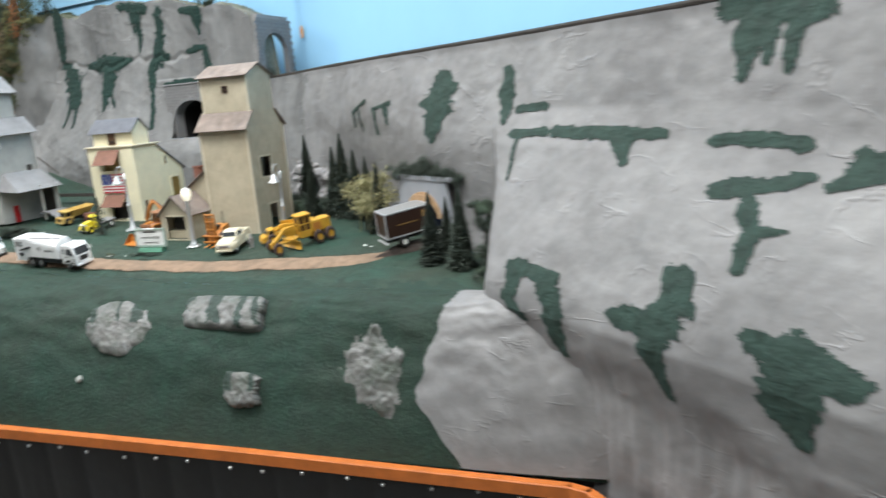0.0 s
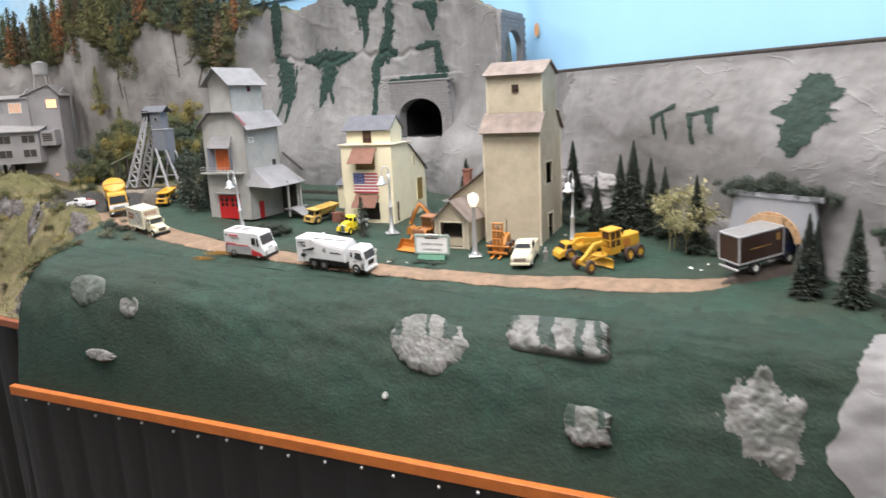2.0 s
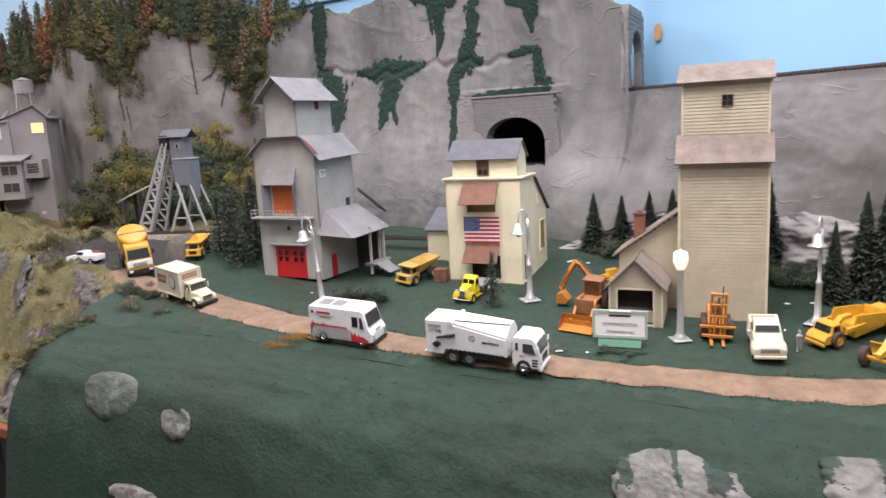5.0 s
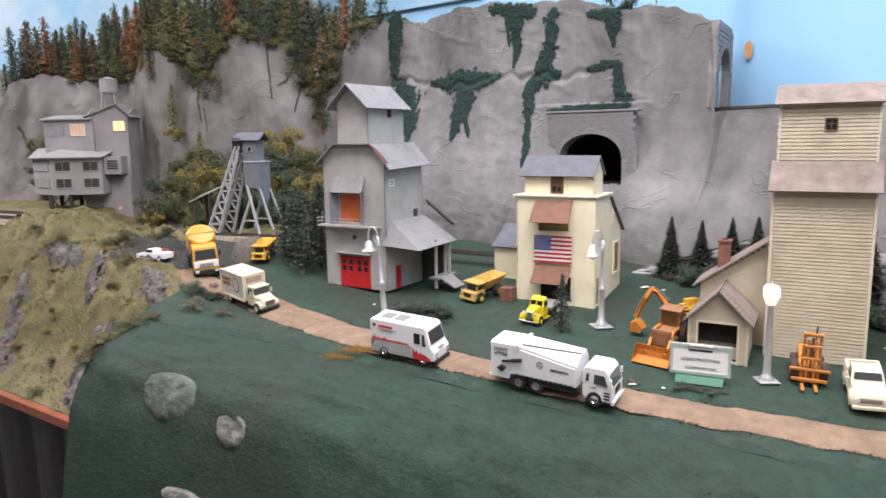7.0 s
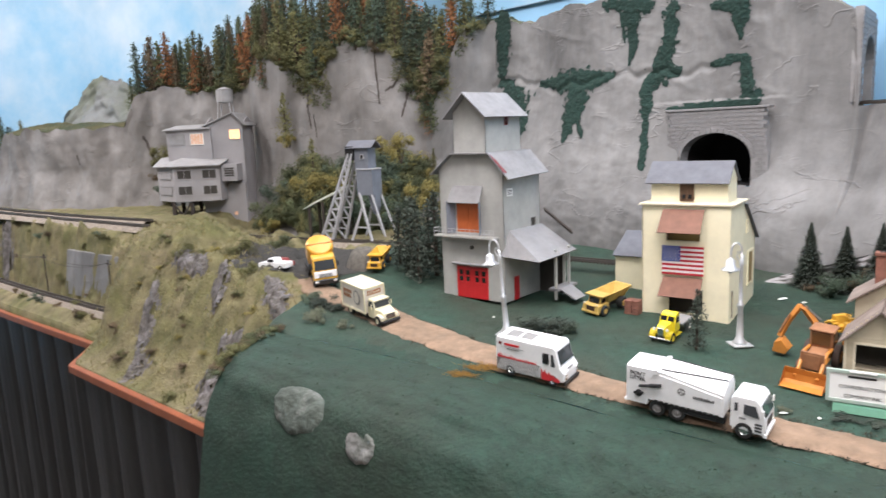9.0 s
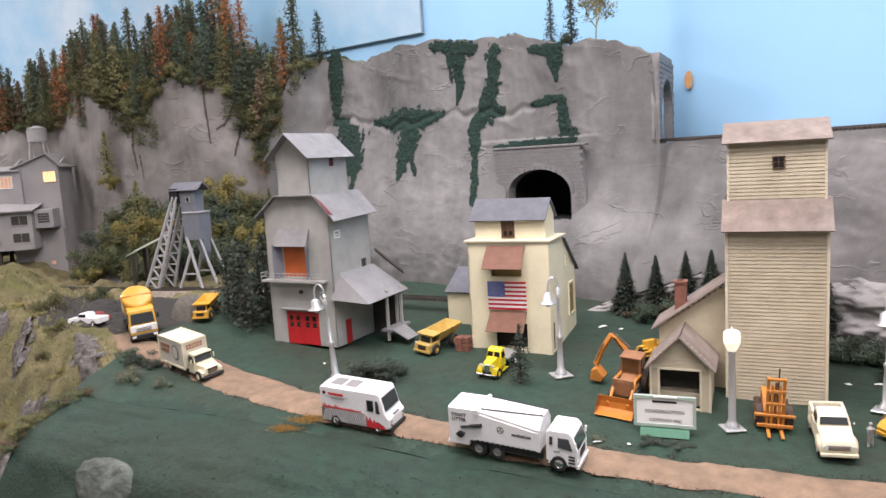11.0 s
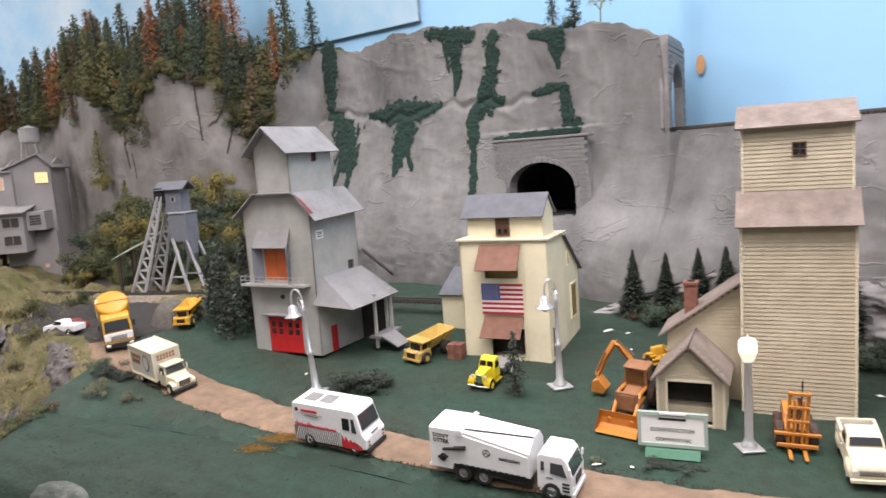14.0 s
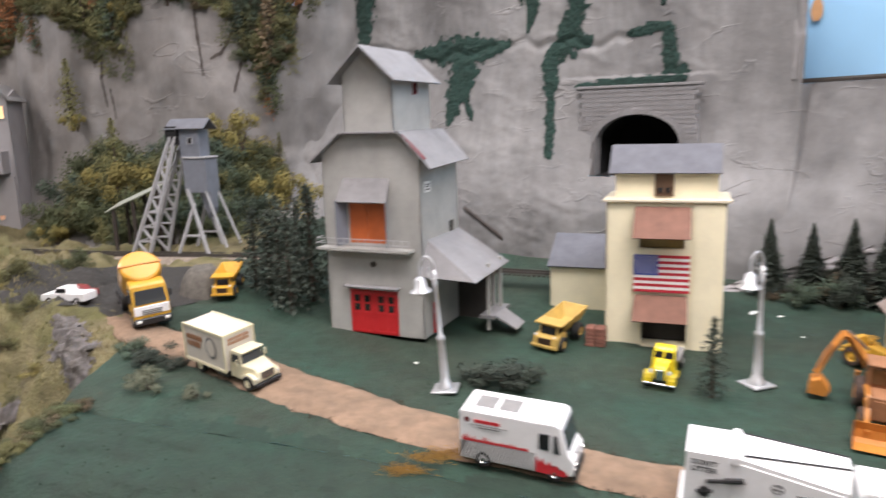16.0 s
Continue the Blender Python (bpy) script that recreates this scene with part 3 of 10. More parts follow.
SKY_LEFT = ((-1.039, 2.507), (-1.30, 2.632), (-1.7, 2.83), (-2.2, 3.02), (-2.8, 3.15), (-3.6, 3.2), (-4.3, 3.0), (-4.7, 2.4), (-4.7, 1.2))
backdrop("backdrop_right", ((1.6, -0.35), (1.05, 0.45), (-0.10, 1.93), (-0.425, 2.297), (-0.45, 2.355), (-0.62, 2.40), (-0.95, 2.475), (-1.04, 2.5175), (-1.30, 2.6425), (-1.7, 2.845), (-2.0, 3.55)), 0.3, 2.7, M["sky"], "plain pale blue painted backdrop board")
backdrop("backdrop_left", SKY_LEFT, 0.3, 2.7, M["sky_cloud"], "blue backdrop painted with soft white clouds", 1.664)
# lower and end edges of the left board, coloured darker for their shadow line
M["edge_shadow"] = material("blue_grey_edge_and_shadow_line", (0.20, 0.29, 0.36), 0.7, vary=0.2, scale=60)
(ex0, ey0), (ex1, ey1) = SKY_LEFT[0], SKY_LEFT[1]
me_ = Matrix.Translation((ex0, ey0, 0)) @ Matrix.Rotation(math.atan2(ey1 - ey0, ex1 - ex0), 4, "Z")
bm = bmesh.new()
box(bm, -0.003, 0.50, -0.006, 0.002, 1.6620, 1.6640, me_)
box(bm, -0.003, 0.0, -0.006, 0.002, 1.664, 2.70, me_)
tagged(part("board_edge_shadow_strip", bm, M["edge_shadow"]), "darker strip for the edge and shadow line of the blue backdrop board", "trim", kind="structure")


def far_hill(u, v):
    x = -3.95 + 1.4 * u
    top = float(np.interp(x, (-3.95, -3.62, -3.52, -3.40, -3.30, -3.18, -3.0, -2.8, -2.5), (1.30, 1.40, 1.50, 1.57, 1.645, 1.615, 1.56, 1.55, 1.55)))
    k = 0.035 * fbm(x * 4, v * 3, 31) + 0.02 * fbm(x * 14, v * 9, 32)
    return x, 3.02 - 0.12 * (x + 3.2) - 0.25 * (1 - v) + k, 1.1 + (top - 1.1 + 0.02 * fbm(x * 12, 0, 4)) * v


M["far_rock"] = material("hazy_grey_green_rock", (0.175, 0.185, 0.185), 0.95, vary=0.15, scale=9, bump=0.004, bump_scale=30, second=(0.135, 0.15, 0.115), mix_scale=6, mix_at=0.52)
sheet("hill_far", far_hill, 110, 50, M["far_rock"], "distant grey hill with patchy green", "hill")

# ---- crumpled rock at the foot of the wall ----
FOOT = ((-0.66, 1.995), (-0.60, 1.985), (-0.50, 1.965), (-0.40, 1.88), (-0.29, 1.745), (-0.17, 1.67), (-0.10, 1.59), (-0.085, 1.51), (-0.075, 1.475))


def foot(u, v):
    bx, by = along(FOOT, u)
    top = float(np.interp(u, (0, 0.15, 0.5, 1), (1.10, 1.16, 1.15, 1.10)))
    t = wall_at(0.12 + 0.66 * u, top, -0.02)
    z0 = ground_z(bx, by) - 0.01
    e = v ** 1.6
    r = noise.ridged_multi_fractal(Vector((bx * 15, v * 2.6 + by * 6, 7)), 0.9, 2.1, 4, 1.0, 2.0)
    k = 0.014 * fbm(bx * 14, v * 4, 41 + by * 5) + 0.004 * (r - 1.0)
    k *= min(1, 6 * (1 - v)) * min(1, 7 * (1 - u))
    z = z0 + (top - z0) * v
    return bx + (t.x - bx) * e - 0.7 * k, by + (t.y - by) * e - 0.7 * k, z


M["crumpled"] = material("crumpled_pale_rock", (0.30, 0.29, 0.29), 0.7, vary=0.2, scale=22, bump=0.003, bump_scale=50, second=(0.24, 0.23, 0.235), mix_scale=9, mix_at=0.55, crease=0.002, crease_scale=12)
sheet("rock_foot", foot, 170, 50, M["crumpled"], "crumpled pale rock at the foot of the wall", "rock wall")

# ---- the grassy end at the left ----
def front_left(x):
    if x < -2.165:
        return float(np.interp(x, (-3.9, -2.67, -2.165), (2.47, 2.05, 1.885)))
    return float(np.interp(x, (-2.165, -2.075, -1.47, -1.30), (1.885, 1.745, 1.53, 1.475)))


def left_z(x, y):
    d = y - front_left(x)
    hill = smooth(-2.36, -2.08, x)
    # steep near bank with its crest, then a shelf for the yard and the mine
    bank = 0.855 + (1.075 - 0.855) * smooth(0.0, 0.24, d)
    crest = 0.076 * math.exp(-((x + 1.92) / 0.17) ** 2 - ((y - 1.97) / 0.12) ** 2)
    near = bank + crest - 0.03 * smooth(2.1, 2.4, y) * (1 - smooth(-1.8, -1.5, x))
    low = 0.875 + 0.02 * smooth(0, 0.04, d) + 0.205 * smooth(0.098, 0.160, d)
    z = low + (near - low) * hill
    town_z = ground_z(x, y)
    k = smooth(-1.62, -1.42, x) * smooth(0.10, 0.22, d)
    z = z + (town_z - 0.003 - z) * k
    rough = 0.026 * fbm(x * 8, y * 8, 2) + 0.008 * fbm(x * 30, y * 30, 3)
    flat = smooth(0.02, 0.1, d) * (1 - 0.75 * k)
    brow = smooth(0.088, 0.11, d) * (1 - smooth(0.150, 0.172, d)) * (1 - hill)
    crag = brow * (0.05 * fbm(x * 11, y * 16, 21) + 0.022 * fbm(x * 34, y * 50, 22))
    return z + crag + rough * flat * (0.25 if x < -2.3 else 1.0) - 0.05 * smooth(-1.5, -1.36, x) * (1 - smooth(0.05, 0.12, d))


def left_ground(u, v):
    x = -3.9 + 2.52 * u
    y0 = front_left(x)
    y = y0 + (3.1 - y0) * v ** 1.5
    return x, y, left_z(x, y) if v > 0 else 0.842


sheet("ground_left", left_ground, 300, 190, M["grass"], "dry tan and green grass bank", "ground")


def yard(u, v):
    a, r = 2 * math.pi * u, v
    x = -1.555 + 0.17 * r * math.cos(a) * (1 + 0.15 * fbm(math.cos(a) * 2, math.sin(a) * 2, 1))
    y = 1.90 + 0.115 * r * math.sin(a) * (1 + 0.15 * fbm(math.cos(a) * 2, math.sin(a) * 2, 4))
    return x, y, max(left_z(x, y), ground_z(x, y)) + 0.004 * (1 - r ** 3)


sheet("yard_gravel", yard, 60, 14, M["gravel"], "black gravel yard under the hoist tower", "yard")

# ---- tracks ----
def track(name, pts, label, gauge=0.0165, bed=True, step=0.0075):
    th = thing(name, label, "railway track", Matrix.Identity(4), kind="structure")
    p = np.array(pts, float)
    total = float(np.linalg.norm(np.diff(p, axis=0), axis=1).sum())

    def at(u):
        a = Vector(along(pts, u))
        b, c = Vector(along(pts, min(1, u + 0.004))), Vector(along(pts, max(0, u - 0.004)))
        d = (b - c).normalized()
        return a, d, Vector((d.y, -d.x, 0)).normalized()

    n = max(8, int(total / 0.03))
    for side in (-1, 1):
        bm = bmesh.new()
        rows = []
        for i in range(n + 1):
            a, d, s = at(i / n)
            c = a + s * side * gauge / 2
            rows.append([bm.verts.new(c + s * w + Vector((0, 0, h))) for w, h in ((-0.0009, 0.003), (0.0009, 0.003), (0.0009, 0.0065), (-0.0009, 0.0065))])
        for r, q in zip(rows, rows[1:]):
            for k in range(4):
                bm.faces.new((r[k], r[(k + 1) % 4], q[(k + 1) % 4], q[k]))
        part("rail", bm, M["steel"], th)
    bm = bmesh.new()
    for i in range(int(total / step)):
        a, d, s = at((i + 0.5) * step / total)
        m = Matrix.Translation(a) @ Matrix.Rotation(math.atan2(d.y, d.x), 4, "Z")
        box(bm, -0.0016, 0.0016, -0.0145, 0.0145, 0.0, 0.0032, m)
    tagged(part("ties", bm, M["tie"], th), kind="stuff")
    if bed:
        bm = bmesh.new()
        rows = []
        for i in range(n + 1):
            a, d, s = at(i / n)
            rows.append([bm.verts.new(a + s * w + Vector((0, 0, h))) for w, h in ((-0.030, -0.012), (-0.018, 0.0012), (0.018, 0.0012), (0.030, -0.012))])
        for r, q in zip(rows, rows[1:]):
            for k in range(3):
                bm.faces.new((r[k], r[k + 1], q[k + 1], q[k]))
        part("ballast_bed", bm, M["ballast"], th)
    return th


def wall_line(d, back, z):
    p = wall_at(d, 1.345)
    return (p.x - WALL_OUT.x * back, p.y - WALL_OUT.y * back, z)


track("track_upper", [(-0.62, 2.235, 1.347), (-0.50, 2.175, 1.347)] + [wall_line(d, 0.026, 1.347) for d in (0.12, 0.2, 0.4, 0.7, 1.0, 1.3, 1.6, 2.0, 2.35)], "dark narrow track along the top of the rock wall", bed=False)
track("track_far", [(-3.8, 2.62, 1.115), (-3.1, 2.36, 1.115), (-2.6, 2.22, 1.112), (-2.25, 2.14, 1.108), (-1.95, 2.14, 1.085), (-1.7, 2.12, 1.08), (-1.3, 2.06, 1.085)], "curved track on pale ballast below the mine")
track("track_far", [(-3.8, 2.68, 1.115), (-3.1, 2.42, 1.115), (-2.6, 2.285, 1.112), (-2.3, 2.24, 1.108)], "second track on pale ballast beside it")
track("track_low", [(-3.8, 2.52, 0.905), (-2.67, 2.125, 0.905), (-2.3, 2.005, 0.905), (-2.1, 1.95, 0.905)], "low track on brown ballast close to the table edge")
track("track_town", [(-1.25, 2.03, 1.082), (-1.0, 2.0, 1.072), (-0.85, 1.975, 1.068), (-0.74, 1.95, 1.066)], "dark track behind the town", bed=False)

# ---- the hall round the layout ----
bm = bmesh.new()
box(bm, -5.2, 3.2, -3.0, 4.2, -0.1, 0.0)
tagged(part("floor", bm, M["hall_floor"]), "plain grey hall floor", "floor", kind="structure")
bm = bmesh.new()
box(bm, -5.2, 3.2, -3.0, 4.2, 2.75, 2.85)
tagged(part("ceiling", bm, M["hall_ceiling"]), "plain white hall ceiling", "ceiling", kind="structure")
for nm, b in (("wall_south", (-5.3, 3.3, -3.1, -3.0)), ("wall_north", (-5.3, 3.3, 4.2, 4.3)), ("wall_west", (-5.3, -5.2, -3.0, 4.2)), ("wall_east", (3.2, 3.3, -3.0, 4.2))):
    bm = bmesh.new()
    box(bm, *b, 0.0, 2.75)
    tagged(part(nm, bm, M["hall"]), "plain cream hall wall", "wall", kind="structure")

# ---- buildings ----
M["tan_board"] = material("weathered_tan_clapboard", (0.49, 0.435, 0.32), 0.75, vary=0.10, scale=50, bump=0.0003, bump_scale=400, second=(0.42, 0.36, 0.26), mix_scale=14)
M["tan_roof"] = material("faded_brown_grey_roofing", (0.19, 0.148, 0.125), 0.85, vary=0.25, scale=40, second=(0.25, 0.205, 0.18), mix_scale=22, bump=0.0004, bump_scale=300)
M["tan_trim"] = material("pale_tan_trim", (0.62, 0.56, 0.43), 0.7, vary=0.1, scale=60)
M["yellow_wall"] = material("pale_yellow_painted_wall", (0.80, 0.735, 0.53), 0.65, vary=0.07, scale=40, bump=0.0002, bump_scale=300)
M["slate"] = material("blue_grey_roofing", (0.125, 0.13, 0.15), 0.8, vary=0.15, scale=60, bump=0.0003, bump_scale=300)
M["awning"] = material("rust_brown_awning", (0.20, 0.095, 0.065), 0.75, vary=0.18, scale=80)
M["mill_wall"] = material("grey_painted_mill_wall", (0.385, 0.385, 0.362), 0.7, vary=0.12, scale=30, bump=0.0003, bump_scale=300, second=(0.35, 0.348, 0.327), mix_scale=22)
M["mill_roof"] = material("grey_roof_sheet", (0.245, 0.242, 0.248), 0.75, vary=0.18, scale=35, second=(0.195, 0.19, 0.195), mix_scale=18)
M["red"] = material("glossy_red_paint", (0.52, 0.022, 0.025), 0.45, vary=0.1, scale=60)
M["dark_red"] = material("dark_red_paint", (0.16, 0.02, 0.022), 0.6, vary=0.15, scale=60)
M["orange_door"] = material("orange_paint", (0.55, 0.13, 0.035), 0.55, vary=0.12, scale=60)
M["brown_wood"] = material("dark_brown_wood", (0.10, 0.055, 0.03), 0.7, vary=0.2, scale=80)
M["window_dark"] = material("dark_window_glass", (0.012, 0.012, 0.014), 0.15, vary=0.0, coat=0.3)
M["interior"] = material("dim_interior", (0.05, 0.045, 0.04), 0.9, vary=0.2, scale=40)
M["white"] = material("white_paint", (0.78, 0.77, 0.74), 0.5, vary=0.04, scale=40)
M["brick"] = material("red_brown_brick", (0.20, 0.085, 0.06), 0.85, vary=0.25, scale=120, each=0.15)
M["ochre_pane"] = material("ochre_backed_window", (0.26, 0.17, 0.045), 0.4, vary=0.2, scale=90)
M["mine_wall"] = material("grey_mine_siding", (0.34, 0.325, 0.33), 0.8, vary=0.12, scale=40, second=(0.27, 0.258, 0.26), mix_scale=10, bump=0.0002, bump_scale=300)
M["mine_roof"] = material("pale_grey_mine_roof", (0.27, 0.265, 0.265), 0.8, vary=0.15, scale=40)
M["dark_timber"] = material("dark_timber", (0.045, 0.035, 0.03), 0.85, vary=0.25, scale=90)
M["lit"] = material("lit_window", (0.9, 0.7, 0.4), 0.5, vary=0.2, scale=120, emit=(1.0, 0.45, 0.17, 1.2))
M["lit_dim"] = material("dim_lit_window", (0.5, 0.35, 0.25), 0.5, vary=0.2, scale=120, emit=(1.0, 0.42, 0.22, 0.22))
M["grey_steel"] = material("pale_grey_painted_steel", (0.36, 0.36, 0.37), 0.55, vary=0.12, scale=90)
M["tower_blue"] = material("blue_grey_painted_board", (0.16, 0.175, 0.205), 0.7, vary=0.12, scale=60)


def board_wall(bm, w, h, holes=(), m=None, thick=0.002, pitch=0.0, proud=0.0007):
    """One wall in x and z with its outside towards -y and openings cut through; with a pitch its face is stepped like lapped boards."""
    m = m or Matrix.Identity(4)
    xs = sorted({-w / 2, w / 2, *(min(w / 2, max(-w / 2, v)) for o in holes for v in o[:2])})
    zs = {0.0, h, *(min(h, max(0.0, v)) for o in holes for v in o[2:])}
    if pitch:
        k = 1
        while k * pitch < h - pitch * 0.3:
            if all(abs(k * pitch - z) > pitch * 0.15 for z in zs):
                zs.add(k * pitch)
            k += 1
    zs = sorted(zs)
    solid = {}
    for i in range(len(xs) - 1):
        for j in range(len(zs) - 1):
            cx, cz = (xs[i] + xs[i + 1]) / 2, (zs[j] + zs[j + 1]) / 2
            solid[i, j] = not any(o[0] < cx < o[1] and o[2] < cz < o[3] for o in holes)
    made = {}

    def v(i, j, y):
        key = (i, j, round(y, 6))
        if key not in made:
            made[key] = bm.verts.new(m @ Vector((xs[i], y, zs[j])))
        return made[key]

    low = -proud if pitch else 0.0
    for (i, j), full in solid.items():
        if not full:
            continue
        bm.faces.new((v(i, j, low), v(i + 1, j, low), v(i + 1, j + 1, 0.0), v(i, j + 1, 0.0)))
        bm.faces.new((v(i + 1, j, thick), v(i, j, thick), v(i, j + 1, thick), v(i + 1, j + 1, thick)))
        if not solid.get((i, j - 1)):
            bm.faces.new((v(i, j, thick), v(i + 1, j, thick), v(i + 1, j, low), v(i, j, low)))
        elif pitch:
            bm.faces.new((v(i, j, 0.0), v(i + 1, j, 0.0), v(i + 1, j, low), v(i, j, low)))
        if not solid.get((i, j + 1)):
            bm.faces.new((v(i, j + 1, 0.0), v(i + 1, j + 1, 0.0), v(i + 1, j + 1, thick), v(i, j + 1, thick)))
        if not solid.get((i - 1, j)):
            bm.faces.new((v(i, j, low), v(i, j + 1, 0.0), v(i, j + 1, thick), v(i, j, thick)))
        if not solid.get((i + 1, j)):
            bm.faces.new((v(i + 1, j, thick), v(i + 1, j + 1, thick), v(i + 1, j + 1, 0.0), v(i + 1, j, low)))


def slab(bm, corners, t):
    """A plate of four or three corners, t thick, downwards from the given face."""
    c = [Vector(p) for p in corners]
    n = (c[1] - c[0]).cross(c[2] - c[0]).normalized()
    if n.z < 0:
        n = -n
    a = [bm.verts.new(p) for p in c]
    b = [bm.verts.new(p - n * t) for p in c]
    bm.faces.new(a)
    bm.faces.new(b[::-1])
    for i in range(len(c)):
        j = (i + 1) % len(c)
        bm.faces.new((a[j], a[i], b[i], b[j]))
    bmesh.ops.recalc_face_normals(bm, faces=list({f for v in a + b for f in v.link_faces}))


def roof_part(name, parent, mat, planes, t=0.0018, label=""):
    bm = bmesh.new()
    for p in planes:
        slab(bm, p, t)
    return part(name, bm, mat, parent, label)


def window(parent, x, z, w, h, m, frame_mat, pane_mat, bars=(1, 1), fw=0.0012, name="window", deep=0.0016):
    """A framed window on a wall: frame with bars, and a pane behind them."""
    bm = bmesh.new()
    for a in (-w / 2, w / 2):
        box(bm, x + a - fw / 2, x + a + fw / 2, -deep, 0.0004, z - h / 2 - fw / 2, z + h / 2 + fw / 2, m)
    for a in (-h / 2, h / 2):
        box(bm, x - w / 2, x + w / 2, -deep, 0.0004, z + a - fw / 2, z + a + fw / 2, m)
    win = part(name, bm, frame_mat, parent)
    for i in range(1, bars[0] + 1):
        c = x - w / 2 + w * i / (bars[0] + 1)
        bm = bmesh.new()
        box(bm, c - fw * 0.3, c + fw * 0.3, -deep * 0.8, 0.0, z - h / 2, z + h / 2, m)
        part("glazing_bar", bm, frame_mat, win)
    for i in range(1, bars[1] + 1):
        c = z - h / 2 + h * i / (bars[1] + 1)
        bm = bmesh.new()
        box(bm, x - w / 2, x + w / 2, -deep * 0.7, 0.0, c - fw * 0.3, c + fw * 0.3, m)
        part("glazing_bar", bm, frame_mat, win)
    bm = bmesh.new()
    box(bm, x - w / 2, x + w / 2, -deep * 0.45, 0.0003, z - h / 2, z + h / 2, m)
    part("pane", bm, pane_mat, win)
    return win


RIGHT = lambda w, y=0.0: Matrix.Translation((w / 2, y, 0)) @ Matrix.Rotation(math.pi / 2, 4, "Z")
LEFTW = lambda w, y=0.0: Matrix.Translation((-w / 2, y, 0)) @ Matrix.Rotation(-math.pi / 2, 4, "Z")
BACK = lambda d: Matrix.Translation((0, d, 0)) @ Matrix.Rotation(math.pi, 4, "Z")


def on_ground(x, y, turn, dz=0.0):
    return pose(x, y, ground_z(x, y) + dz, 0, 0, turn)


def side(m, mid):
    """Shift a side wall's own x so that it runs from the front corner: mid is half its length."""
    return m @ Matrix.Translation((mid, 0, 0))


def grain_elevator():
    th = thing("grain_elevator", "tall tan clapboard grain elevator with brown roofs and small annex", "building", pose(-0.433, 1.588, 1.010, 0, 0, -14))
    w, d, h = 0.112, 0.140, 0.224
    p = 0.0046
    bm = bmesh.new()
    board_wall(bm, w, h, (), None, 0.002, p)
    part("front_wall", bm, M["tan_board"], th)
    bm = bmesh.new()
    mr = side(RIGHT(w), d / 2)
    holes = ((-0.035, 0.005, 0.118, 0.160), (-0.022, 0.010, 0.0, 0.058))
    board_wall(bm, d, h, holes, mr, 0.002, p)
    part("side_wall", bm, M["tan_board"], th)
    bm = bmesh.new()
    board_wall(bm, d, h, (), side(LEFTW(w, d), d / 2), 0.002, p)
    part("side_wall", bm, M["tan_board"], th)
    bm = bmesh.new()
    board_wall(bm, w, h, (), BACK(d), 0.002, p)
    part("back_wall", bm, M["tan_board"], th)
    for x0, x1, z0, z1 in holes:
        bm = bmesh.new()
        for a, b, c, e in ((x0 - 0.003, x0, z0, z1 + 0.003), (x1, x1 + 0.003, z0, z1 + 0.003), (x0, x1, z1, z1 + 0.003)):
            box(bm, a, b, -0.0016, 0.002, c, e, mr)
        part("opening_frame", bm, M["tan_trim"], th)
        # dark sheet behind the opening, its colour standing in for shade inside
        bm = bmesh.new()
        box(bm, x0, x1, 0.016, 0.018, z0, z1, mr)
        part("inside_shade_panel", bm, M["interior"], th)
    for cx, cy in ((-w / 2, 0), (w / 2, 0), (w / 2, d), (-w / 2, d)):
        bm = bmesh.new()
        box(bm, cx - 0.0016, cx + 0.0016, cy - 0.0016, cy + 0.0016, 0, h)
        part("corner_trim", bm, M["tan_trim"], th)
    o, e, tz = 0.0055, 0.012, 0.258
    ta, tb = 0.025, d - 0.025
    roof_part("lower_roof", th, M["tan_roof"], (((-w / 2 - o, -e, h - 0.003), (w / 2 + o, -e, h - 0.003), (w / 2 + o, ta, tz), (-w / 2 - o, ta, tz)),
                                                ((-w / 2 - o, d + e, h - 0.003), (w / 2 + o, d + e, h - 0.003), (w / 2 + o, tb, tz), (-w / 2 - o, tb, tz))))
    for x0 in (-w / 2, w / 2 - 0.002):
        bm = bmesh.new()
        prism(bm, ((0.0, h), (d, h), (tb, tz - 0.003), (ta, tz - 0.003)), x0, x0 + 0.002, "x")
        part("gable_wall", bm, M["tan_board"], th)
    # the tower
    tw, ty0, ty1, th1 = 0.109, 0.024, 0.116, 0.332
    tower = None
    for m, ww in ((Matrix.Translation((0, ty0, 0.23)), tw), (Matrix.Translation((0, ty1, 0.23)) @ Matrix.Rotation(math.pi, 4, "Z"), tw),
                  (Matrix.Translation((tw / 2, (ty0 + ty1) / 2, 0.23)) @ Matrix.Rotation(math.pi / 2, 4, "Z"), ty1 - ty0),
                  (Matrix.Translation((-tw / 2, (ty0 + ty1) / 2, 0.23)) @ Matrix.Rotation(-math.pi / 2, 4, "Z"), ty1 - ty0)):
        bm = bmesh.new()
        board_wall(bm, ww, th1 - 0.23, (), m, 0.002, p)
        if tower is None:
            tower = part("tower", bm, M["tan_board"], th)
        else:
            part("tower_wall", bm, M["tan_board"], tower)
    ym, tr = (ty0 + ty1) / 2, 0.354
    for x0 in (-tw / 2, tw / 2 - 0.002):
        bm = bmesh.new()
        prism(bm, ((ty0, th1), (ty1, th1), (ym, tr - 0.003)), x0, x0 + 0.002, "x")
        part("tower_gable", bm, M["tan_board"], tower)
    for cx in (-tw / 2, tw / 2):
        bm = bmesh.new()
        box(bm, cx - 0.0014, cx + 0.0014, ty0 - 0.0014, ty0 + 0.0014, 0.236, th1)
        part("corner_trim", bm, M["tan_trim"], tower)
    window(tower, 0.003, 0.302, 0.013, 0.014, Matrix.Translation((0, ty0 - 0.0006, 0)), M["brown_wood"], M["window_dark"], (1, 1))
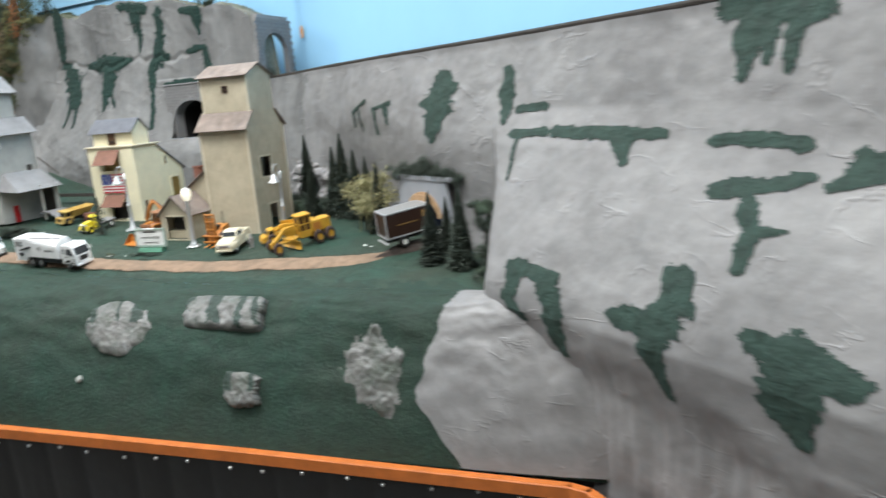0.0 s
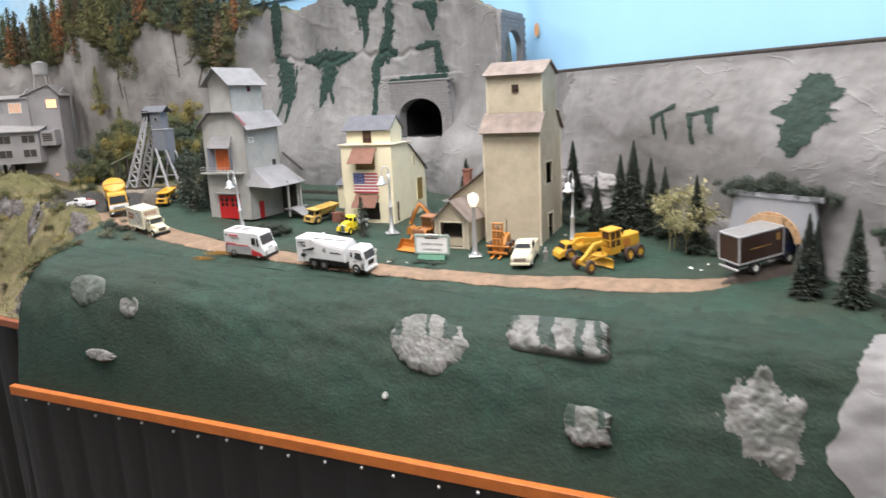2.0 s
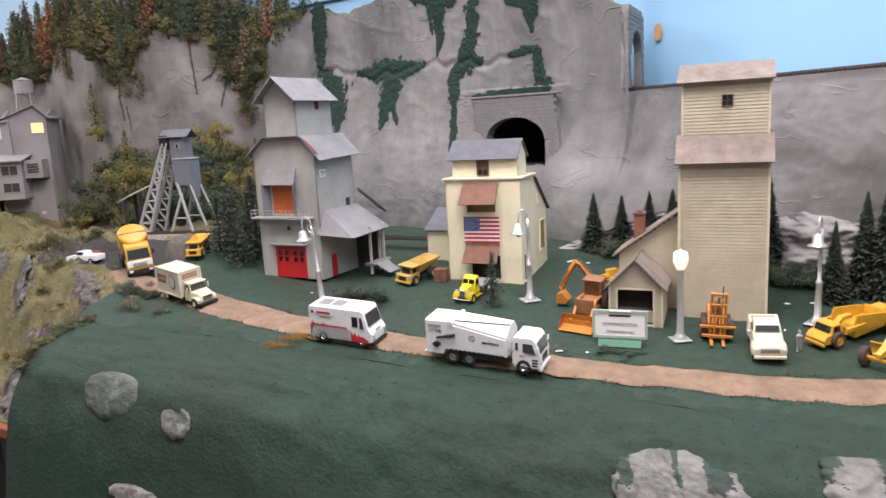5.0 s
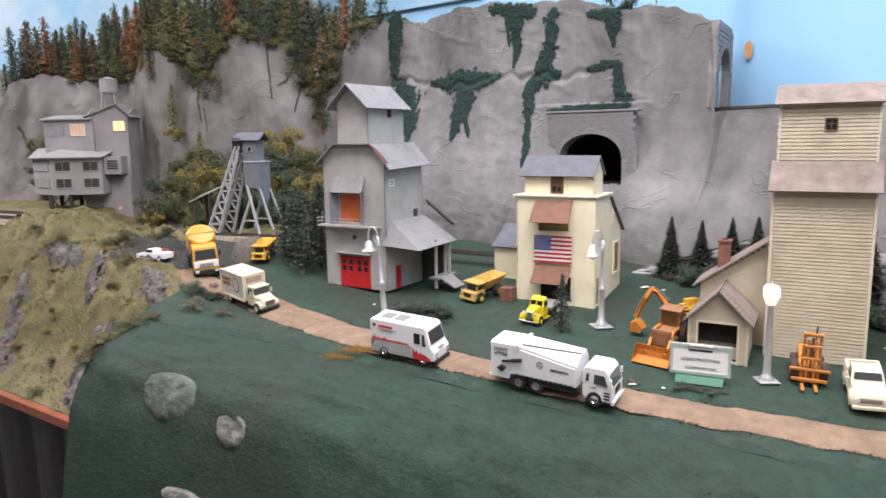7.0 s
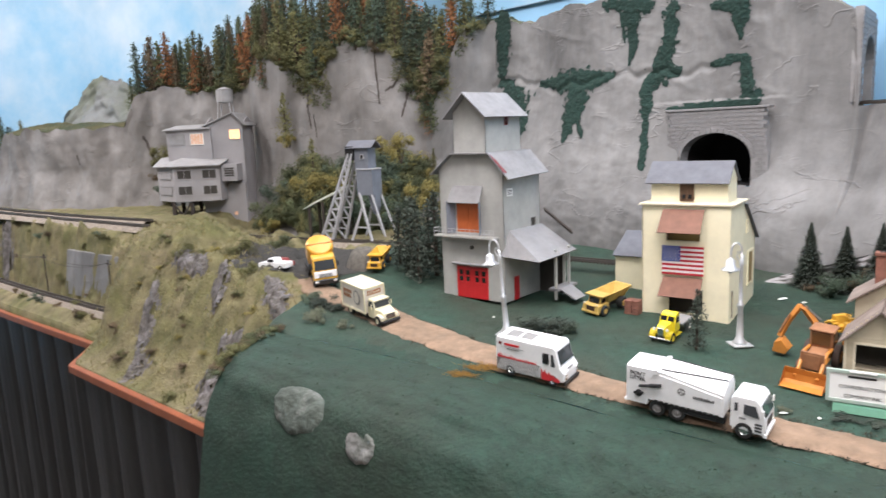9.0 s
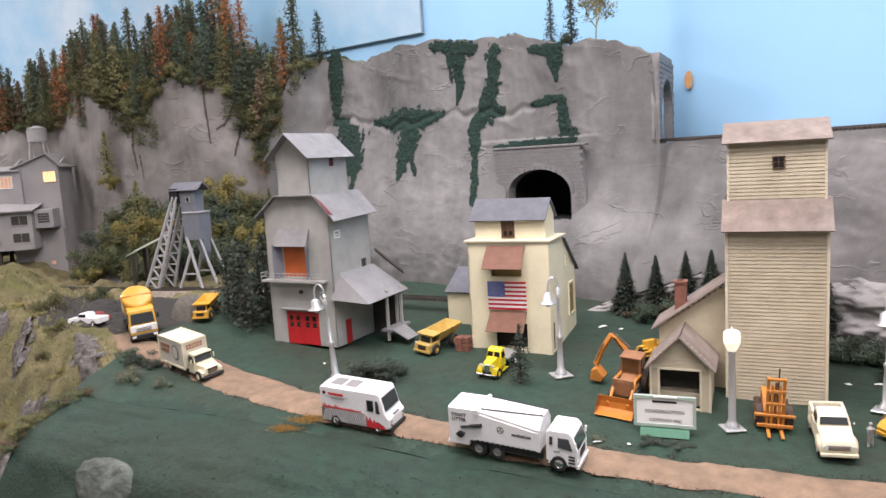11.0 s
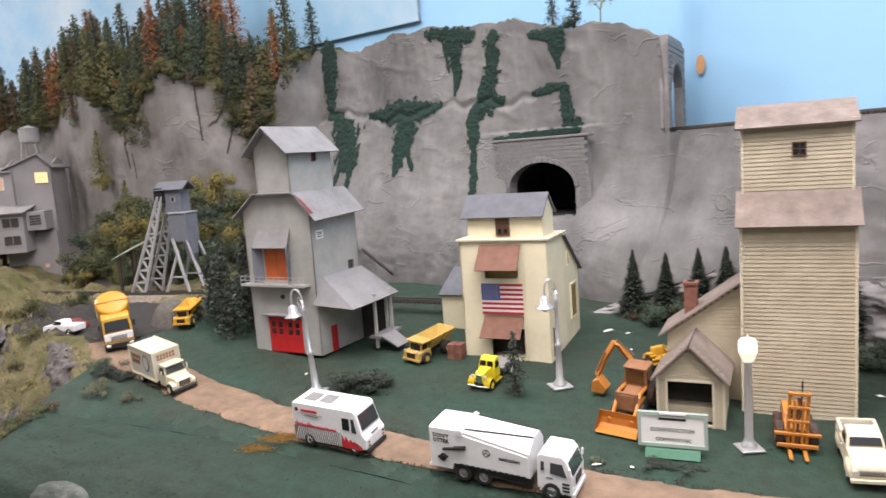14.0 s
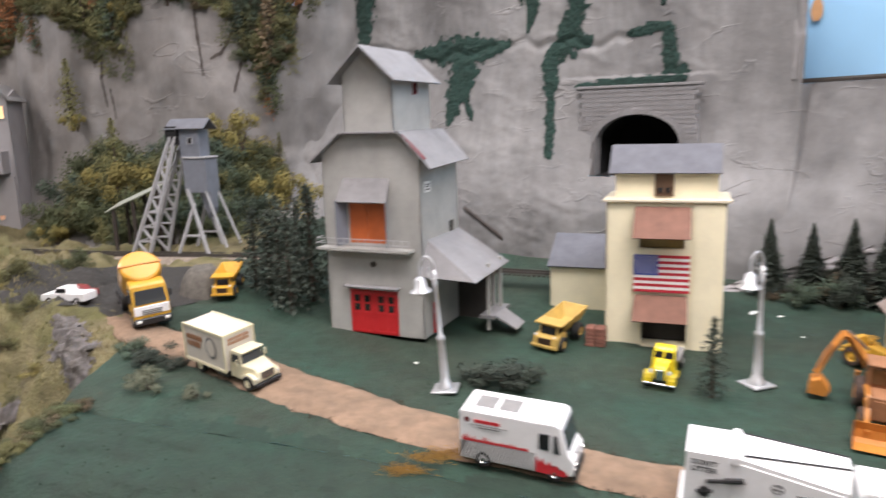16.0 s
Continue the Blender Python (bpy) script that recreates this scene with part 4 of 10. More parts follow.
    roof_part("tower_roof", th, M["tan_roof"], (((-tw / 2 - 0.007, ty0 - 0.009, th1 - 0.004), (tw / 2 + 0.006, ty0 - 0.009, th1 - 0.004), (tw / 2 + 0.006, ym, tr), (-tw / 2 - 0.007, ym, tr)),
                                                ((-tw / 2 - 0.007, ty1 + 0.009, th1 - 0.004), (tw / 2 + 0.006, ty1 + 0.009, th1 - 0.004), (tw / 2 + 0.006, ym, tr), (-tw / 2 - 0.007, ym, tr))))
    # the lean-to wing on the left, its roof rising to the tower
    bm = bmesh.new()
    m = Matrix.Translation((-w / 2 - 0.043, 0.028, 0))
    prism(bm, ((-0.043, 0.0), (0.043, 0.0), (0.043, 0.148), (-0.043, 0.088)), 0.0, 0.002, "y", m)
    wing = part("wing", bm, M["tan_board"], th)
    bm = bmesh.new()
    k = 0
    while k * p < 0.142:
        z = k * p
        x0 = -0.043 if z < 0.088 else -0.043 + (z - 0.088) / 0.060 * 0.086
        vs = [bm.verts.new(m @ Vector((x, y, zz))) for x in (x0, 0.043) for y, zz in ((-0.0007, z), (-0.0001, z + p), (0.0002, z))]
        bm.faces.new((vs[0], vs[3], vs[4], vs[1]))
        bm.faces.new((vs[0], vs[2], vs[5], vs[3]))
        k += 1
    tagged(part("clapboarding", bm, M["tan_board"], wing), kind="stuff")
    bm = bmesh.new()
    board_wall(bm, 0.07, 0.088, (), Matrix.Translation((-w / 2 - 0.086, 0.063, 0)) @ Matrix.Rotation(-math.pi / 2, 4, "Z"), 0.002, p)
    part("wing_side", bm, M["tan_board"], wing)
    x0, x1 = -w / 2 - 0.096, -w / 2 + 0.001
    roof_part("wing_roof", th, M["tan_roof"], (((x0, 0.020, 0.086), (x1, 0.020, 0.156), (x1, 0.105, 0.156), (x0, 0.105, 0.086)),))
    bm = bmesh.new()
    box(bm, -w / 2 - 0.068, -w / 2 - 0.053, 0.050, 0.065, 0.100, 0.145, None, 0.0005)
    box(bm, -w / 2 - 0.0695, -w / 2 - 0.0515, 0.0485, 0.0665, 0.143, 0.147, None, 0.0005)
    stack = part("chimney", bm, M["brick"], th, "red-brown brick chimney")
    # thin black plate on the stack top, painting the dark of the flue
    bm = bmesh.new()
    box(bm, -w / 2 - 0.065, -w / 2 - 0.056, 0.053, 0.062, 0.1465, 0.1475)
    part("flue", bm, M["dark"], stack)
    # the small gabled annex in front
    aw, ah, ad, ax = 0.070, 0.062, 0.075, -w / 2 - 0.052
    m0 = Matrix.Translation((ax, -0.052, 0))
    bm = bmesh.new()
    hole = ((-0.024, 0.023, 0.006, 0.054),)
    board_wall(bm, aw, ah, hole, m0, 0.002, p)
    prism(bm, ((-aw / 2, ah), (aw / 2, ah), (0, ah + 0.033)), 0.0, 0.002, "y", m0)
    for k in range(7):
        z = ah + k * p
        hw = aw / 2 * (1 - k * p / 0.033)
        vs = [bm.verts.new(m0 @ Vector((x, y, zz))) for x in (-hw, hw) for y, zz in ((-0.0007, z), (-0.0001, z + p))]
        bm.faces.new((vs[0], vs[2], vs[3], vs[1]))
    for sgn in (1, -1):
        board_wall(bm, ad, ah, (), m0 @ Matrix.Translation((sgn * aw / 2, ad / 2, 0)) @ Matrix.Rotation(sgn * math.pi / 2, 4, "Z"), 0.002, p)
    annex = part("annex", bm, M["tan_board"], th)
    bm = bmesh.new()
    for s in (-1, 1):
        box(bm, s * aw / 2 - 0.0013, s * aw / 2 + 0.0013, -0.0016, 0.001, 0, ah, m0)
    for a, b, c, e in ((-0.0265, -0.024, 0.0, 0.056), (0.023, 0.0255, 0.0, 0.056), (-0.0265, 0.0255, 0.054, 0.0565), (-0.024, 0.023, 0.004, 0.006)):
        box(bm, a, b, -0.0014, 0.0, c, e, m0)
    part("door_frame", bm, M["tan_trim"], annex)
    # dark sheet across the annex, painting the shade behind its door
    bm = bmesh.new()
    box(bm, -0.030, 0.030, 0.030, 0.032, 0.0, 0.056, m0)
    part("inside_shade_panel", bm, M["interior"], annex)
    bm = bmesh.new()
    box(bm, -0.030, 0.030, 0.010, 0.029, 0.006, 0.022, m0)
    part("inside_ledge", bm, M["tan_board"], annex)
    zr = ah + 0.036
    roof_part("annex_roof", th, M["tan_roof"], (((ax - aw / 2 - 0.007, -0.060, ah - 0.006), (ax, -0.060, zr), (ax, ad - 0.052, zr), (ax - aw / 2 - 0.007, ad - 0.052, ah - 0.006)),
                                                ((ax + aw / 2 + 0.007, -0.060, ah - 0.006), (ax, -0.060, zr), (ax, ad - 0.052, zr), (ax + aw / 2 + 0.007, ad - 0.052, ah - 0.006))))
    return th


def yellow_store():
    th = thing("yellow_store", "pale yellow clapboard store with brown awnings and grey roof", "building", pose(-0.776, 1.761, 1.031, 0, 0, -13.5) @ Matrix.Diagonal((1.06, 1.06, 1.025, 1)))
    w, d, h = 0.124, 0.080, 0.172
    holes = ((-0.026, 0.021, 0.118, 0.158), (-0.022, 0.026, 0.004, 0.046))
    bm = bmesh.new()
    board_wall(bm, w, h, holes, None, 0.002)
    part("front_wall", bm, M["yellow_wall"], th)
    bm = bmesh.new()
    for x0, x1 in ((0.031, w / 2),):
        m = Matrix.Translation(((x0 + x1) / 2, -0.0012, 0))
        board_wall(bm, x1 - x0, h - 0.003, (), m, 0.002, 0.0038, 0.00022)
    part("pilaster", bm, M["yellow_wall"], th)
    bm = bmesh.new()
    sides = ((0.012, 0.022, 0.004, 0.046),)
    board_wall(bm, d, h, [(o[0] - d / 2, o[1] - d / 2, o[2], o[3]) for o in sides], side(RIGHT(w), d / 2), 0.002, 0.0038, 0.0006)
    part("side_wall", bm, M["yellow_wall"], th)
    bm = bmesh.new()
    board_wall(bm, d, h, (), side(LEFTW(w, d), d / 2), 0.002)
    part("side_wall", bm, M["yellow_wall"], th)
    # rear lean-to with its falling roof
    rd = 0.075
    bm = bmesh.new()
    for x0 in (-w / 2, w / 2 - 0.002):
        prism(bm, ((d, 0.0), (d + rd, 0.0), (d + rd, 0.108), (d, 0.164)), x0, x0 + 0.002, "x")
    board_wall(bm, w, 0.108, (), BACK(d + rd), 0.002)
    rear = part("rear_room", bm, M["yellow_wall"], th)
    roof_part("rear_roof", th, M["slate"], (((-w / 2 - 0.003, d - 0.002, 0.168), (w / 2 + 0.005, d - 0.002, 0.168), (w / 2 + 0.005, d + rd + 0.008, 0.104), (-w / 2 - 0.003, d + rd + 0.008, 0.104)),))
    mr = Matrix.Translation((w / 2 + 0.0004, 0, 0)) @ Matrix.Rotation(math.pi / 2, 4, "Z")
    window(rear, d + 0.018, 0.130, 0.008, 0.020, mr, M["yellow_wall"], M["window_dark"], (0, 0))
    window(rear, d + 0.042, 0.062, 0.030, 0.052, mr, M["yellow_wall"], M["ochre_pane"], (0, 0), 0.003)
    bm = bmesh.new()
    box(bm, 0.012, 0.022, 0.0005, 0.0015, 0.004, 0.046, RIGHT(w))
    part("side_door", bm, M["brown_wood"], th)
    # parapet slab
    bm = bmesh.new()
    box(bm, -w / 2 - 0.004, w / 2 + 0.005, -0.004, d + 0.004, h - 0.001, h + 0.002, None, 0.0004)
    part("parapet", bm, M["tan_trim"], th)
    # upper room
    uw, uy, ud, uh = 0.108, 0.016, 0.050, 0.034
    ux = 0.0
    bm = bmesh.new()
    mu = Matrix.Translation((ux, uy, h + 0.002))
    board_wall(bm, uw, uh, (), mu, 0.002, 0.0038, 0.0006)
    for sgn in (1, -1):
        board_wall(bm, ud, uh, (), mu @ Matrix.Translation((sgn * uw / 2, ud / 2, 0)) @ Matrix.Rotation(sgn * math.pi / 2, 4, "Z"), 0.002)
        x0 = ux + (uw / 2 - 0.002 if sgn > 0 else -uw / 2)
        prism(bm, ((uy, h + uh), (uy + ud, h + uh), (uy + ud / 2, h + uh + 0.024)), x0, x0 + 0.002, "x")
    board_wall(bm, uw, uh, (), mu @ BACK(ud), 0.002)
    up = part("upper_room", bm, M["yellow_wall"], th)
    window(up, -0.002, h + 0.017, 0.018, 0.024, Matrix.Translation((0, uy - 0.0006, 0)), M["brown_wood"], M["brown_wood"], (1, 0), 0.002)
    bm = bmesh.new()
    for s in (-1, 1):
        box(bm, -0.002 + s * 0.0042 - 0.0022, -0.002 + s * 0.0042 + 0.0022, uy - 0.0024, uy - 0.0016, h + 0.008, h + 0.014)
    part("small_pane", bm, M["window_dark"], up)
    o = 0.007
    roof_part("upper_roof", th, M["slate"], (((ux - uw / 2 - o, uy - 0.008, h + uh - 0.003), (ux + uw / 2 + 0.003, uy - 0.008, h + uh - 0.003), (ux + uw / 2 + 0.003, uy + ud / 2, h + uh + 0.028), (ux - uw / 2 - o, uy + ud / 2, h + uh + 0.028)),
                                             ((ux - uw / 2 - o, uy + ud + 0.008, h + uh - 0.003), (ux + uw / 2 + 0.003, uy + ud + 0.008, h + uh - 0.003), (ux + uw / 2 + 0.003, uy + ud / 2, h + uh + 0.028), (ux - uw / 2 - o, uy + ud / 2, h + uh + 0.028))))
    # openings in front
    bm = bmesh.new()
    box(bm, -0.026, 0.021, 0.006, 0.008, 0.118, 0.158)
    part("upper_window", bm, M["ochre_pane"], th, "ochre backed upper window")
    # dark sheet behind the shop door, the room's shade as colour
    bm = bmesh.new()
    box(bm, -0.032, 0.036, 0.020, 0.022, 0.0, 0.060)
    part("inside_shade_panel", bm, M["interior"], th)
    bm = bmesh.new()
    box(bm, -0.022, 0.026, -0.004, 0.018, 0.0, 0.005)
    part("door_step", bm, M["yellow_wall"], th)
    for x0, x1, zt, zb, out in ((-0.031, 0.027, 0.166, 0.134, 0.026), (-0.030, 0.026, 0.064, 0.038, 0.024)):
        roof_part("awning", th, M["awning"], (((x0, -0.0012, zt), (x1, -0.0012, zt), (x1 + 0.001, -out, zb), (x0 - 0.001, -out, zb)),), 0.0014)
    # small shed at its left
    bm = bmesh.new()
    m = Matrix.Translation((-w / 2 - 0.042, 0.106, 0))
    board_wall(bm, 0.084, 0.072, (), m, 0.002)
    board_wall(bm, 0.06, 0.072, (), m @ Matrix.Translation((-0.042, 0.03, 0)) @ Matrix.Rotation(-math.pi / 2, 4, "Z"), 0.002)
    part("side_shed", bm, M["yellow_wall"], th)
    roof_part("shed_roof", th, M["slate"], (((-w / 2 - 0.087, 0.100, 0.070), (-w / 2, 0.100, 0.070), (-w / 2, 0.168, 0.104), (-w / 2 - 0.087, 0.168, 0.104)),))
    return th


def flag():
    """A cloth flag hung flat on the store front, in stripes and a starred canton."""
    m = pose(-0.776, 1.761, 1.031, 0, 0, -13.5) @ pose(-0.0018, -0.0034, 0.0695)
    th = thing("hanging_flag", "small striped red and white flag with blue star field hung flat", "flag", m)
    M["flag_red"] = material("flag_red_cloth", (0.45, 0.02, 0.035), 0.8, vary=0.1, scale=200)
    M["flag_white"] = material("flag_white_cloth", (0.78, 0.76, 0.74), 0.8, vary=0.06, scale=200)
    M["flag_blue"] = material("flag_blue_cloth", (0.03, 0.055, 0.26), 0.8, vary=0.1, scale=200)
    w, h = 0.0625, 0.0445
    for i in range(13):
        bm = bmesh.new()
        z = h - (i + 1) * h / 13
        box(bm, -w / 2, w / 2, -0.0006 if i % 2 else -0.0007, 0.0, z, z + h / 13)
        part("stripe", bm, M["flag_white"] if i % 2 else M["flag_red"], th)
    bm = bmesh.new()
    box(bm, -w / 2 - 0.0001, -w / 2 + 0.028, -0.0012, 0.0, h - 7 * h / 13, h + 0.0001)
    canton = part("canton", bm, M["flag_blue"], th, "blue field with white stars")
    bm = bmesh.new()
    for r in range(9):
        for c in range(6 if r % 2 == 0 else 5):
            cx = -w / 2 + 0.0026 + c * 0.0046 + (0.0023 if r % 2 else 0)
            cz = h - 0.0020 - r * 0.00238
            vs = [bm.verts.new((cx + (0.0011 if k % 2 == 0 else 0.0005) * math.sin(k * math.pi / 5), -0.00135, cz + (0.0011 if k % 2 == 0 else 0.0005) * math.cos(k * math.pi / 5))) for k in range(10)]
            bm.faces.new(vs)
    part("stars", bm, M["flag_white"], canton)
    return th


def feed_mill():
    th = thing("feed_mill", "three-storey grey mill with red doors, balcony and lean-to", "building", pose(-1.1215, 1.7715, 1.044, 0, 0, -17.5))
    w, d, eave, top = 0.134, 0.112, 0.226, 0.2505
    bm = bmesh.new()
    holes = ((-0.036, 0.032, 0.0, 0.0565), (-0.031, 0.019, 0.116, 0.165))
    board_wall(bm, w, eave, holes, None, 0.002)
    prism(bm, ((-w / 2, eave), (w / 2, eave), (0.046, top - 0.002), (-0.036, top - 0.002)), 0.0, 0.002, "y")
    part("front_wall", bm, M["mill_wall"], th)
    bm = bmesh.new()
    board_wall(bm, d, eave, ((0.083 - d / 2, 0.098 - d / 2, 0.118, 0.134),), side(RIGHT(w), d / 2), 0.002)
    part("side_wall", bm, M["mill_wall"], th)
    bm = bmesh.new()
    board_wall(bm, d, eave, (), side(LEFTW(w, d), d / 2), 0.002)
    part("side_wall", bm, M["mill_wall"], th)
    bm = bmesh.new()
    board_wall(bm, w, eave, (), BACK(d), 0.002)
    prism(bm, ((-w / 2, eave), (w / 2, eave), (0.046, top - 0.002), (-0.036, top - 0.002)), d - 0.002, d, "y")
    part("back_wall", bm, M["mill_wall"], th)
    o, y0, y1 = 0.016, -0.010, d + 0.008
    roof_part("main_roof", th, M["mill_roof"], (((-w / 2 - 0.013, y0, eave - 0.0105), (-0.036, y0, top), (-0.036, y1, top), (-w / 2 - 0.013, y1, eave - 0.0105)),
                                                ((-0.036, y0, top + 0.0005), (0.046, y0, top + 0.0005), (0.046, y1, top + 0.0005), (-0.036, y1, top + 0.0005)),
                                                ((0.046, y0, top), (w / 2 + 0.019, y0, eave - 0.018), (w / 2 + 0.015, y1, eave - 0.014), (0.046, y1, top))))
    bm = bmesh.new()
    slab(bm, ((0.049, y0 + 0.001, 0.2485), (0.077, y0 + 0.001, 0.2192), (0.0775, y0 + 0.008, 0.2188), (0.058, y0 + 0.006, 0.2390)), 0.0008)
    part("torn_patch", bm, M["dark_red"], th, "torn dark red roof patch")
    # tower
    x0, x1, tz, ta = -0.033, 0.034, 0.320, 0.351
    xm = (x0 + x1) / 2
    mt = Matrix.Translation((xm, 0.002, 0.236))
    tw, td = x1 - x0, 0.104
    bm = bmesh.new()
    board_wall(bm, tw, tz - 0.236, (), mt, 0.002)
    tower = part("tower", bm, M["mill_wall"], th)
    for sgn in (1, -1):
        bm = bmesh.new()
        board_wall(bm, td, tz - 0.236, (), mt @ Matrix.Translation((sgn * tw / 2, td / 2, 0)) @ Matrix.Rotation(sgn * math.pi / 2, 4, "Z"), 0.002)
        part("tower_wall", bm, M["mill_wall"], tower)
    bm = bmesh.new()
    board_wall(bm, tw, tz - 0.236, (), mt @ BACK(td), 0.002)
    part("tower_wall", bm, M["mill_wall"], tower)
    for y0_ in (0.002, td):
        bm = bmesh.new()
        prism(bm, ((x0, tz), (x1, tz), (xm, ta - 0.002)), y0_, y0_ + 0.002, "y")
        part("tower_gable", bm, M["mill_wall"], tower)
    window(tower, 0.062, 0.302, 0.008, 0.014, Matrix.Translation((x1 + 0.0004, 0, 0)) @ Matrix.Rotation(math.pi / 2, 4, "Z"), M["dark_red"], M["window_dark"], (1, 1))
    e = 0.012
    za = tz - e * (ta - tz) / (tw / 2)
    roof_part("tower_roof", th, M["mill_roof"], (((x0 - e, -0.014, za), (xm, -0.014, ta), (xm, td + 0.012, ta), (x0 - e, td + 0.012, za)),
                                                 ((x1 + e, -0.014, za), (xm, -0.014, ta), (xm, td + 0.012, ta), (x1 + e, td + 0.012, za))))
    # red doors
    for s, label in ((-1, "red door leaf with small windows"), (1, "red door leaf with small windows")):
        bm = bmesh.new()
        box(bm, min(0, s * 0.031), max(0, s * 0.031), 0.0002, 0.0016, 0.0, 0.060, None)
        leaf = part("door", bm, M["red"], th, label)
        leaf.location, leaf.scale = (-0.002, 0, 0), (1.09, 1, 0.94)
        for b in [(s * 0.0155 - 0.0145, s * 0.0155 + 0.0145, z - 0.0014, z + 0.0014) for z in (0.003, 0.028, 0.057)] + [(s * x - 0.0012, s * x + 0.0012, 0.002, 0.058) for x in (0.0022, 0.0155, 0.0288)]:
            bm = bmesh.new()
            box(bm, b[0], b[1], -0.0006, 0.0004, b[2], b[3])
            part("rail", bm, M["red"], leaf)
        for x in (0.009, 0.022):
            for z in (0.036, 0.048):
                bm = bmesh.new()
                box(bm, s * x - 0.0034, s * x + 0.0034, -0.0002, 0.0004, z - 0.0045, z + 0.0045)
                part("pane", bm, M["window_dark"], leaf)
    bm = bmesh.new()
    box(bm, -0.040, 0.036, -0.010, 0.0, 0.0605, 0.0625, None, 0.0004)
    part("door_hood", bm, M["mill_roof"], th)
    bm = bmesh.new()
    lathe(bm, ((0.0035, -0.0), (0.0035, 0.003)), 10)
    for v in bm.verts:
        v.co = Vector((v.co.x, -v.co.z, v.co.y + 0.090))
    part("round_vent", bm, M["interior"], th)
    # loading door, shutters, balcony
    bm = bmesh.new()
    box(bm, -0.031, -0.0065, 0.0004, 0.0018, 0.116, 0.165)
    part("loading_door", bm, M["orange_door"], th, "orange loading door leaf")
    bm = bmesh.new()
    box(bm, -0.0055, 0.019, 0.0004, 0.0018, 0.116, 0.165)
    part("loading_door", bm, M["orange_door"], th, "orange loading door leaf")
    for s, x in ((-1, -0.033), (1, 0.021)):
        bm = bmesh.new()
        slab(bm, ((x, -0.001, 0.170), (x + s * 0.008, -0.016, 0.170), (x + s * 0.008, -0.016, 0.114), (x, -0.001, 0.114)), 0.0012)
        part("shutter", bm, M["tower_blue"], th)
    roof_part("loading_hood", th, M["mill_roof"], (((-0.038, 0.0, 0.196), (0.026, 0.0, 0.196), (0.028, -0.015, 0.168), (-0.040, -0.015, 0.168)),))
    bm = bmesh.new()
    box(bm, -w / 2 - 0.004, w / 2 - 0.010, -0.016, 0.0, 0.108, 0.111)
    balcony = part("balcony", bm, M["mill_wall"], th)
    bm = bmesh.new()
    for zz in (0.117, 0.123):
        cyl(bm, (-w / 2 - 0.004, -0.0155, zz), (w / 2 - 0.010, -0.0155, zz), 0.0005, n=5)
        cyl(bm, (-w / 2 - 0.004, -0.0155, zz), (-w / 2 - 0.004, 0, zz), 0.0005, n=5)
    for i in range(14):
        x = -w / 2 - 0.004 + i * (w - 0.006) / 13
        cyl(bm, (x, -0.0155, 0.111), (x, -0.0155, 0.1235), 0.0005, n=5)
    part("railing", bm, M["grey_steel"], balcony)
    bm = bmesh.new()
    box(bm, 0.010, 0.027, -0.0010, -0.0001, 0.178, 0.191, RIGHT(w))
    sign = part("small_sign", bm, M["white"], th, "small white notice board")
    bm = bmesh.new()
    for z in (0.1815, 0.185, 0.1875):
        box(bm, 0.013, 0.024, -0.0013, -0.0009, z - 0.0006, z + 0.0006, RIGHT(w))
    part("lettering_bar", bm, M["interior"], sign)
    # lean-to with hipped roof, open bay and ramp
    a, b, lo, hi, sy0, sy1 = w / 2, w / 2 + 0.069, 0.076, 0.120, 0.012, 0.118
    roof_part("lean_to_roof", th, M["mill_roof"], (((a, sy0 + 0.004, hi), (b, sy0 - 0.016, lo), (b, sy1, lo + 0.002), (a, sy1, hi)),
                                                   ((a, sy0 + 0.004, hi), (b, sy0 - 0.016, lo), (a - 0.004, sy0 - 0.018, lo + 0.004))))
    box(bm := bmesh.new(), 0.026, 0.040, -0.0012, 0.0004, 0.0, 0.040, RIGHT(w))
    part("side_door", bm, M["red"], th, "narrow red side door")
    for x, y in ((b - 0.008, 0.060), (b - 0.008, 0.104), (a + 0.052, 0.104)):
        bm = bmesh.new()
        box(bm, x - 0.002, x + 0.002, y - 0.002, y + 0.002, 0, 0.086)
        part("post", bm, M["mill_wall"], th)
    bm = bmesh.new()
    box(bm, a + 0.05, b, 0.055, sy1, 0.016, 0.020)
    part("platform", bm, M["mill_roof"], th)
    roof_part("ramp", th, M["mill_roof"], (((b, 0.060, 0.020), (b, 0.100, 0.020), (b + 0.028, 0.096, 0.004), (b + 0.028, 0.062, 0.004)),))
    # dark sheets for the shade in the open bay and the side window
    bm = bmesh.new()
    box(bm, a, a + 0.05, 0.108, 0.110, 0.0, 0.09)
    box(bm, 0.083, 0.098, 0.0022, 0.004, 0.118, 0.134, RIGHT(w))
    part("inside_shade_panel", bm, M["interior"], th)
    # folded brown hoist boom at the back
    bm = bmesh.new()
    slab(bm, ((a + 0.010, 0.112, 0.150), (a + 0.060, 0.116, 0.112), (a + 0.060, 0.122, 0.105), (a + 0.010, 0.118, 0.143)), 0.003)
    part("hoist_boom", bm, M["dark_timber"], th)
    return th


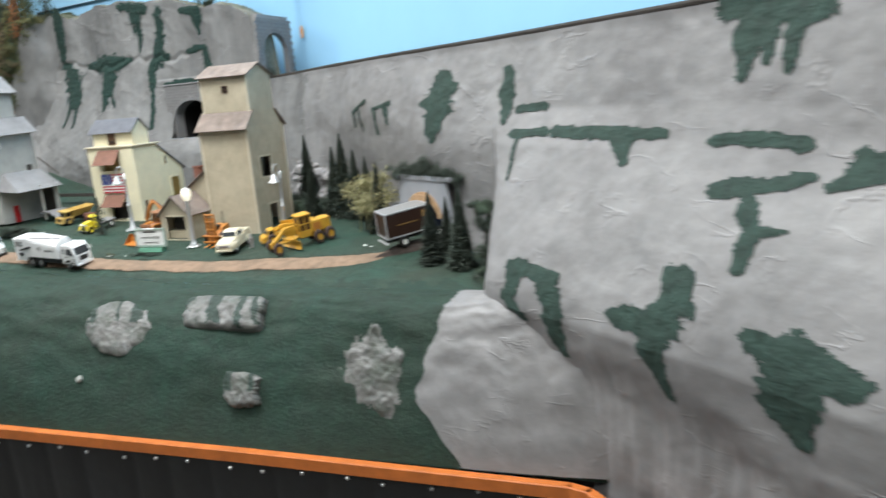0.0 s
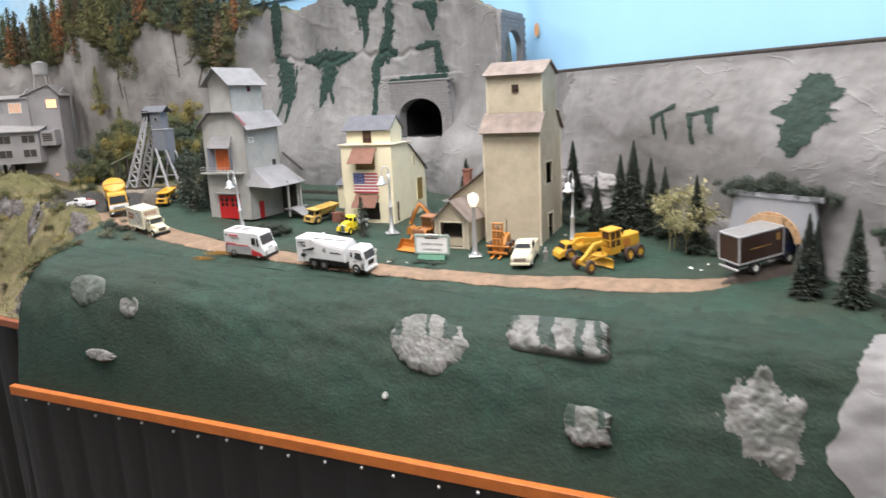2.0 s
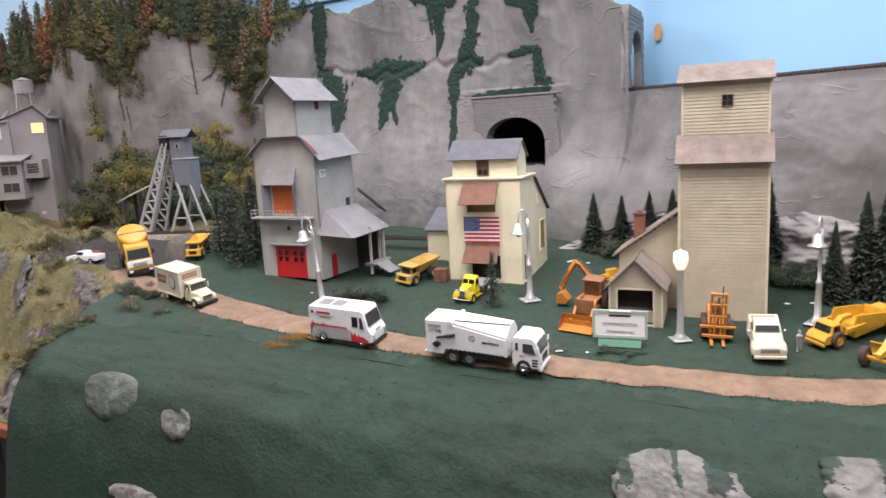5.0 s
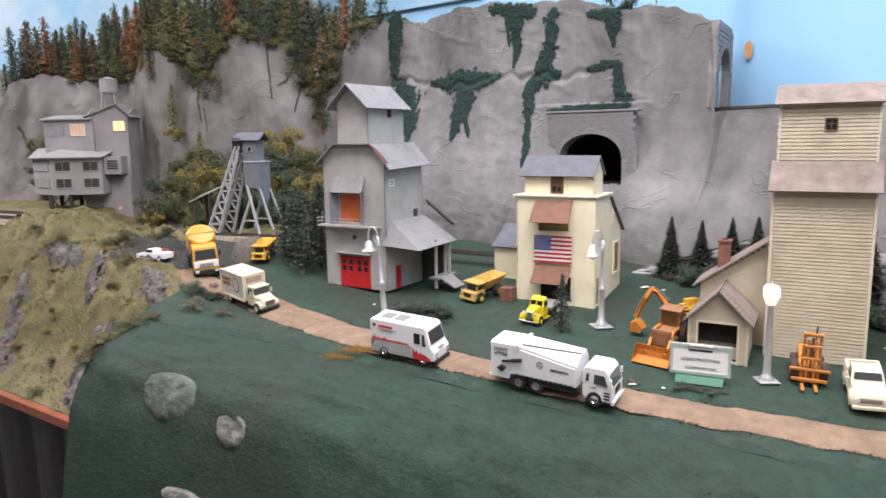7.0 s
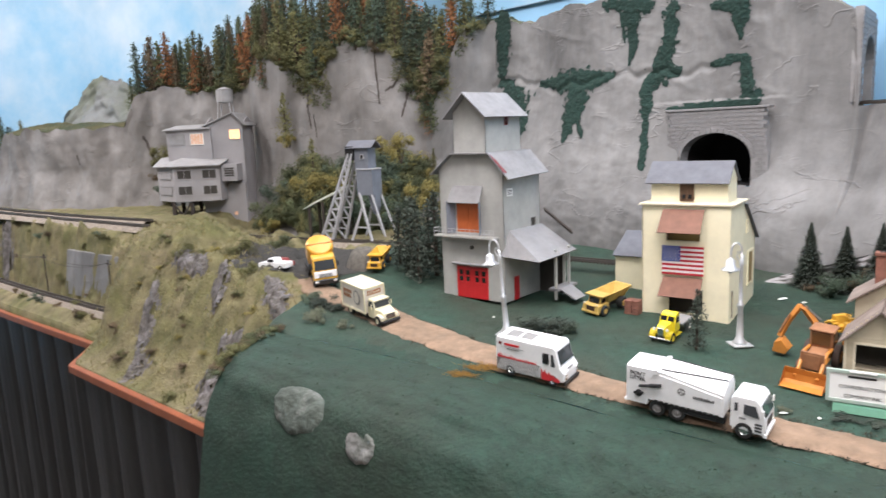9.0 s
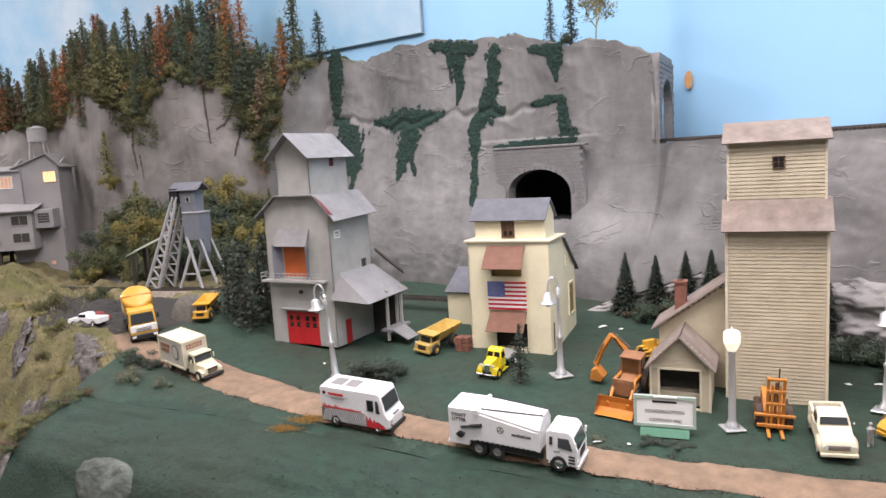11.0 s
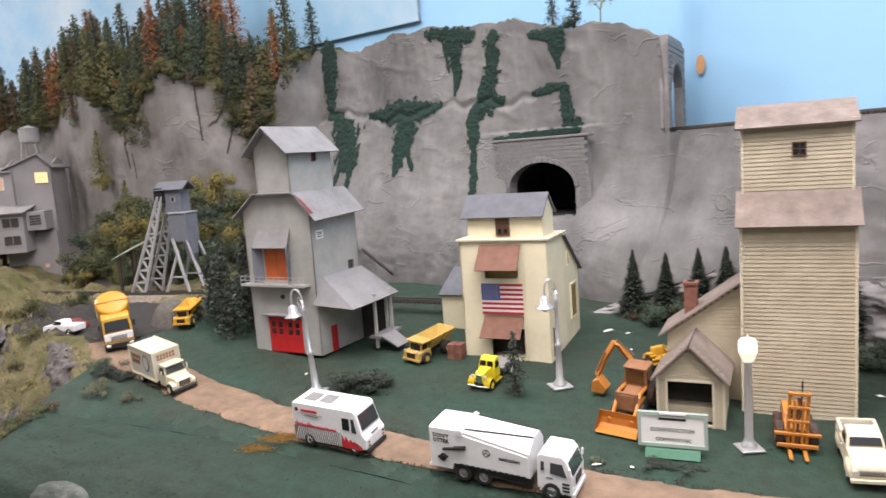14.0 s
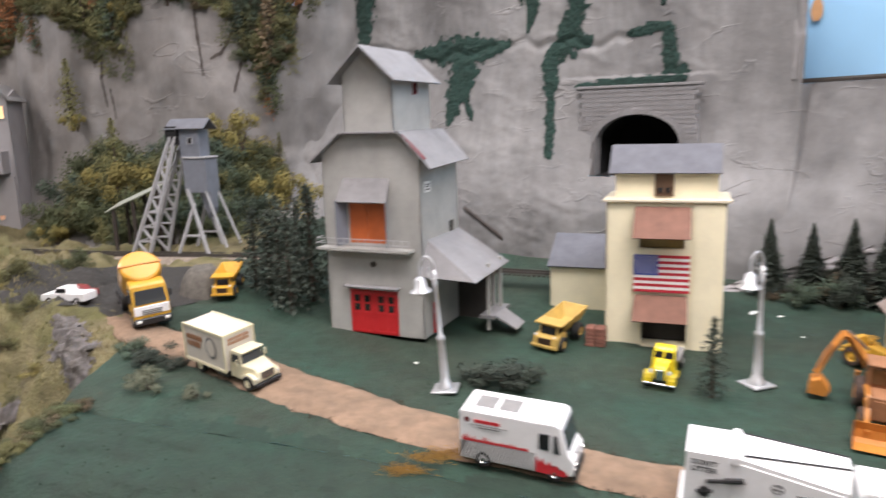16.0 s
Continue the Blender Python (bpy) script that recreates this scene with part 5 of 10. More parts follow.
def mine_building():
    th = thing("mine_building", "grey weathered mine breaker on stilts with two lit windows", "building", pose(-2.268, 2.572, 1.062, 0, 0, 22) @ Matrix.Diagonal((0.99, 0.99, 1.09, 1)))
    # main tall block
    w, d, h = 0.125, 0.13, 0.300
    bm = bmesh.new()
    board_wall(bm, w, h, (), None, 0.003)
    for sgn in (1, -1):
        board_wall(bm, d, h, (), Matrix.Translation((sgn * w / 2, d / 2, 0)) @ Matrix.Rotation(sgn * math.pi / 2, 4, "Z"), 0.003)
        prism(bm, ((0, h), (d, h), (d / 2, h + 0.022)), sgn * w / 2 - 0.0015, sgn * w / 2 + 0.0015, "x")
    board_wall(bm, w, h, (), BACK(d), 0.003)
    prism(bm, ((-w / 2, h - 0.001), (w / 2, h - 0.001), (w / 2 - 0.03, h + 0.03)), 0.0, 0.003, "y")
    part("tall_block", bm, M["mine_wall"], th)
    roof_part("roof", th, M["mine_roof"], (((-w / 2 - 0.01, -0.012, h - 0.004), (w / 2 - 0.03, -0.012, h + 0.034), (w / 2 - 0.03, d + 0.01, h + 0.034), (-w / 2 - 0.01, d + 0.01, h - 0.004)),
                                           ((w / 2 + 0.012, -0.012, h - 0.006), (w / 2 - 0.03, -0.012, h + 0.034), (w / 2 - 0.03, d + 0.01, h + 0.034), (w / 2 + 0.012, d + 0.01, h - 0.006))), 0.003)
    m = Matrix.Translation((0, -0.0006, 0))
    window(th, 0.034, 0.268, 0.036, 0.030, m, M["mine_wall"], M["lit"], (4, 0), 0.002)
    # upper left block
    bm = bmesh.new()
    box(bm, -0.19, -w / 2 + 0.02, -0.015, 0.10, 0.19, 0.290)
    part("upper_block", bm, M["mine_wall"], th)
    roof_part("upper_roof", th, M["mine_roof"], (((-0.20, -0.025, 0.288), (-w / 2 + 0.02, -0.025, 0.290), (-w / 2 + 0.02, 0.11, 0.305), (-0.20, 0.11, 0.303)),), 0.003)
    mu = Matrix.Translation((0, -0.0155, 0))
    window(th, -0.088, 0.258, 0.042, 0.032, mu, M["white"], M["lit_dim"], (3, 0), 0.002)
    window(th, -0.155, 0.258, 0.050, 0.030, mu, M["mine_roof"], M["mine_roof"], (4, 0), 0.002)
    # lower wing on stilts
    bm = bmesh.new()
    prism(bm, ((-0.153, -0.085), (-0.003, -0.085), (-0.003, 0.02), (-0.235, 0.04), (-0.240, 0.002)), 0.075, 0.182, "z")
    part("wing", bm, M["mine_wall"], th)
    roof_part("wing_roof", th, M["mine_roof"], (((-0.156, -0.099, 0.181), (0.006, -0.099, 0.181), (0.006, 0.02, 0.199), (-0.140, 0.02, 0.213)),
                                                ((-0.254, 0.000, 0.179), (-0.156, -0.099, 0.181), (-0.140, 0.02, 0.213), (-0.240, 0.05, 0.205))), 0.003)
    mw = Matrix.Translation((0, -0.0855, 0))
    for x in (-0.118, -0.036):
        for z in (0.108, 0.155):
            window(th, x, z, 0.046, 0.026, mw, M["mine_wall"], M["interior"], (1, 0), 0.002)
    ml = Matrix.Translation((-0.1970, -0.0420, 0)) @ Matrix.Rotation(-math.atan2(0.087, 0.087), 4, "Z")
    for z in (0.108, 0.155):
        window(th, 0.0, z, 0.086, 0.024, ml, M["mine_roof"], M["mine_wall"], (4, 0), 0.002)
    bm = bmesh.new()
    box(bm, -0.085, w / 2 - 0.004, -0.012, 0.06, -0.02, 0.12)
    part("base_block", bm, M["mine_wall"], th)
    # side block right
    bm = bmesh.new()
    box(bm, -0.001, 0.050, -0.066, 0.0, 0.13, 0.180)
    part("side_block", bm, M["mine_wall"], th)
    window(th, 0.024, 0.157, 0.034, 0.028, Matrix.Translation((0, -0.0665, 0)), M["mine_wall"], M["interior"], (0, 3), 0.002)
    for x in (-0.165, -0.105):
        for y in (-0.075, 0.01):
            bm = bmesh.new()
            box(bm, x - 0.005, x + 0.005, y - 0.005, y + 0.005, -0.02, 0.076)
            part("stilt", bm, M["dark_timber"], th)
    for a, b in (((-0.165, -0.08, -0.01), (-0.105, -0.08, 0.074)), ((-0.105, -0.08, -0.01), (-0.165, -0.08, 0.074))):
        bm = bmesh.new()
        cyl(bm, a, b, 0.003, n=5)
        part("brace", bm, M["dark_timber"], th)
    for x, mat in ((-0.03, M["lit"]), (0.02, M["lit_dim"])):
        window(th, x, 0.028, 0.014, 0.012, Matrix.Translation((0, -0.0126, 0)), M["mine_wall"], mat, (0, 0), 0.002)
    return th


def water_tank():
    m = pose(-2.316, 2.65, 1.386, 0, 0, 22) @ Matrix.Diagonal((1.09, 1.09, 1.09, 1))
    th = thing("water_tank", "small pale wooden water tank on four legs on a roof", "water tank", m)
    bm = bmesh.new()
    lathe(bm, ((0.024, 0.070), (0.0255, 0.072), (0.0255, 0.108), (0.027, 0.109), (0.003, 0.118)), 16)
    part("tank", bm, M["mine_roof"], th)
    for x in (-1, 1):
        for y in (-1, 1):
            bm = bmesh.new()
            cyl(bm, (x * 0.024, y * 0.02, 0.0), (x * 0.017, y * 0.016, 0.071), 0.0016, n=6)
            part("leg", bm, M["grey_steel"], th)
    return th


def hoist_tower():
    zb = 1.085
    th = thing("hoist_tower", "grey steel hoist tower with raked lattice leg and head house", "hoist tower", pose(-1.510, 2.124, zb, 0, 0, -8) @ Matrix.Diagonal((1.11, 1.11, 1.08, 1)))
    def bar(a, b, r=0.0022, name="strut"):
        bm = bmesh.new()
        cyl(bm, a, b, r, n=5)
        part(name, bm, M["grey_steel"], th)
    # head house
    bm = bmesh.new()
    box(bm, -0.014, 0.020, -0.014, 0.014, 0.157, 0.200)
    box(bm, -0.010, 0.030, -0.017, 0.017, 0.100, 0.155)
    house = part("head_house", bm, M["tower_blue"], th, "blue-grey boarded head house")
    window(house, 0.005, 0.183, 0.008, 0.010, Matrix.Translation((0.0, -0.0144, 0)), M["grey_steel"], M["window_dark"], (0, 0), 0.0012)
    bm = bmesh.new()
    slab(bm, ((-0.036, -0.020, 0.202), (0.033, -0.020, 0.202), (0.033, 0.0, 0.218), (-0.036, 0.0, 0.218)), 0.002)
    slab(bm, ((-0.036, 0.020, 0.202), (0.033, 0.020, 0.202), (0.033, 0.0, 0.218), (-0.036, 0.0, 0.218)), 0.002)
    part("roof", bm, M["slate"], th)
    bm = bmesh.new()
    box(bm, -0.036, -0.016, -0.018, 0.018, 0.176, 0.206)
    part("sheave_box", bm, M["dark"], th)
    bm = bmesh.new()
    box(bm, -0.011, 0.0315, -0.0185, 0.0185, 0.1545, 0.1575, None, 0.0006)
    part("ledge", bm, M["grey_steel"], house, "pale ledge between the two storeys")
    # legs of the house
    for y in (-0.016, 0.016):
        bar((-0.006, y, 0.106), (0.030, y * 1.6, -0.01), 0.0034, "leg")
        bar((0.004, y, 0.082), (-0.030, y * 1.6, -0.01), 0.0030, "leg")
        bar((0.026, y, 0.102), (0.058, y * 1.3, 0.012), 0.0024, "leg")
        bar((-0.012, y * 1.3, 0.030), (0.022, y * 1.4, 0.030), 0.0020)
    bm = bmesh.new()
    prism(bm, ((0.012, 0.100), (0.030, 0.100), (0.030, 0.074), (0.024, 0.058), (0.018, 0.074)), -0.010, 0.010, "y")
    part("chute", bm, M["tower_blue"], th)
    # raked lattice leg, two sides with cross pieces
    n = 8
    for side_y in (-0.016, 0.016):
        for off in (0.0, 0.026):
            bar((-0.028 + off * 0.35, side_y, 0.190), (-0.114 + off * 1.25, side_y * 1.5, -0.005), 0.0034, "leg")
        for i in range(n):
            f0, f1 = i / n, (i + 1) / n
            pa = Vector((-0.028 - 0.086 * f0, side_y * (1 + 0.5 * f0), 0.19 - 0.195 * f0))
            pb = Vector((-0.0189 - 0.0626 * f1, side_y * (1 + 0.5 * f1), 0.19 - 0.195 * f1))
            pc = Vector((-0.0189 - 0.0626 * f0, side_y * (1 + 0.5 * f0), 0.19 - 0.195 * f0))
            bar(pa, pb, 0.0023)
            bar(pa, pc, 0.0019)
    for i in range(1, n):
        f = i / n
        bar((-0.028 - 0.086 * f, -0.016 * (1 + 0.5 * f), 0.19 - 0.195 * f), (-0.028 - 0.086 * f, 0.016 * (1 + 0.5 * f), 0.19 - 0.195 * f), 0.0013)
    return th


def open_shed():
    th = thing("open_shed", "open shed with sloping green-grey roof on dark posts", "shed", pose(-1.648, 2.20, 1.074, 0, 0, 10) @ Matrix.Diagonal((1.1, 1.1, 1.05, 1)))
    M["shed_roof"] = material("green_grey_shed_roof", (0.27, 0.285, 0.235), 0.85, vary=0.2, scale=50)
    roof_part("roof", th, M["shed_roof"], (((-0.058, -0.04, 0.078), (0.036, -0.04, 0.120), (0.036, 0.03, 0.130), (-0.058, 0.03, 0.088)),), 0.002)
    for x in (-0.045, -0.012, 0.03):
        for y in (-0.035, 0.025):
            bm = bmesh.new()
            box(bm, x - 0.0025, x + 0.0025, y - 0.0025, y + 0.0025, -0.01, 0.080 + 0.42 * (x + 0.045) + (0.009 if y > 0 else 0.0))
            part("post", bm, M["dark_timber"], th)
    return th


def road_portal():
    m = pose(-0.012, 1.395, 1.005, 0, 0, -48)
    th = thing("road_tunnel_mouth", "grey card road tunnel mouth with tan arch ring", "tunnel portal", m, kind="structure")
    M["card"] = material("blue_grey_card", (0.30, 0.31, 0.335), 0.8, vary=0.08, scale=30)
    M["tan_block"] = material("tan_arch_blocks", (0.42, 0.27, 0.15), 0.8, vary=0.2, scale=90)
    bm = bmesh.new()
    arch_frame(bm, 0.048, 0.0, 0.05, 0.045, 0.078, 0.122, -0.002, 0.004, Matrix.Identity(4))
    box(bm, -0.080, 0.080, -0.004, 0.004, 0.120, 0.127)
    part("front_slab", bm, M["card"], th)
    bm = bmesh.new()
    for i in range(1, 14):
        a = math.pi * i / 14
        mm = Matrix.Translation((-0.047 * math.cos(a), 0.0, 0.05 + 0.044 * math.sin(a))) @ Matrix.Rotation(a - math.pi / 2, 4, "Y")
        box(bm, -0.0048, 0.0048, -0.005, 0.004, -0.006, 0.005, mm, 0.0005)
    part("arch_ring", bm, M["tan_block"], th, "tan block arch ring")
    bm = bmesh.new()
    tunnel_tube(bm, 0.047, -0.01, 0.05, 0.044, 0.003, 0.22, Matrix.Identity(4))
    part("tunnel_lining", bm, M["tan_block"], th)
    bm = bmesh.new()
    box(bm, -0.022, 0.022, -0.008, -0.004, 0.078, 0.094)
    part("header_board", bm, M["tan_block"], th)
    return th


grain_elevator()
yellow_store()
flag()
feed_mill()
mine_building()
water_tank()
hoist_tower()
open_shed()
road_portal()

# ---- vehicles ----
def paint(name, colour, rough=0.35, vary=0.05, coat=0.3, metal=0.0, second=None):
    return material(name, colour, rough, metal, vary=vary, scale=90, coat=coat, second=second, mix_scale=60, mix_at=0.58)


M["v_white"] = paint("white_enamel", (0.86, 0.86, 0.86))
M["v_cream"] = paint("cream_enamel", (0.72, 0.66, 0.46))
M["v_box"] = paint("off_white_box", (0.62, 0.57, 0.49), 0.5)
M["v_yellow"] = paint("construction_yellow", (0.62, 0.34, 0.035), 0.45, 0.12, 0.1)
M["v_lemon"] = paint("bright_yellow_enamel", (0.82, 0.66, 0.03), 0.35)
M["v_tan_yellow"] = paint("dusty_yellow_plastic", (0.52, 0.35, 0.095), 0.55, 0.12, 0.0)
M["v_orange"] = paint("orange_plastic", (0.52, 0.20, 0.035), 0.5, 0.12, 0.1)
M["v_rust"] = paint("dusty_brown_orange", (0.28, 0.13, 0.06), 0.7, 0.2, 0.0)
M["v_navy"] = paint("dark_navy_enamel", (0.02, 0.03, 0.07), 0.35, 0.1, 0.2)
M["v_brown"] = paint("dark_brown_enamel", (0.045, 0.022, 0.015), 0.4, 0.1, 0.2)
M["v_black"] = paint("black_plastic", (0.018, 0.018, 0.019), 0.5, 0.1, 0.0)
M["v_grey"] = paint("grey_plastic", (0.22, 0.215, 0.21), 0.6, 0.1, 0.0)
M["v_red"] = paint("red_print", (0.62, 0.03, 0.04), 0.45)
M["v_chrome"] = material("chrome_plating", (0.62, 0.62, 0.62), 0.2, 1.0, vary=0.03, scale=60)
M["tyre"] = material("black_rubber", (0.02, 0.02, 0.02), 0.75, vary=0.15, scale=200)
M["tyre_brown"] = material("brown_dusty_rubber", (0.07, 0.045, 0.035), 0.85, vary=0.2, scale=200)
M["cab_glass"] = material("brown_cab_glass", (0.10, 0.05, 0.02), 0.15, vary=0.1, scale=60)
M["glass"] = material("smoked_glass", (0.045, 0.05, 0.055), 0.1, vary=0.0, coat=0.5)
M["lamp_clear"] = material("clear_lamp_lens", (0.7, 0.7, 0.66), 0.15, vary=0.0)
M["grey_print"] = material("grey_hatched_print", (0.19, 0.185, 0.18), 0.5, vary=0.1, scale=90)
M["brown_print"] = material("faded_brown_print", (0.30, 0.13, 0.055), 0.6, vary=0.15, scale=90)
M["gold_print"] = material("gold_brown_print", (0.33, 0.19, 0.06), 0.5, vary=0.15, scale=90)


def vehicle(name, label, x, y, turn, category="vehicle", dz=0.0, group="", m=None, size=(1, 1, 1)):
    z = max(ground_z(x, y), left_z(x, y)) if x < -1.4 else ground_z(x, y)
    if m is None:
        # stand on the sloping board
        n = Vector((0.02 if x < -0.42 else -0.055, -0.11, 1.0)).normalized()
        tilt = Vector((0, 0, 1)).rotation_difference(n).to_matrix().to_4x4()
        m = Matrix.Translation((x, y, z + dz + 0.0015)) @ tilt @ Matrix.Rotation(radians(turn), 4, "Z") @ Matrix.Diagonal((*size, 1))
    return thing(name, label, category, m, group)


def wheel(parent, x, y, r, w, tyre, rim, hub=0.55, name="wheel"):
    bm = bmesh.new()
    s = 1 if y > 0 else -1
    prof = ((r * 0.55, -w / 2), (r * 0.9, -w / 2), (r, -w * 0.36), (r, w * 0.36), (r * 0.9, w / 2), (r * 0.55, w / 2))
    n = 18
    rings = [[bm.verts.new((x + p * math.cos(2 * math.pi * i / n), y + q, r + p * math.sin(2 * math.pi * i / n))) for i in range(n)] for p, q in prof]
    for a, b in zip(rings, rings[1:]):
        for i in range(n):
            bm.faces.new((a[i], b[i], b[(i + 1) % n], a[(i + 1) % n]))
    tire = part(name, bm, tyre, parent, smooth=False)
    bm = bmesh.new()
    ry = y + s * w * 0.42
    rr = ((r * hub * 1.05, 0), (r * hub, s * w * 0.06), (r * hub * 0.75, -s * w * 0.12), (r * 0.22, -s * w * 0.06), (r * 0.18, s * w * 0.1))
    rings = [[bm.verts.new((x + p * math.cos(2 * math.pi * i / n), ry + q, r + p * math.sin(2 * math.pi * i / n))) for i in range(n)] for p, q in rr]
    for a, b in zip(rings, rings[1:]):
        for i in range(n):
            bm.faces.new((a[i], b[i], b[(i + 1) % n], a[(i + 1) % n]))
    bm.faces.new(rings[-1])
    bm.faces.new([bm.verts.new((x + r * 0.6 * math.cos(2 * math.pi * i / n), y - s * w * 0.3, r + r * 0.6 * math.sin(2 * math.pi * i / n))) for i in range(n)])
    bmesh.ops.recalc_face_normals(bm, faces=bm.faces[:])
    part("rim", bm, rim, tire)
    return tire


def hull(bm, outline, y0, y1, taper=None, bevel=0.0012):
    """A body from a side outline of (x, z), drawn from y0 to y1; taper(x, z) scales its width."""
    vs = prism(bm, outline, y0, y1, "y")
    if taper:
        for v in vs:
            v.co.y *= taper(v.co.x, v.co.z)
    if bevel:
        es = list({e for v in vs for e in v.link_edges})
        bmesh.ops.bevel(bm, geom=es, offset=bevel, segments=2, affect="EDGES", profile=0.6)


def pane(parent, corners, mat=None, t=0.0006, name="window"):
    bm = bmesh.new()
    c = [Vector(p) for p in corners]
    n = (c[1] - c[0]).cross(c[2] - c[0]).normalized()
    a = [bm.verts.new(p + n * t) for p in c]
    b = [bm.verts.new(p - n * t) for p in c]
    bm.faces.new(a)
    bm.faces.new(b[::-1])
    for i in range(len(c)):
        j = (i + 1) % len(c)
        bm.faces.new((a[i], b[i], b[j], a[j]))
    return part(name, bm, mat or M["glass"], parent)


def block(name, parent, mat, b, bevel=0.0006, label=""):
    bm = bmesh.new()
    box(bm, *b, None, bevel)
    return part(name, bm, mat, parent, label)


def lettering(parent, text, size, m, mat, name="lettering", bold=0.0):
    cu = bpy.data.curves.new("lettering", "FONT")
    cu.body, cu.size, cu.extrude, cu.offset = text, size, 0.00015, bold
    cu.align_x, cu.align_y, cu.resolution_u = "CENTER", "CENTER", 3
    tmp = bpy.data.objects.new("lettering", cu)
    scene.collection.objects.link(tmp)
    me = bpy.data.meshes.new_from_object(tmp.evaluated_get(bpy.context.evaluated_depsgraph_get()))
    bpy.data.objects.remove(tmp)
    me.materials.clear()
    me.materials.append(mat)
    ob = new(name, me)
    ob.parent = parent
    ob.matrix_local = m
    return ob


SIDE = lambda x, y, z: pose(x, y, z, 90, 0, 0)  # faces -y, reads along +x


def food_truck():
    th = vehicle("food_truck", "white food truck with red flame print on the dirt road", -0.9435, 1.5035, -15.5, "truck", size=(0.96, 1.05, 0.98))
    hw = 0.0185
    bm = bmesh.new()
    hull(bm, ((-0.050, 0.006), (0.040, 0.006), (0.052, 0.008), (0.0525, 0.020), (0.047, 0.027), (0.040, 0.0505), (0.036, 0.0525), (-0.048, 0.0525), (-0.050, 0.050)), -hw, hw, lambda x, z: 0.97 if z > 0.045 else 1.0, 0.0014)
    body = part("body", bm, M["v_white"], th)
    pane(th, ((0.0468, -0.0155, 0.0300), (0.0468, 0.0155, 0.0300), (0.0418, 0.0148, 0.0470), (0.0418, -0.0148, 0.0470)), name="windscreen")
    for s in (-1, 1):
        y = s * (hw + 0.0002)
        pane(th, ((0.022, y, 0.029), (0.031, y, 0.029), (0.031, y, 0.043), (0.022, y, 0.043)), M["window_dark"])
        pane(th, ((0.0345, y, 0.027), (0.0405, y, 0.027), (0.0375, y, 0.043), (0.0345, y, 0.043)))
        bm = bmesh.new()
        box(bm, -0.049, 0.019, min(y, y - s * 0.0006), max(y, y - s * 0.0006), 0.0075, 0.0235)
        band = part("lower_band", bm, M["grey_print"], th, "grey hatched lower band")
        bm = bmesh.new()
        for i in range(24):
            x = -0.048 + i * 0.0028
            vs = [bm.verts.new(p) for p in ((x, y + s * 0.0002, 0.008), (x + 0.0011, y + s * 0.0002, 0.008), (min(x + 0.0075, 0.019), y + s * 0.0002, 0.0232), (min(x + 0.0064, 0.0185), y + s * 0.0002, 0.0232))]
            bm.faces.new(vs)
        part("hatching", bm, M["v_white"], band)
        # red flames
        rg = random.Random(11)
        bm = bmesh.new()
        x = -0.047
        while x < 0.012:
            h = rg.uniform(0.0015, 0.0075) * (1 - (x + 0.047) / 0.075)
            w = rg.uniform(0.0016, 0.0032)
            vs = [bm.verts.new((xx, y + s * 0.0003, zz)) for xx, zz in ((x, 0.0240), (x + w, 0.0240), (x + w, 0.0255), (x + w * 0.5, 0.0255 + h), (x, 0.0258))]
            bm.faces.new(vs)
            x += w
        part("flame_print", bm, M["v_red"], th)
        bm = bmesh.new()
        vs = [bm.verts.new((xx, y + s * 0.0003, zz)) for xx, zz in ((0.0195, 0.0065), (0.046, 0.0065), (0.047, 0.010), (0.043, 0.013), (0.041, 0.0115), (0.037, 0.0165), (0.035, 0.013), (0.031, 0.019), (0.029, 0.014), (0.025, 0.021), (0.023, 0.016), (0.0195, 0.0225))]
        bm.faces.new(vs)
        part("flame_print", bm, M["v_red"], th)
        bm = bmesh.new()
        box(bm, -0.036, -0.013, min(y, y + s * 0.0003), max(y, y + s * 0.0003), 0.0425, 0.0455)
        part("name_bar", bm, M["v_red"], th)
        bm = bmesh.new()
        box(bm, -0.040, -0.006, min(y, y + s * 0.0003), max(y, y + s * 0.0003), 0.0400, 0.0404)
        box(bm, -0.032, -0.012, min(y, y + s * 0.0003), max(y, y + s * 0.0003), 0.0378, 0.0386)
        part("print_line", bm, M["grey_print"], th)
        bm = bmesh.new()
        vs = [bm.verts.new((-0.0425 + 0.0026 * math.cos(k * math.pi / 8), y + s * 0.0003, 0.0445 + 0.0026 * math.sin(k * math.pi / 8))) for k in range(16)]
        bm.faces.new(vs)
        part("round_badge", bm, M["dark_red"], th)
    for x in (-0.030, -0.008):
        bm = bmesh.new()
        box(bm, x - 0.009, x + 0.009, -0.009, 0.009, 0.0523, 0.0532, None, 0.0003)
        part("roof_hatch", bm, M["v_grey"], th, "grey roof hatch")
    block("bumper", th, M["v_black"], (0.0515, 0.0545, -0.0175, 0.0175, 0.004, 0.0085))
    for s in (-1, 1):
        bm = bmesh.new()
        for z in (0.012, 0.0168):
            cyl(bm, (0.0522, s * 0.0135, z), (0.0536, s * 0.0135, z), 0.0019, n=10)
        part("headlight", bm, M["v_chrome"], th)
    block("name_bar", th, M["v_grey"], (0.0505, 0.0525, -0.006, 0.006, 0.0225, 0.0238), 0.0)
    for x in (-0.028, 0.036):
        for s in (-1, 1):
            wheel(th, x, s * 0.0158, 0.0078, 0.0062, M["tyre"], M["v_chrome"], 0.62)
    return th


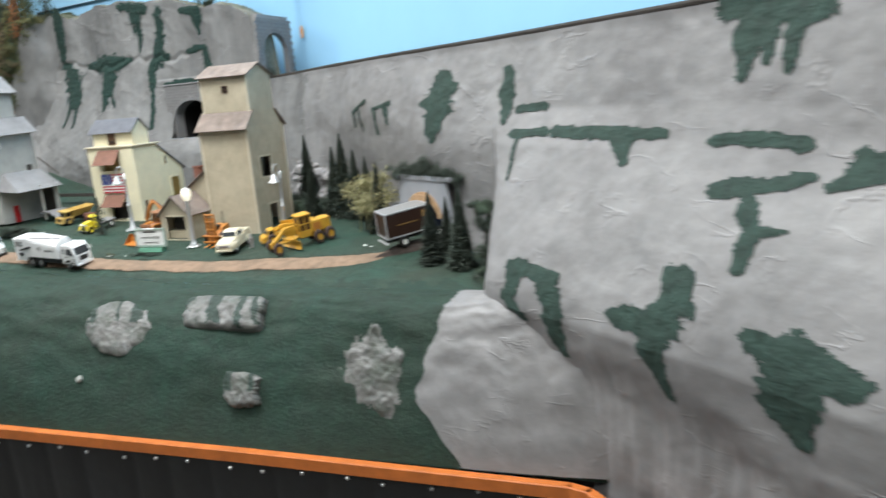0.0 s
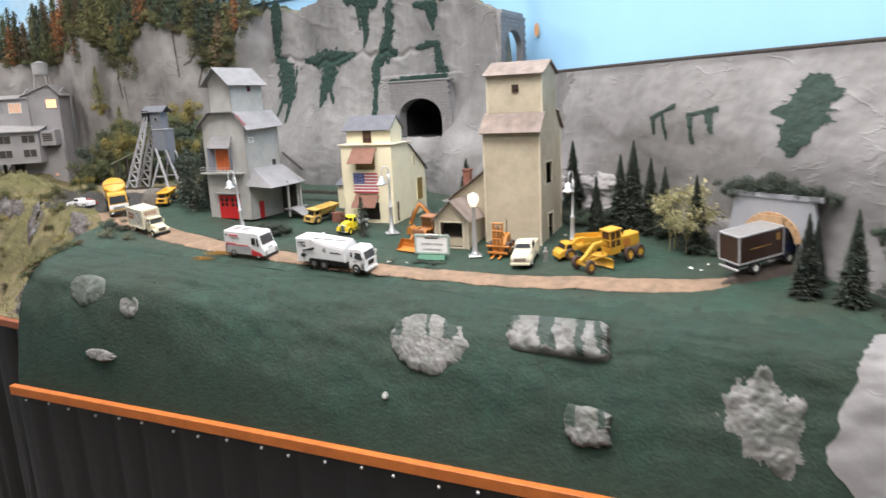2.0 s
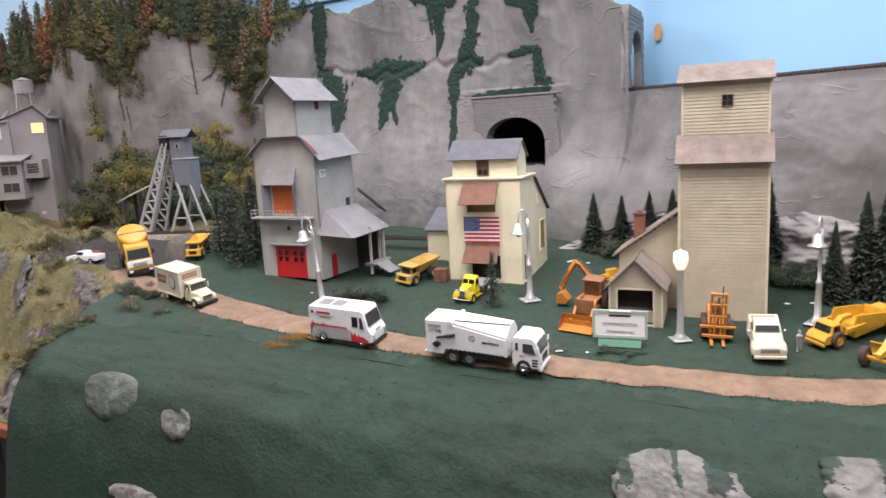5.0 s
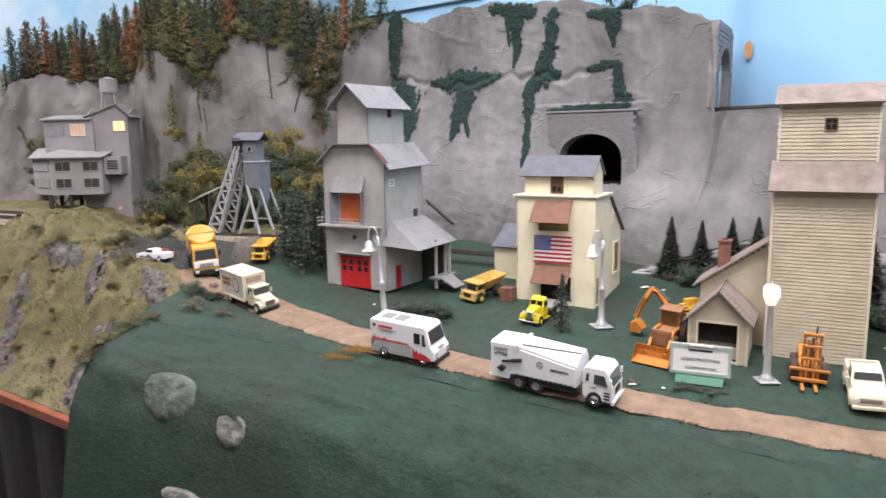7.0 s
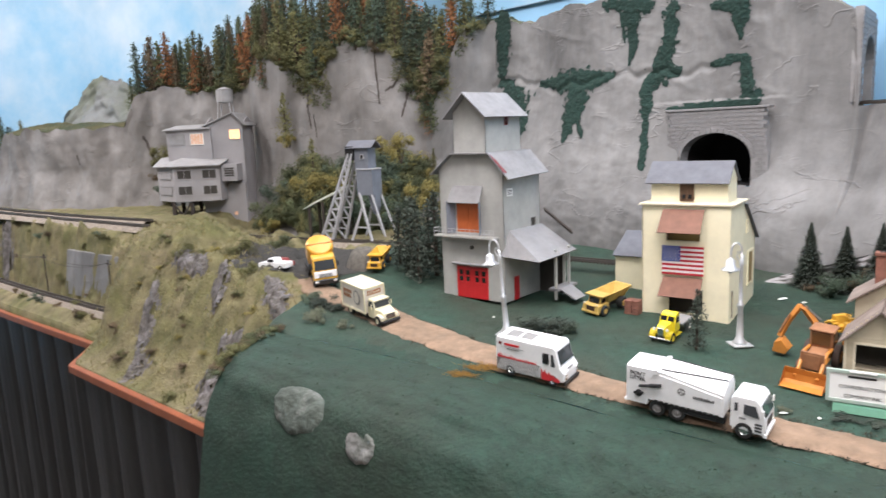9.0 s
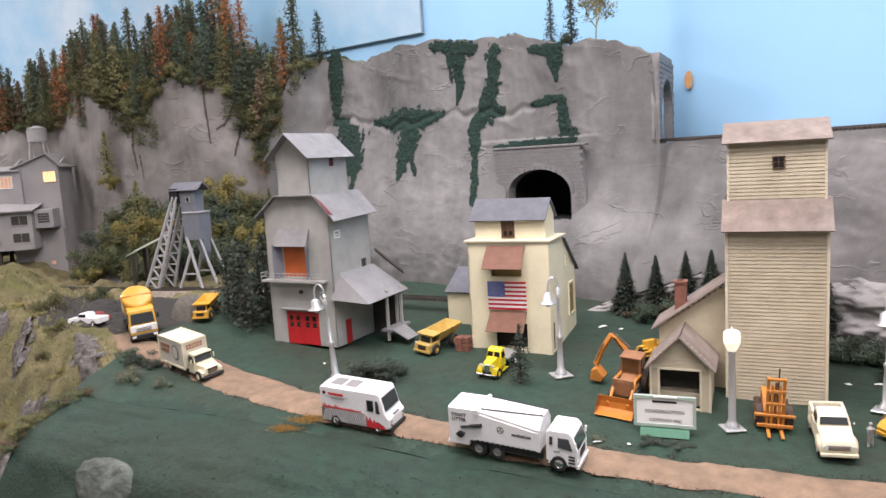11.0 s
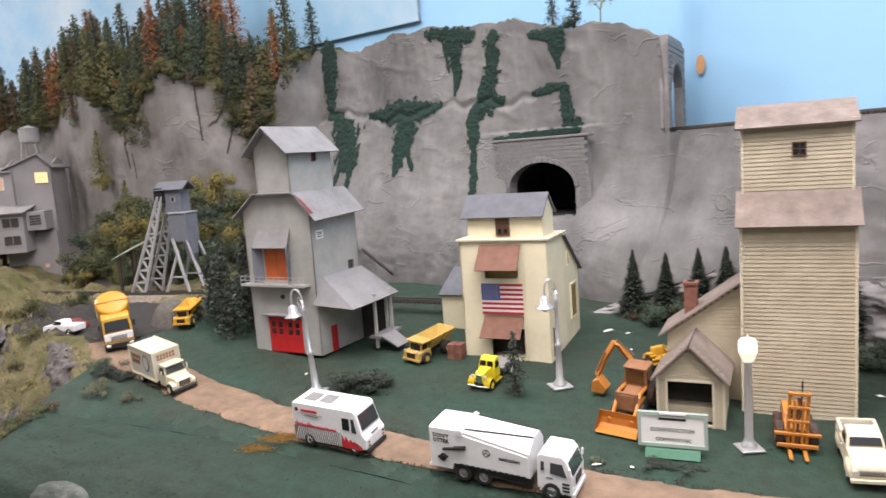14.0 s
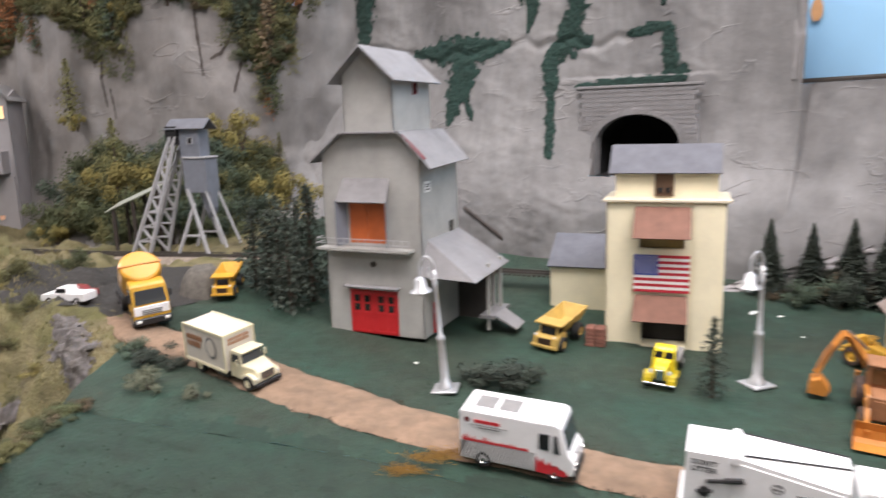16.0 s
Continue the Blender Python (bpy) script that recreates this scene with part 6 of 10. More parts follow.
def garbage_truck():
    th = vehicle("garbage_truck", "white toy refuse truck with three axles on the dirt road", -0.7445, 1.4425, -16.3, "truck", size=(0.93, 0.88, 0.92))
    hw = 0.0225
    # hopper body: flat roof at the back, then sides falling in long facets to the cab
    def half(s):
        return [(-0.080, s * hw, 0.012), (-0.054, s * hw, 0.012), (-0.052, s * hw, 0.020), (0.036, s * hw, 0.020), (0.036, s * hw, 0.0475), (-0.040, s * hw, 0.0600), (-0.080, s * hw, 0.0590)]
    bm = bmesh.new()
    n_, f_ = [[bm.verts.new(q) for q in half(s)] for s in (-1, 1)]
    rn, rf = [(bm.verts.new((-0.040, s * hw * 0.80, 0.0612)), bm.verts.new((0.037, s * hw * 0.42, 0.0610)), bm.verts.new((-0.080, s * hw * 0.80, 0.0604))) for s in (-1, 1)]
    for q, r in ((n_, rn), (f_, rf)):
        bm.faces.new(q)
        bm.faces.new((q[4], q[5], r[0], r[1]))
        bm.faces.new((q[5], q[6], r[2], r[0]))
    for a, b in ((0, 1), (1, 2), (2, 3), (3, 4), (6, 0)):
        bm.faces.new((n_[a], n_[b], f_[b], f_[a]))
    bm.faces.new((rn[0], rn[1], rf[1], rf[0]))
    bm.faces.new((rn[2], rn[0], rf[0], rf[2]))
    bm.faces.new((n_[4], rn[1], rf[1], f_[4]))
    bm.faces.new((n_[6], rn[2], rf[2], f_[6]))
    bmesh.ops.recalc_face_normals(bm, faces=bm.faces[:])
    part("hopper_body", bm, M["v_white"], th)
    bm = bmesh.new()
    hull(bm, ((-0.046, 0.0215), (0.034, 0.0215), (0.034, 0.0445), (-0.040, 0.0560)), -hw - 0.0010, hw + 0.0010, None, 0.0006)
    part("side_panel", bm, M["v_white"], th)
    for s in (-1, 1):
        bm = bmesh.new()
        cyl(bm, (-0.038, s * hw * 0.80, 0.0616), (0.037, s * hw * 0.42, 0.0614), 0.0008, n=6)
        part("edge_seal", bm, M["v_black"], th)
        bm = bmesh.new()
        for q in range(12):
            x = -0.044 + q * 0.0065
            box(bm, x, x + 0.0035, min(s * hw, s * (hw + 0.0014)), max(s * hw, s * (hw + 0.0014)), 0.0190, 0.0212)
        tagged(part("lower_edge_teeth", bm, M["v_black"], th), kind="stuff")
        bm = bmesh.new()
        cyl(bm, (-0.0425, s * (hw - 0.003), 0.0585), (-0.0425, s * (hw + 0.002), 0.0585), 0.0034, n=14)
        part("hinge_cover", bm, M["v_white"], th)
        bm = bmesh.new()
        cyl(bm, (-0.063, s * (hw + 0.002), 0.036), (-0.038, s * (hw + 0.003), 0.0425), 0.0017, n=8)
        cyl(bm, (-0.050, s * (hw + 0.002), 0.0393), (-0.036, s * (hw + 0.003), 0.043), 0.0024, n=8)
        part("hydraulic_ram", bm, M["v_black"], th, "black hydraulic ram")
        bm = bmesh.new()
        cyl(bm, (-0.064, s * (hw - 0.001), 0.026), (-0.064, s * (hw + 0.003), 0.026), 0.0042, n=14)
        cyl(bm, (-0.070, s * (hw + 0.001), 0.025), (-0.058, s * (hw + 0.003), 0.0285), 0.0015, n=8)
        part("lift_pivot", bm, M["v_black"], th)
        bm = bmesh.new()
        y = s * (hw + 0.0014)
        for r0, r1, mat in ((0.0046, 0.0, M["v_grey"]),):
            vs = [bm.verts.new((-0.012 + r0 * math.cos(k * math.pi / 10), y, 0.0405 + r0 * math.sin(k * math.pi / 10))) for k in range(20)]
            bm.faces.new(vs)
        badge = part("round_badge", bm, M["v_grey"], th)
        bm = bmesh.new()
        for k in range(3):
            a = k * 2 * math.pi / 3 + 0.3
            vs = [bm.verts.new((-0.012 + r * math.cos(a + o), y + s * 0.0002, 0.0405 + r * math.sin(a + o))) for r, o in ((0.0012, -0.5), (0.0034, -0.4), (0.0036, 0.5), (0.0014, 0.7))]
            bm.faces.new(vs)
        part("badge_mark", bm, M["v_white"], badge)
        bm = bmesh.new()
        box(bm, -0.046, 0.036, s * hw * 0.7 - 0.003, s * hw * 0.7 + 0.003, 0.010, 0.020)
        part("chassis_rail", bm, M["v_black"], th)
        bm = bmesh.new()
        for z in (0.0125, 0.0158):
            cyl(bm, (-0.012, s * (hw - 0.001), z), (0.028, s * (hw - 0.001), z), 0.0009, n=6)
        part("side_guard", bm, M["v_black"], th)
    lettering(th, "DON'T\nLITTER", 0.0062, SIDE(-0.0660, -hw - 0.0004, 0.0480), M["v_black"], bold=0.0001)
    lettering(th, "sanitation", 0.0062, SIDE(0.0140, -hw - 0.0014, 0.0375), M["v_black"], bold=0.00012)
    block("tail_bar", th, M["v_white"], (-0.0835, -0.079, -0.0215, 0.0215, 0.010, 0.014))
    # cab
    bm = bmesh.new()
    hull(bm, ((0.043, 0.012), (0.078, 0.0085), (0.0805, 0.012), (0.0805, 0.028), (0.0745, 0.046), (0.070, 0.0505), (0.046, 0.0505), (0.043, 0.047)), -0.0215, 0.0215, lambda x, z: 0.95 if z > 0.045 else 1.0, 0.0014)
    part("cab", bm, M["v_white"], th)
    pane(th, ((0.0798, -0.018, 0.0295), (0.0798, 0.018, 0.0295), (0.0752, 0.017, 0.0440), (0.0752, -0.017, 0.0440)), name="windscreen")
    block("grille", th, M["v_black"], (0.0800, 0.0812, -0.010, 0.010, 0.0165, 0.026))
    for s in (-1, 1):
        y = s * 0.0217
        pane(th, ((0.0575, y, 0.031), (0.0745, y, 0.029), (0.0700, s * 0.0207, 0.0425), (0.0575, s * 0.0207, 0.0425)))
        pane(th, ((0.0475, y, 0.033), (0.0510, y, 0.033), (0.0510, s * 0.0207, 0.0425), (0.0475, s * 0.0207, 0.0425)))
        for z in (0.0135, 0.0175, 0.0215):
            block("step", th, M["v_black"], (0.0700, 0.0775, min(y, y + s * 0.0006), max(y, y + s * 0.0006), z - 0.0009, z + 0.0009), 0.0)
        block("door_number_bar", th, M["v_grey"], (0.0530, 0.0600, min(y, y + s * 0.0004), max(y, y + s * 0.0004), 0.0245, 0.0262), 0.0)
        bm = bmesh.new()
        box(bm, 0.0775, 0.0795, s * 0.0235 - 0.0015, s * 0.0235 + 0.0015, 0.0335, 0.041, None, 0.0005)
        part("mirror", bm, M["v_white"], th)
        bm = bmesh.new()
        for i in range(9):
            a0, a1 = math.pi * i / 9, math.pi * (i + 1) / 9
            vs = [bm.verts.new((0.0585 + r * math.cos(a), s * (0.0212 + 0.0006), 0.0090 + r * math.sin(a))) for r, a in ((0.0112, a0), (0.0128, a0), (0.0128, a1), (0.0112, a1))]
            bm.faces.new(vs)
        part("wheel_arch", bm, M["v_white"], th)
        block("headlight", th, M["lamp_clear"], (0.0798, 0.0812, s * 0.0165 - 0.003, s * 0.0165 + 0.003, 0.0125, 0.0165))
    block("bumper", th, M["v_white"], (0.0785, 0.0825, -0.0215, 0.0215, 0.0065, 0.0115))
    for x in (-0.0415, -0.0175, 0.0585):
        for s in (-1, 1):
            wheel(th, x, s * 0.0185, 0.0098, 0.0072, M["tyre"], M["v_grey"] if x < 0 else M["v_chrome"], 0.62)
    return th


def box_truck():
    th = vehicle("delivery_truck", "cream delivery truck with off-white box and brown print", -1.2570, 1.6465, -30, "truck")
    hw = 0.0195
    bm = bmesh.new()
    box(bm, -0.056, 0.014, -hw, hw, 0.0125, 0.0545, None, 0.0012)
    cargo = part("cargo_box", bm, M["v_box"], th, "off-white cargo box with edge rails")
    bm = bmesh.new()
    for s in (-1, 1):
        box(bm, -0.0565, 0.0145, s * hw - 0.0009, s * hw + 0.0009, 0.0525, 0.0552)
        box(bm, -0.0565, 0.0145, s * hw - 0.0009, s * hw + 0.0009, 0.0118, 0.0145)
        for x in (-0.056, 0.014):
            box(bm, x - 0.001, x + 0.001, s * hw - 0.001, s * hw + 0.001, 0.0125, 0.0545)
    box(bm, 0.0132, 0.0148, -hw, hw, 0.0525, 0.0552)
    part("edge_rail", bm, M["v_cream"], cargo)
    for s in (-1, 1):
        y = s * (hw + 0.0004)
        for z, x0, x1 in ((0.0415, -0.050, -0.022), (0.0335, -0.050, -0.026)):
            bm = bmesh.new()
            n = 6
            for i in range(n):
                a = x0 + (x1 - x0) * i / n
                box(bm, a, a + (x1 - x0) / n * 0.72, min(y, y + s * 0.0002), max(y, y + s * 0.0002), z - 0.0030, z + 0.0030)
            tagged(part("name_bar", bm, M["brown_print"], cargo, "faded brown print bars"), kind="stuff")
        bm = bmesh.new()
        vs = [bm.verts.new((-0.0085 + 0.0095 * math.cos(k * math.pi / 12), y + s * 0.0002, 0.0355 + 0.0125 * math.sin(k * math.pi / 12))) for k in range(24)]
        bm.faces.new(vs)
        badge = part("oval_badge", bm, M["grey_print"], cargo)
        bm = bmesh.new()
        vs = [bm.verts.new((-0.0085 + 0.0072 * math.cos(k * math.pi / 12), y + s * 0.0004, 0.0355 + 0.0100 * math.sin(k * math.pi / 12))) for k in range(24)]
        bm.faces.new(vs)
        part("badge_middle", bm, M["v_box"], badge)
    bm = bmesh.new()
    for z in (0.0478, 0.0435):
        for i in range(6):
            box(bm, 0.0140, 0.0146, -0.0135 + i * 0.0046, -0.0103 + i * 0.0046, z - 0.0017, z + 0.0017)
    tagged(part("name_bar", bm, M["brown_print"], cargo, "faded brown print bars"), kind="stuff")
    # cab and bonnet
    bm = bmesh.new()
    hull(bm, ((0.016, 0.008), (0.036, 0.008), (0.036, 0.024), (0.0325, 0.036), (0.029, 0.0385), (0.018, 0.0385), (0.016, 0.036)), -0.0155, 0.0155, lambda x, z: 0.92 if z > 0.034 else 1.0, 0.0012)
    part("cab", bm, M["v_cream"], th)
    bm = bmesh.new()
    hull(bm, ((0.034, 0.009), (0.0565, 0.009), (0.0575, 0.012), (0.0565, 0.0205), (0.052, 0.0235), (0.034, 0.0255)), -0.0150, 0.0150, lambda x, z: 0.72 if z > 0.015 and x > 0.04 else 1.0, 0.0014)
    part("bonnet", bm, M["v_cream"], th)
    for s in (-1, 1):
        bm = bmesh.new()
        hull(bm, ((0.036, 0.0085), (0.056, 0.0085), (0.0555, 0.0150), (0.051, 0.0175), (0.043, 0.0178), (0.036, 0.0140)), min(s * 0.0105, s * 0.0172), max(s * 0.0105, s * 0.0172), None, 0.001)
        part("fender", bm, M["v_cream"], th)
        pane(th, ((0.0205, s * 0.0158, 0.0265), (0.0330, s * 0.0158, 0.0265), (0.0305, s * 0.0147, 0.0350), (0.0205, s * 0.0147, 0.0350)))
        block("mirror", th, M["v_cream"], (0.0320, 0.0335, s * 0.0190 - 0.001, s * 0.0190 + 0.001, 0.0245, 0.033))
        block("headlight", th, M["lamp_clear"], (0.0555, 0.0572, s * 0.0132 - 0.0022, s * 0.0132 + 0.0022, 0.0125, 0.0158))
    pane(th, ((0.0356, -0.0138, 0.0262), (0.0356, 0.0138, 0.0262), (0.0333, 0.0126, 0.0350), (0.0333, -0.0126, 0.0350)), name="windscreen")
    block("sun_visor", th, M["v_cream"], (0.0295, 0.0365, -0.0145, 0.0145, 0.0372, 0.0388))
    bm = bmesh.new()
    box(bm, 0.0570, 0.0580, -0.0080, 0.0080, 0.0125, 0.0195)
    grille = part("grille", bm, M["v_black"], th)
    bm = bmesh.new()
    for z in (0.0140, 0.0158, 0.0178):
        box(bm, 0.0578, 0.0584, -0.0078, 0.0078, z - 0.0003, z + 0.0003)
    part("grille_bar", bm, M["v_chrome"], grille)
    block("bumper", th, M["v_black"], (0.0560, 0.0600, -0.0168, 0.0168, 0.0055, 0.0095))
    block("chassis", th, M["v_black"], (-0.050, 0.050, -0.009, 0.009, 0.0065, 0.0125))
    block("fuel_tank", th, M["v_black"], (-0.006, 0.012, -0.0165, -0.009, 0.0045, 0.0115))
    for x in (-0.034, 0.046):
        for s in (-1, 1):
            wheel(th, x, s * 0.0158, 0.0082, 0.0062, M["tyre"], M["v_cream"], 0.6)
    return th


def white_pickup():
    th = vehicle("pickup_truck", "cream-white 1950s pickup truck parked beside the elevator", -0.4020, 1.486, -99, "truck")
    C = paint("aged_cream_enamel", (0.74, 0.68, 0.51), 0.35, 0.08, 0.3)
    narrow = lambda x, z: (1.0 - 0.20 * smooth(0.016, 0.027, z) if x > 0.006 else 1.0)
    bm = bmesh.new()
    hull(bm, ((-0.040, 0.009), (0.036, 0.008), (0.0395, 0.011), (0.0398, 0.0185), (0.0375, 0.0235), (0.031, 0.0262), (0.012, 0.0278), (-0.012, 0.0270), (-0.040, 0.0255)), -0.0182, 0.0182, narrow, 0.0022)
    part("body", bm, C, th)
    bm = bmesh.new()
    hull(bm, ((-0.014, 0.0255), (0.013, 0.0268), (0.0070, 0.0370), (0.0020, 0.0398), (-0.0105, 0.0398), (-0.014, 0.0370)), -0.0168, 0.0168, lambda x, z: 1.0 - 0.16 * smooth(0.027, 0.0398, z), 0.0022)
    part("cab", bm, C, th)
    pane(th, ((0.0120, -0.0138, 0.0290), (0.0120, 0.0138, 0.0290), (0.0078, 0.0128, 0.0360), (0.0078, -0.0128, 0.0360)), name="windscreen")
    bm = bmesh.new()
    box(bm, -0.0385, -0.0155, -0.0140, 0.0140, 0.0252, 0.0262)
    part("bed_floor", bm, M["v_grey"], th)
    for s in (-1, 1):
        bm = bmesh.new()
        box(bm, -0.0400, -0.0150, s * 0.0158 - 0.0016, s * 0.0158 + 0.0016, 0.0240, 0.0310, None, 0.0007)
        part("bed_side", bm, C, th)
        # swelling wings over the wheels
        for x, w in ((0.0245, 0.0140), (-0.0265, 0.0125)):
            bm = bmesh.new()
            bmesh.ops.create_uvsphere(bm, u_segments=18, v_segments=10, radius=1.0, matrix=Matrix.Translation((x, s * 0.0160, 0.0135)) @ Matrix.Diagonal((w, 0.0042, 0.0085, 1)))
            part("wing", bm, C, th, smooth=True)
        pane(th, ((-0.0090, s * 0.0166, 0.0290), (0.0085, s * 0.0166, 0.0290), (0.0040, s * 0.0150, 0.0362), (-0.0090, s * 0.0150, 0.0362)))
        bm = bmesh.new()
        cyl(bm, (0.0385, s * 0.0128, 0.0168), (0.0408, s * 0.0128, 0.0168), 0.0027, n=14)
        part("headlight", bm, M["lamp_clear"], th)
        block("mirror", th, M["v_chrome"], (0.0090, 0.0105, s * 0.0195 - 0.0013, s * 0.0195 + 0.0013, 0.0285, 0.0310))
    block("tailgate", th, C, (-0.0412, -0.0390, -0.0158, 0.0158, 0.0120, 0.0305))
    block("grille", th, M["v_grey"], (0.0394, 0.0403, -0.0125, 0.0125, 0.0140, 0.0195))
    for z in (0.0152, 0.0176):
        block("grille_bar", th, M["v_chrome"], (0.0400, 0.0409, -0.0100, 0.0100, z - 0.0005, z + 0.0005), 0.0)
    block("bumper", th, C, (0.0390, 0.0422, -0.0178, 0.0178, 0.0070, 0.0110))
    for x in (-0.0265, 0.0245):
        for s in (-1, 1):
            wheel(th, x, s * 0.0160, 0.0078, 0.0056, M["tyre"], M["v_white"], 0.55)
    return th


def motor_grader():
    th = vehicle("motor_grader", "yellow motor grader with angled blade on the turf", -0.2565, 1.4535, -141, "grader", size=(0.97, 1.12, 1.3))
    Y, B = M["v_yellow"], M["v_black"]
    bm = bmesh.new()
    box(bm, -0.062, -0.020, -0.0105, 0.0105, 0.016, 0.034, None, 0.0014)
    part("engine_hood", bm, Y, th)
    block("grille", th, B, (-0.0630, -0.0616, -0.008, 0.008, 0.0185, 0.031))
    bm = bmesh.new()
    box(bm, -0.020, 0.004, -0.0095, 0.0095, 0.012, 0.022, None, 0.001)
    part("cab_floor", bm, Y, th)
    bm = bmesh.new()
    for x in (-0.0195, -0.008, 0.0035):
        for s in (-1, 1):
            box(bm, x - 0.001, x + 0.001, s * 0.0090 - 0.001, s * 0.0090 + 0.001, 0.020, 0.0445)
    for z in (0.022, 0.0325):
        for s in (-1, 1):
            box(bm, -0.0195, 0.0035, s * 0.0090 - 0.0007, s * 0.0090 + 0.0007, z - 0.0008, z + 0.0008)
        box(bm, 0.0028, 0.0042, -0.009, 0.009, z - 0.0008, z + 0.0008)
    part("cab_frame", bm, Y, th)
    bm = bmesh.new()
    box(bm, -0.0222, 0.0068, -0.0118, 0.0118, 0.0440, 0.0466, None, 0.0008)
    part("cab_roof", bm, Y, th)
    block("seat", th, B, (-0.014, -0.006, -0.004, 0.004, 0.022, 0.033))
    for s in (-1, 1):
        for x0, x1 in ((-0.0185, -0.009), (-0.007, 0.0025)):
            for z0, z1 in ((0.0228, 0.0318), (0.0334, 0.0436)):
                pane(th, ((x0, s * 0.0088, z0), (x1, s * 0.0088, z0), (x1, s * 0.0088, z1), (x0, s * 0.0088, z1)), M["cab_glass"])
    for z0, z1 in ((0.0228, 0.0318), (0.0334, 0.0436)):
        pane(th, ((0.0034, -0.008, z0), (0.0034, 0.008, z0), (0.0034, 0.008, z1), (0.0034, -0.008, z1)), M["cab_glass"], name="windscreen")
    for s in (-1, 1):
        block("engine_vent", th, M["v_orange"], (-0.040, -0.024, min(s * 0.0100, s * 0.0109), max(s * 0.0100, s * 0.0109), 0.0200, 0.0300), 0.0)
    bm = bmesh.new()
    cyl(bm, (-0.034, 0, 0.033), (-0.034, 0, 0.041), 0.0013, n=8)
    part("exhaust", bm, B, th)
    # bowed front frame
    bm = bmesh.new()
    hull(bm, ((-0.002, 0.020), (0.012, 0.0285), (0.030, 0.0285), (0.052, 0.016), (0.064, 0.0125), (0.064, 0.0165), (0.053, 0.0205), (0.032, 0.0330), (0.010, 0.0330), (-0.002, 0.0255)), -0.003, 0.003, None, 0.0006)
    part("front_frame", bm, Y, th)
    bm = bmesh.new()
    box(bm, 0.055, 0.059, -0.0165, 0.0165, 0.0072, 0.0105, None, 0.0006)
    part("front_axle", bm, Y, th)
    mb = Matrix.Translation((0.020, 0, 0.0075)) @ Matrix.Rotation(radians(102), 4, "Z")
    bm = bmesh.new()
    for i in range(5):
        a0, a1 = radians(-55 + 22 * i), radians(-55 + 22 * (i + 1))
        vs = [bm.verts.new(mb @ Vector((x, r * math.cos(a) - 0.008, r * math.sin(a)))) for x, r, a in ((-0.026, 0.0085, a0), (0.026, 0.0085, a0), (0.026, 0.0085, a1), (-0.026, 0.0085, a1))]
        ws = [bm.verts.new(mb @ Vector((x, r * math.cos(a) - 0.008, r * math.sin(a)))) for x, r, a in ((-0.026, 0.0072, a0), (0.026, 0.0072, a0), (0.026, 0.0072, a1), (-0.026, 0.0072, a1))]
        bm.faces.new(vs)
        bm.faces.new(ws[::-1])
        for k in range(4):
            bm.faces.new((vs[k], ws[k], ws[(k + 1) % 4], vs[(k + 1) % 4]))
    part("blade", bm, Y, th, "curved yellow blade")
    bm = bmesh.new()
    lathe(bm, ((0.0120, 0.0135), (0.0125, 0.0142), (0.0125, 0.0160), (0.0118, 0.0165)), 18, (0.020, 0, 0))
    part("turn_circle", bm, Y, th)
    for s in (-1, 1):
        bm = bmesh.new()
        cyl(bm, (0.022, s * 0.0085, 0.0165), (0.018, s * 0.006, 0.0360), 0.0011, n=6)
        part("lift_ram", bm, Y, th)
        bm = bmesh.new()
        cyl(bm, (0.020, s * 0.008, 0.0145), (0.056, s * 0.001, 0.0120), 0.0014, n=6)
        part("drawbar", bm, Y, th)
    for x in (-0.054, -0.030):
        for s in (-1, 1):
            wheel(th, x, s * 0.0160, 0.0100, 0.0078, M["tyre_brown"], Y, 0.62)
    for s in (-1, 1):
        wheel(th, 0.057, s * 0.0160, 0.0092, 0.0068, M["tyre_brown"], Y, 0.62)
    return th


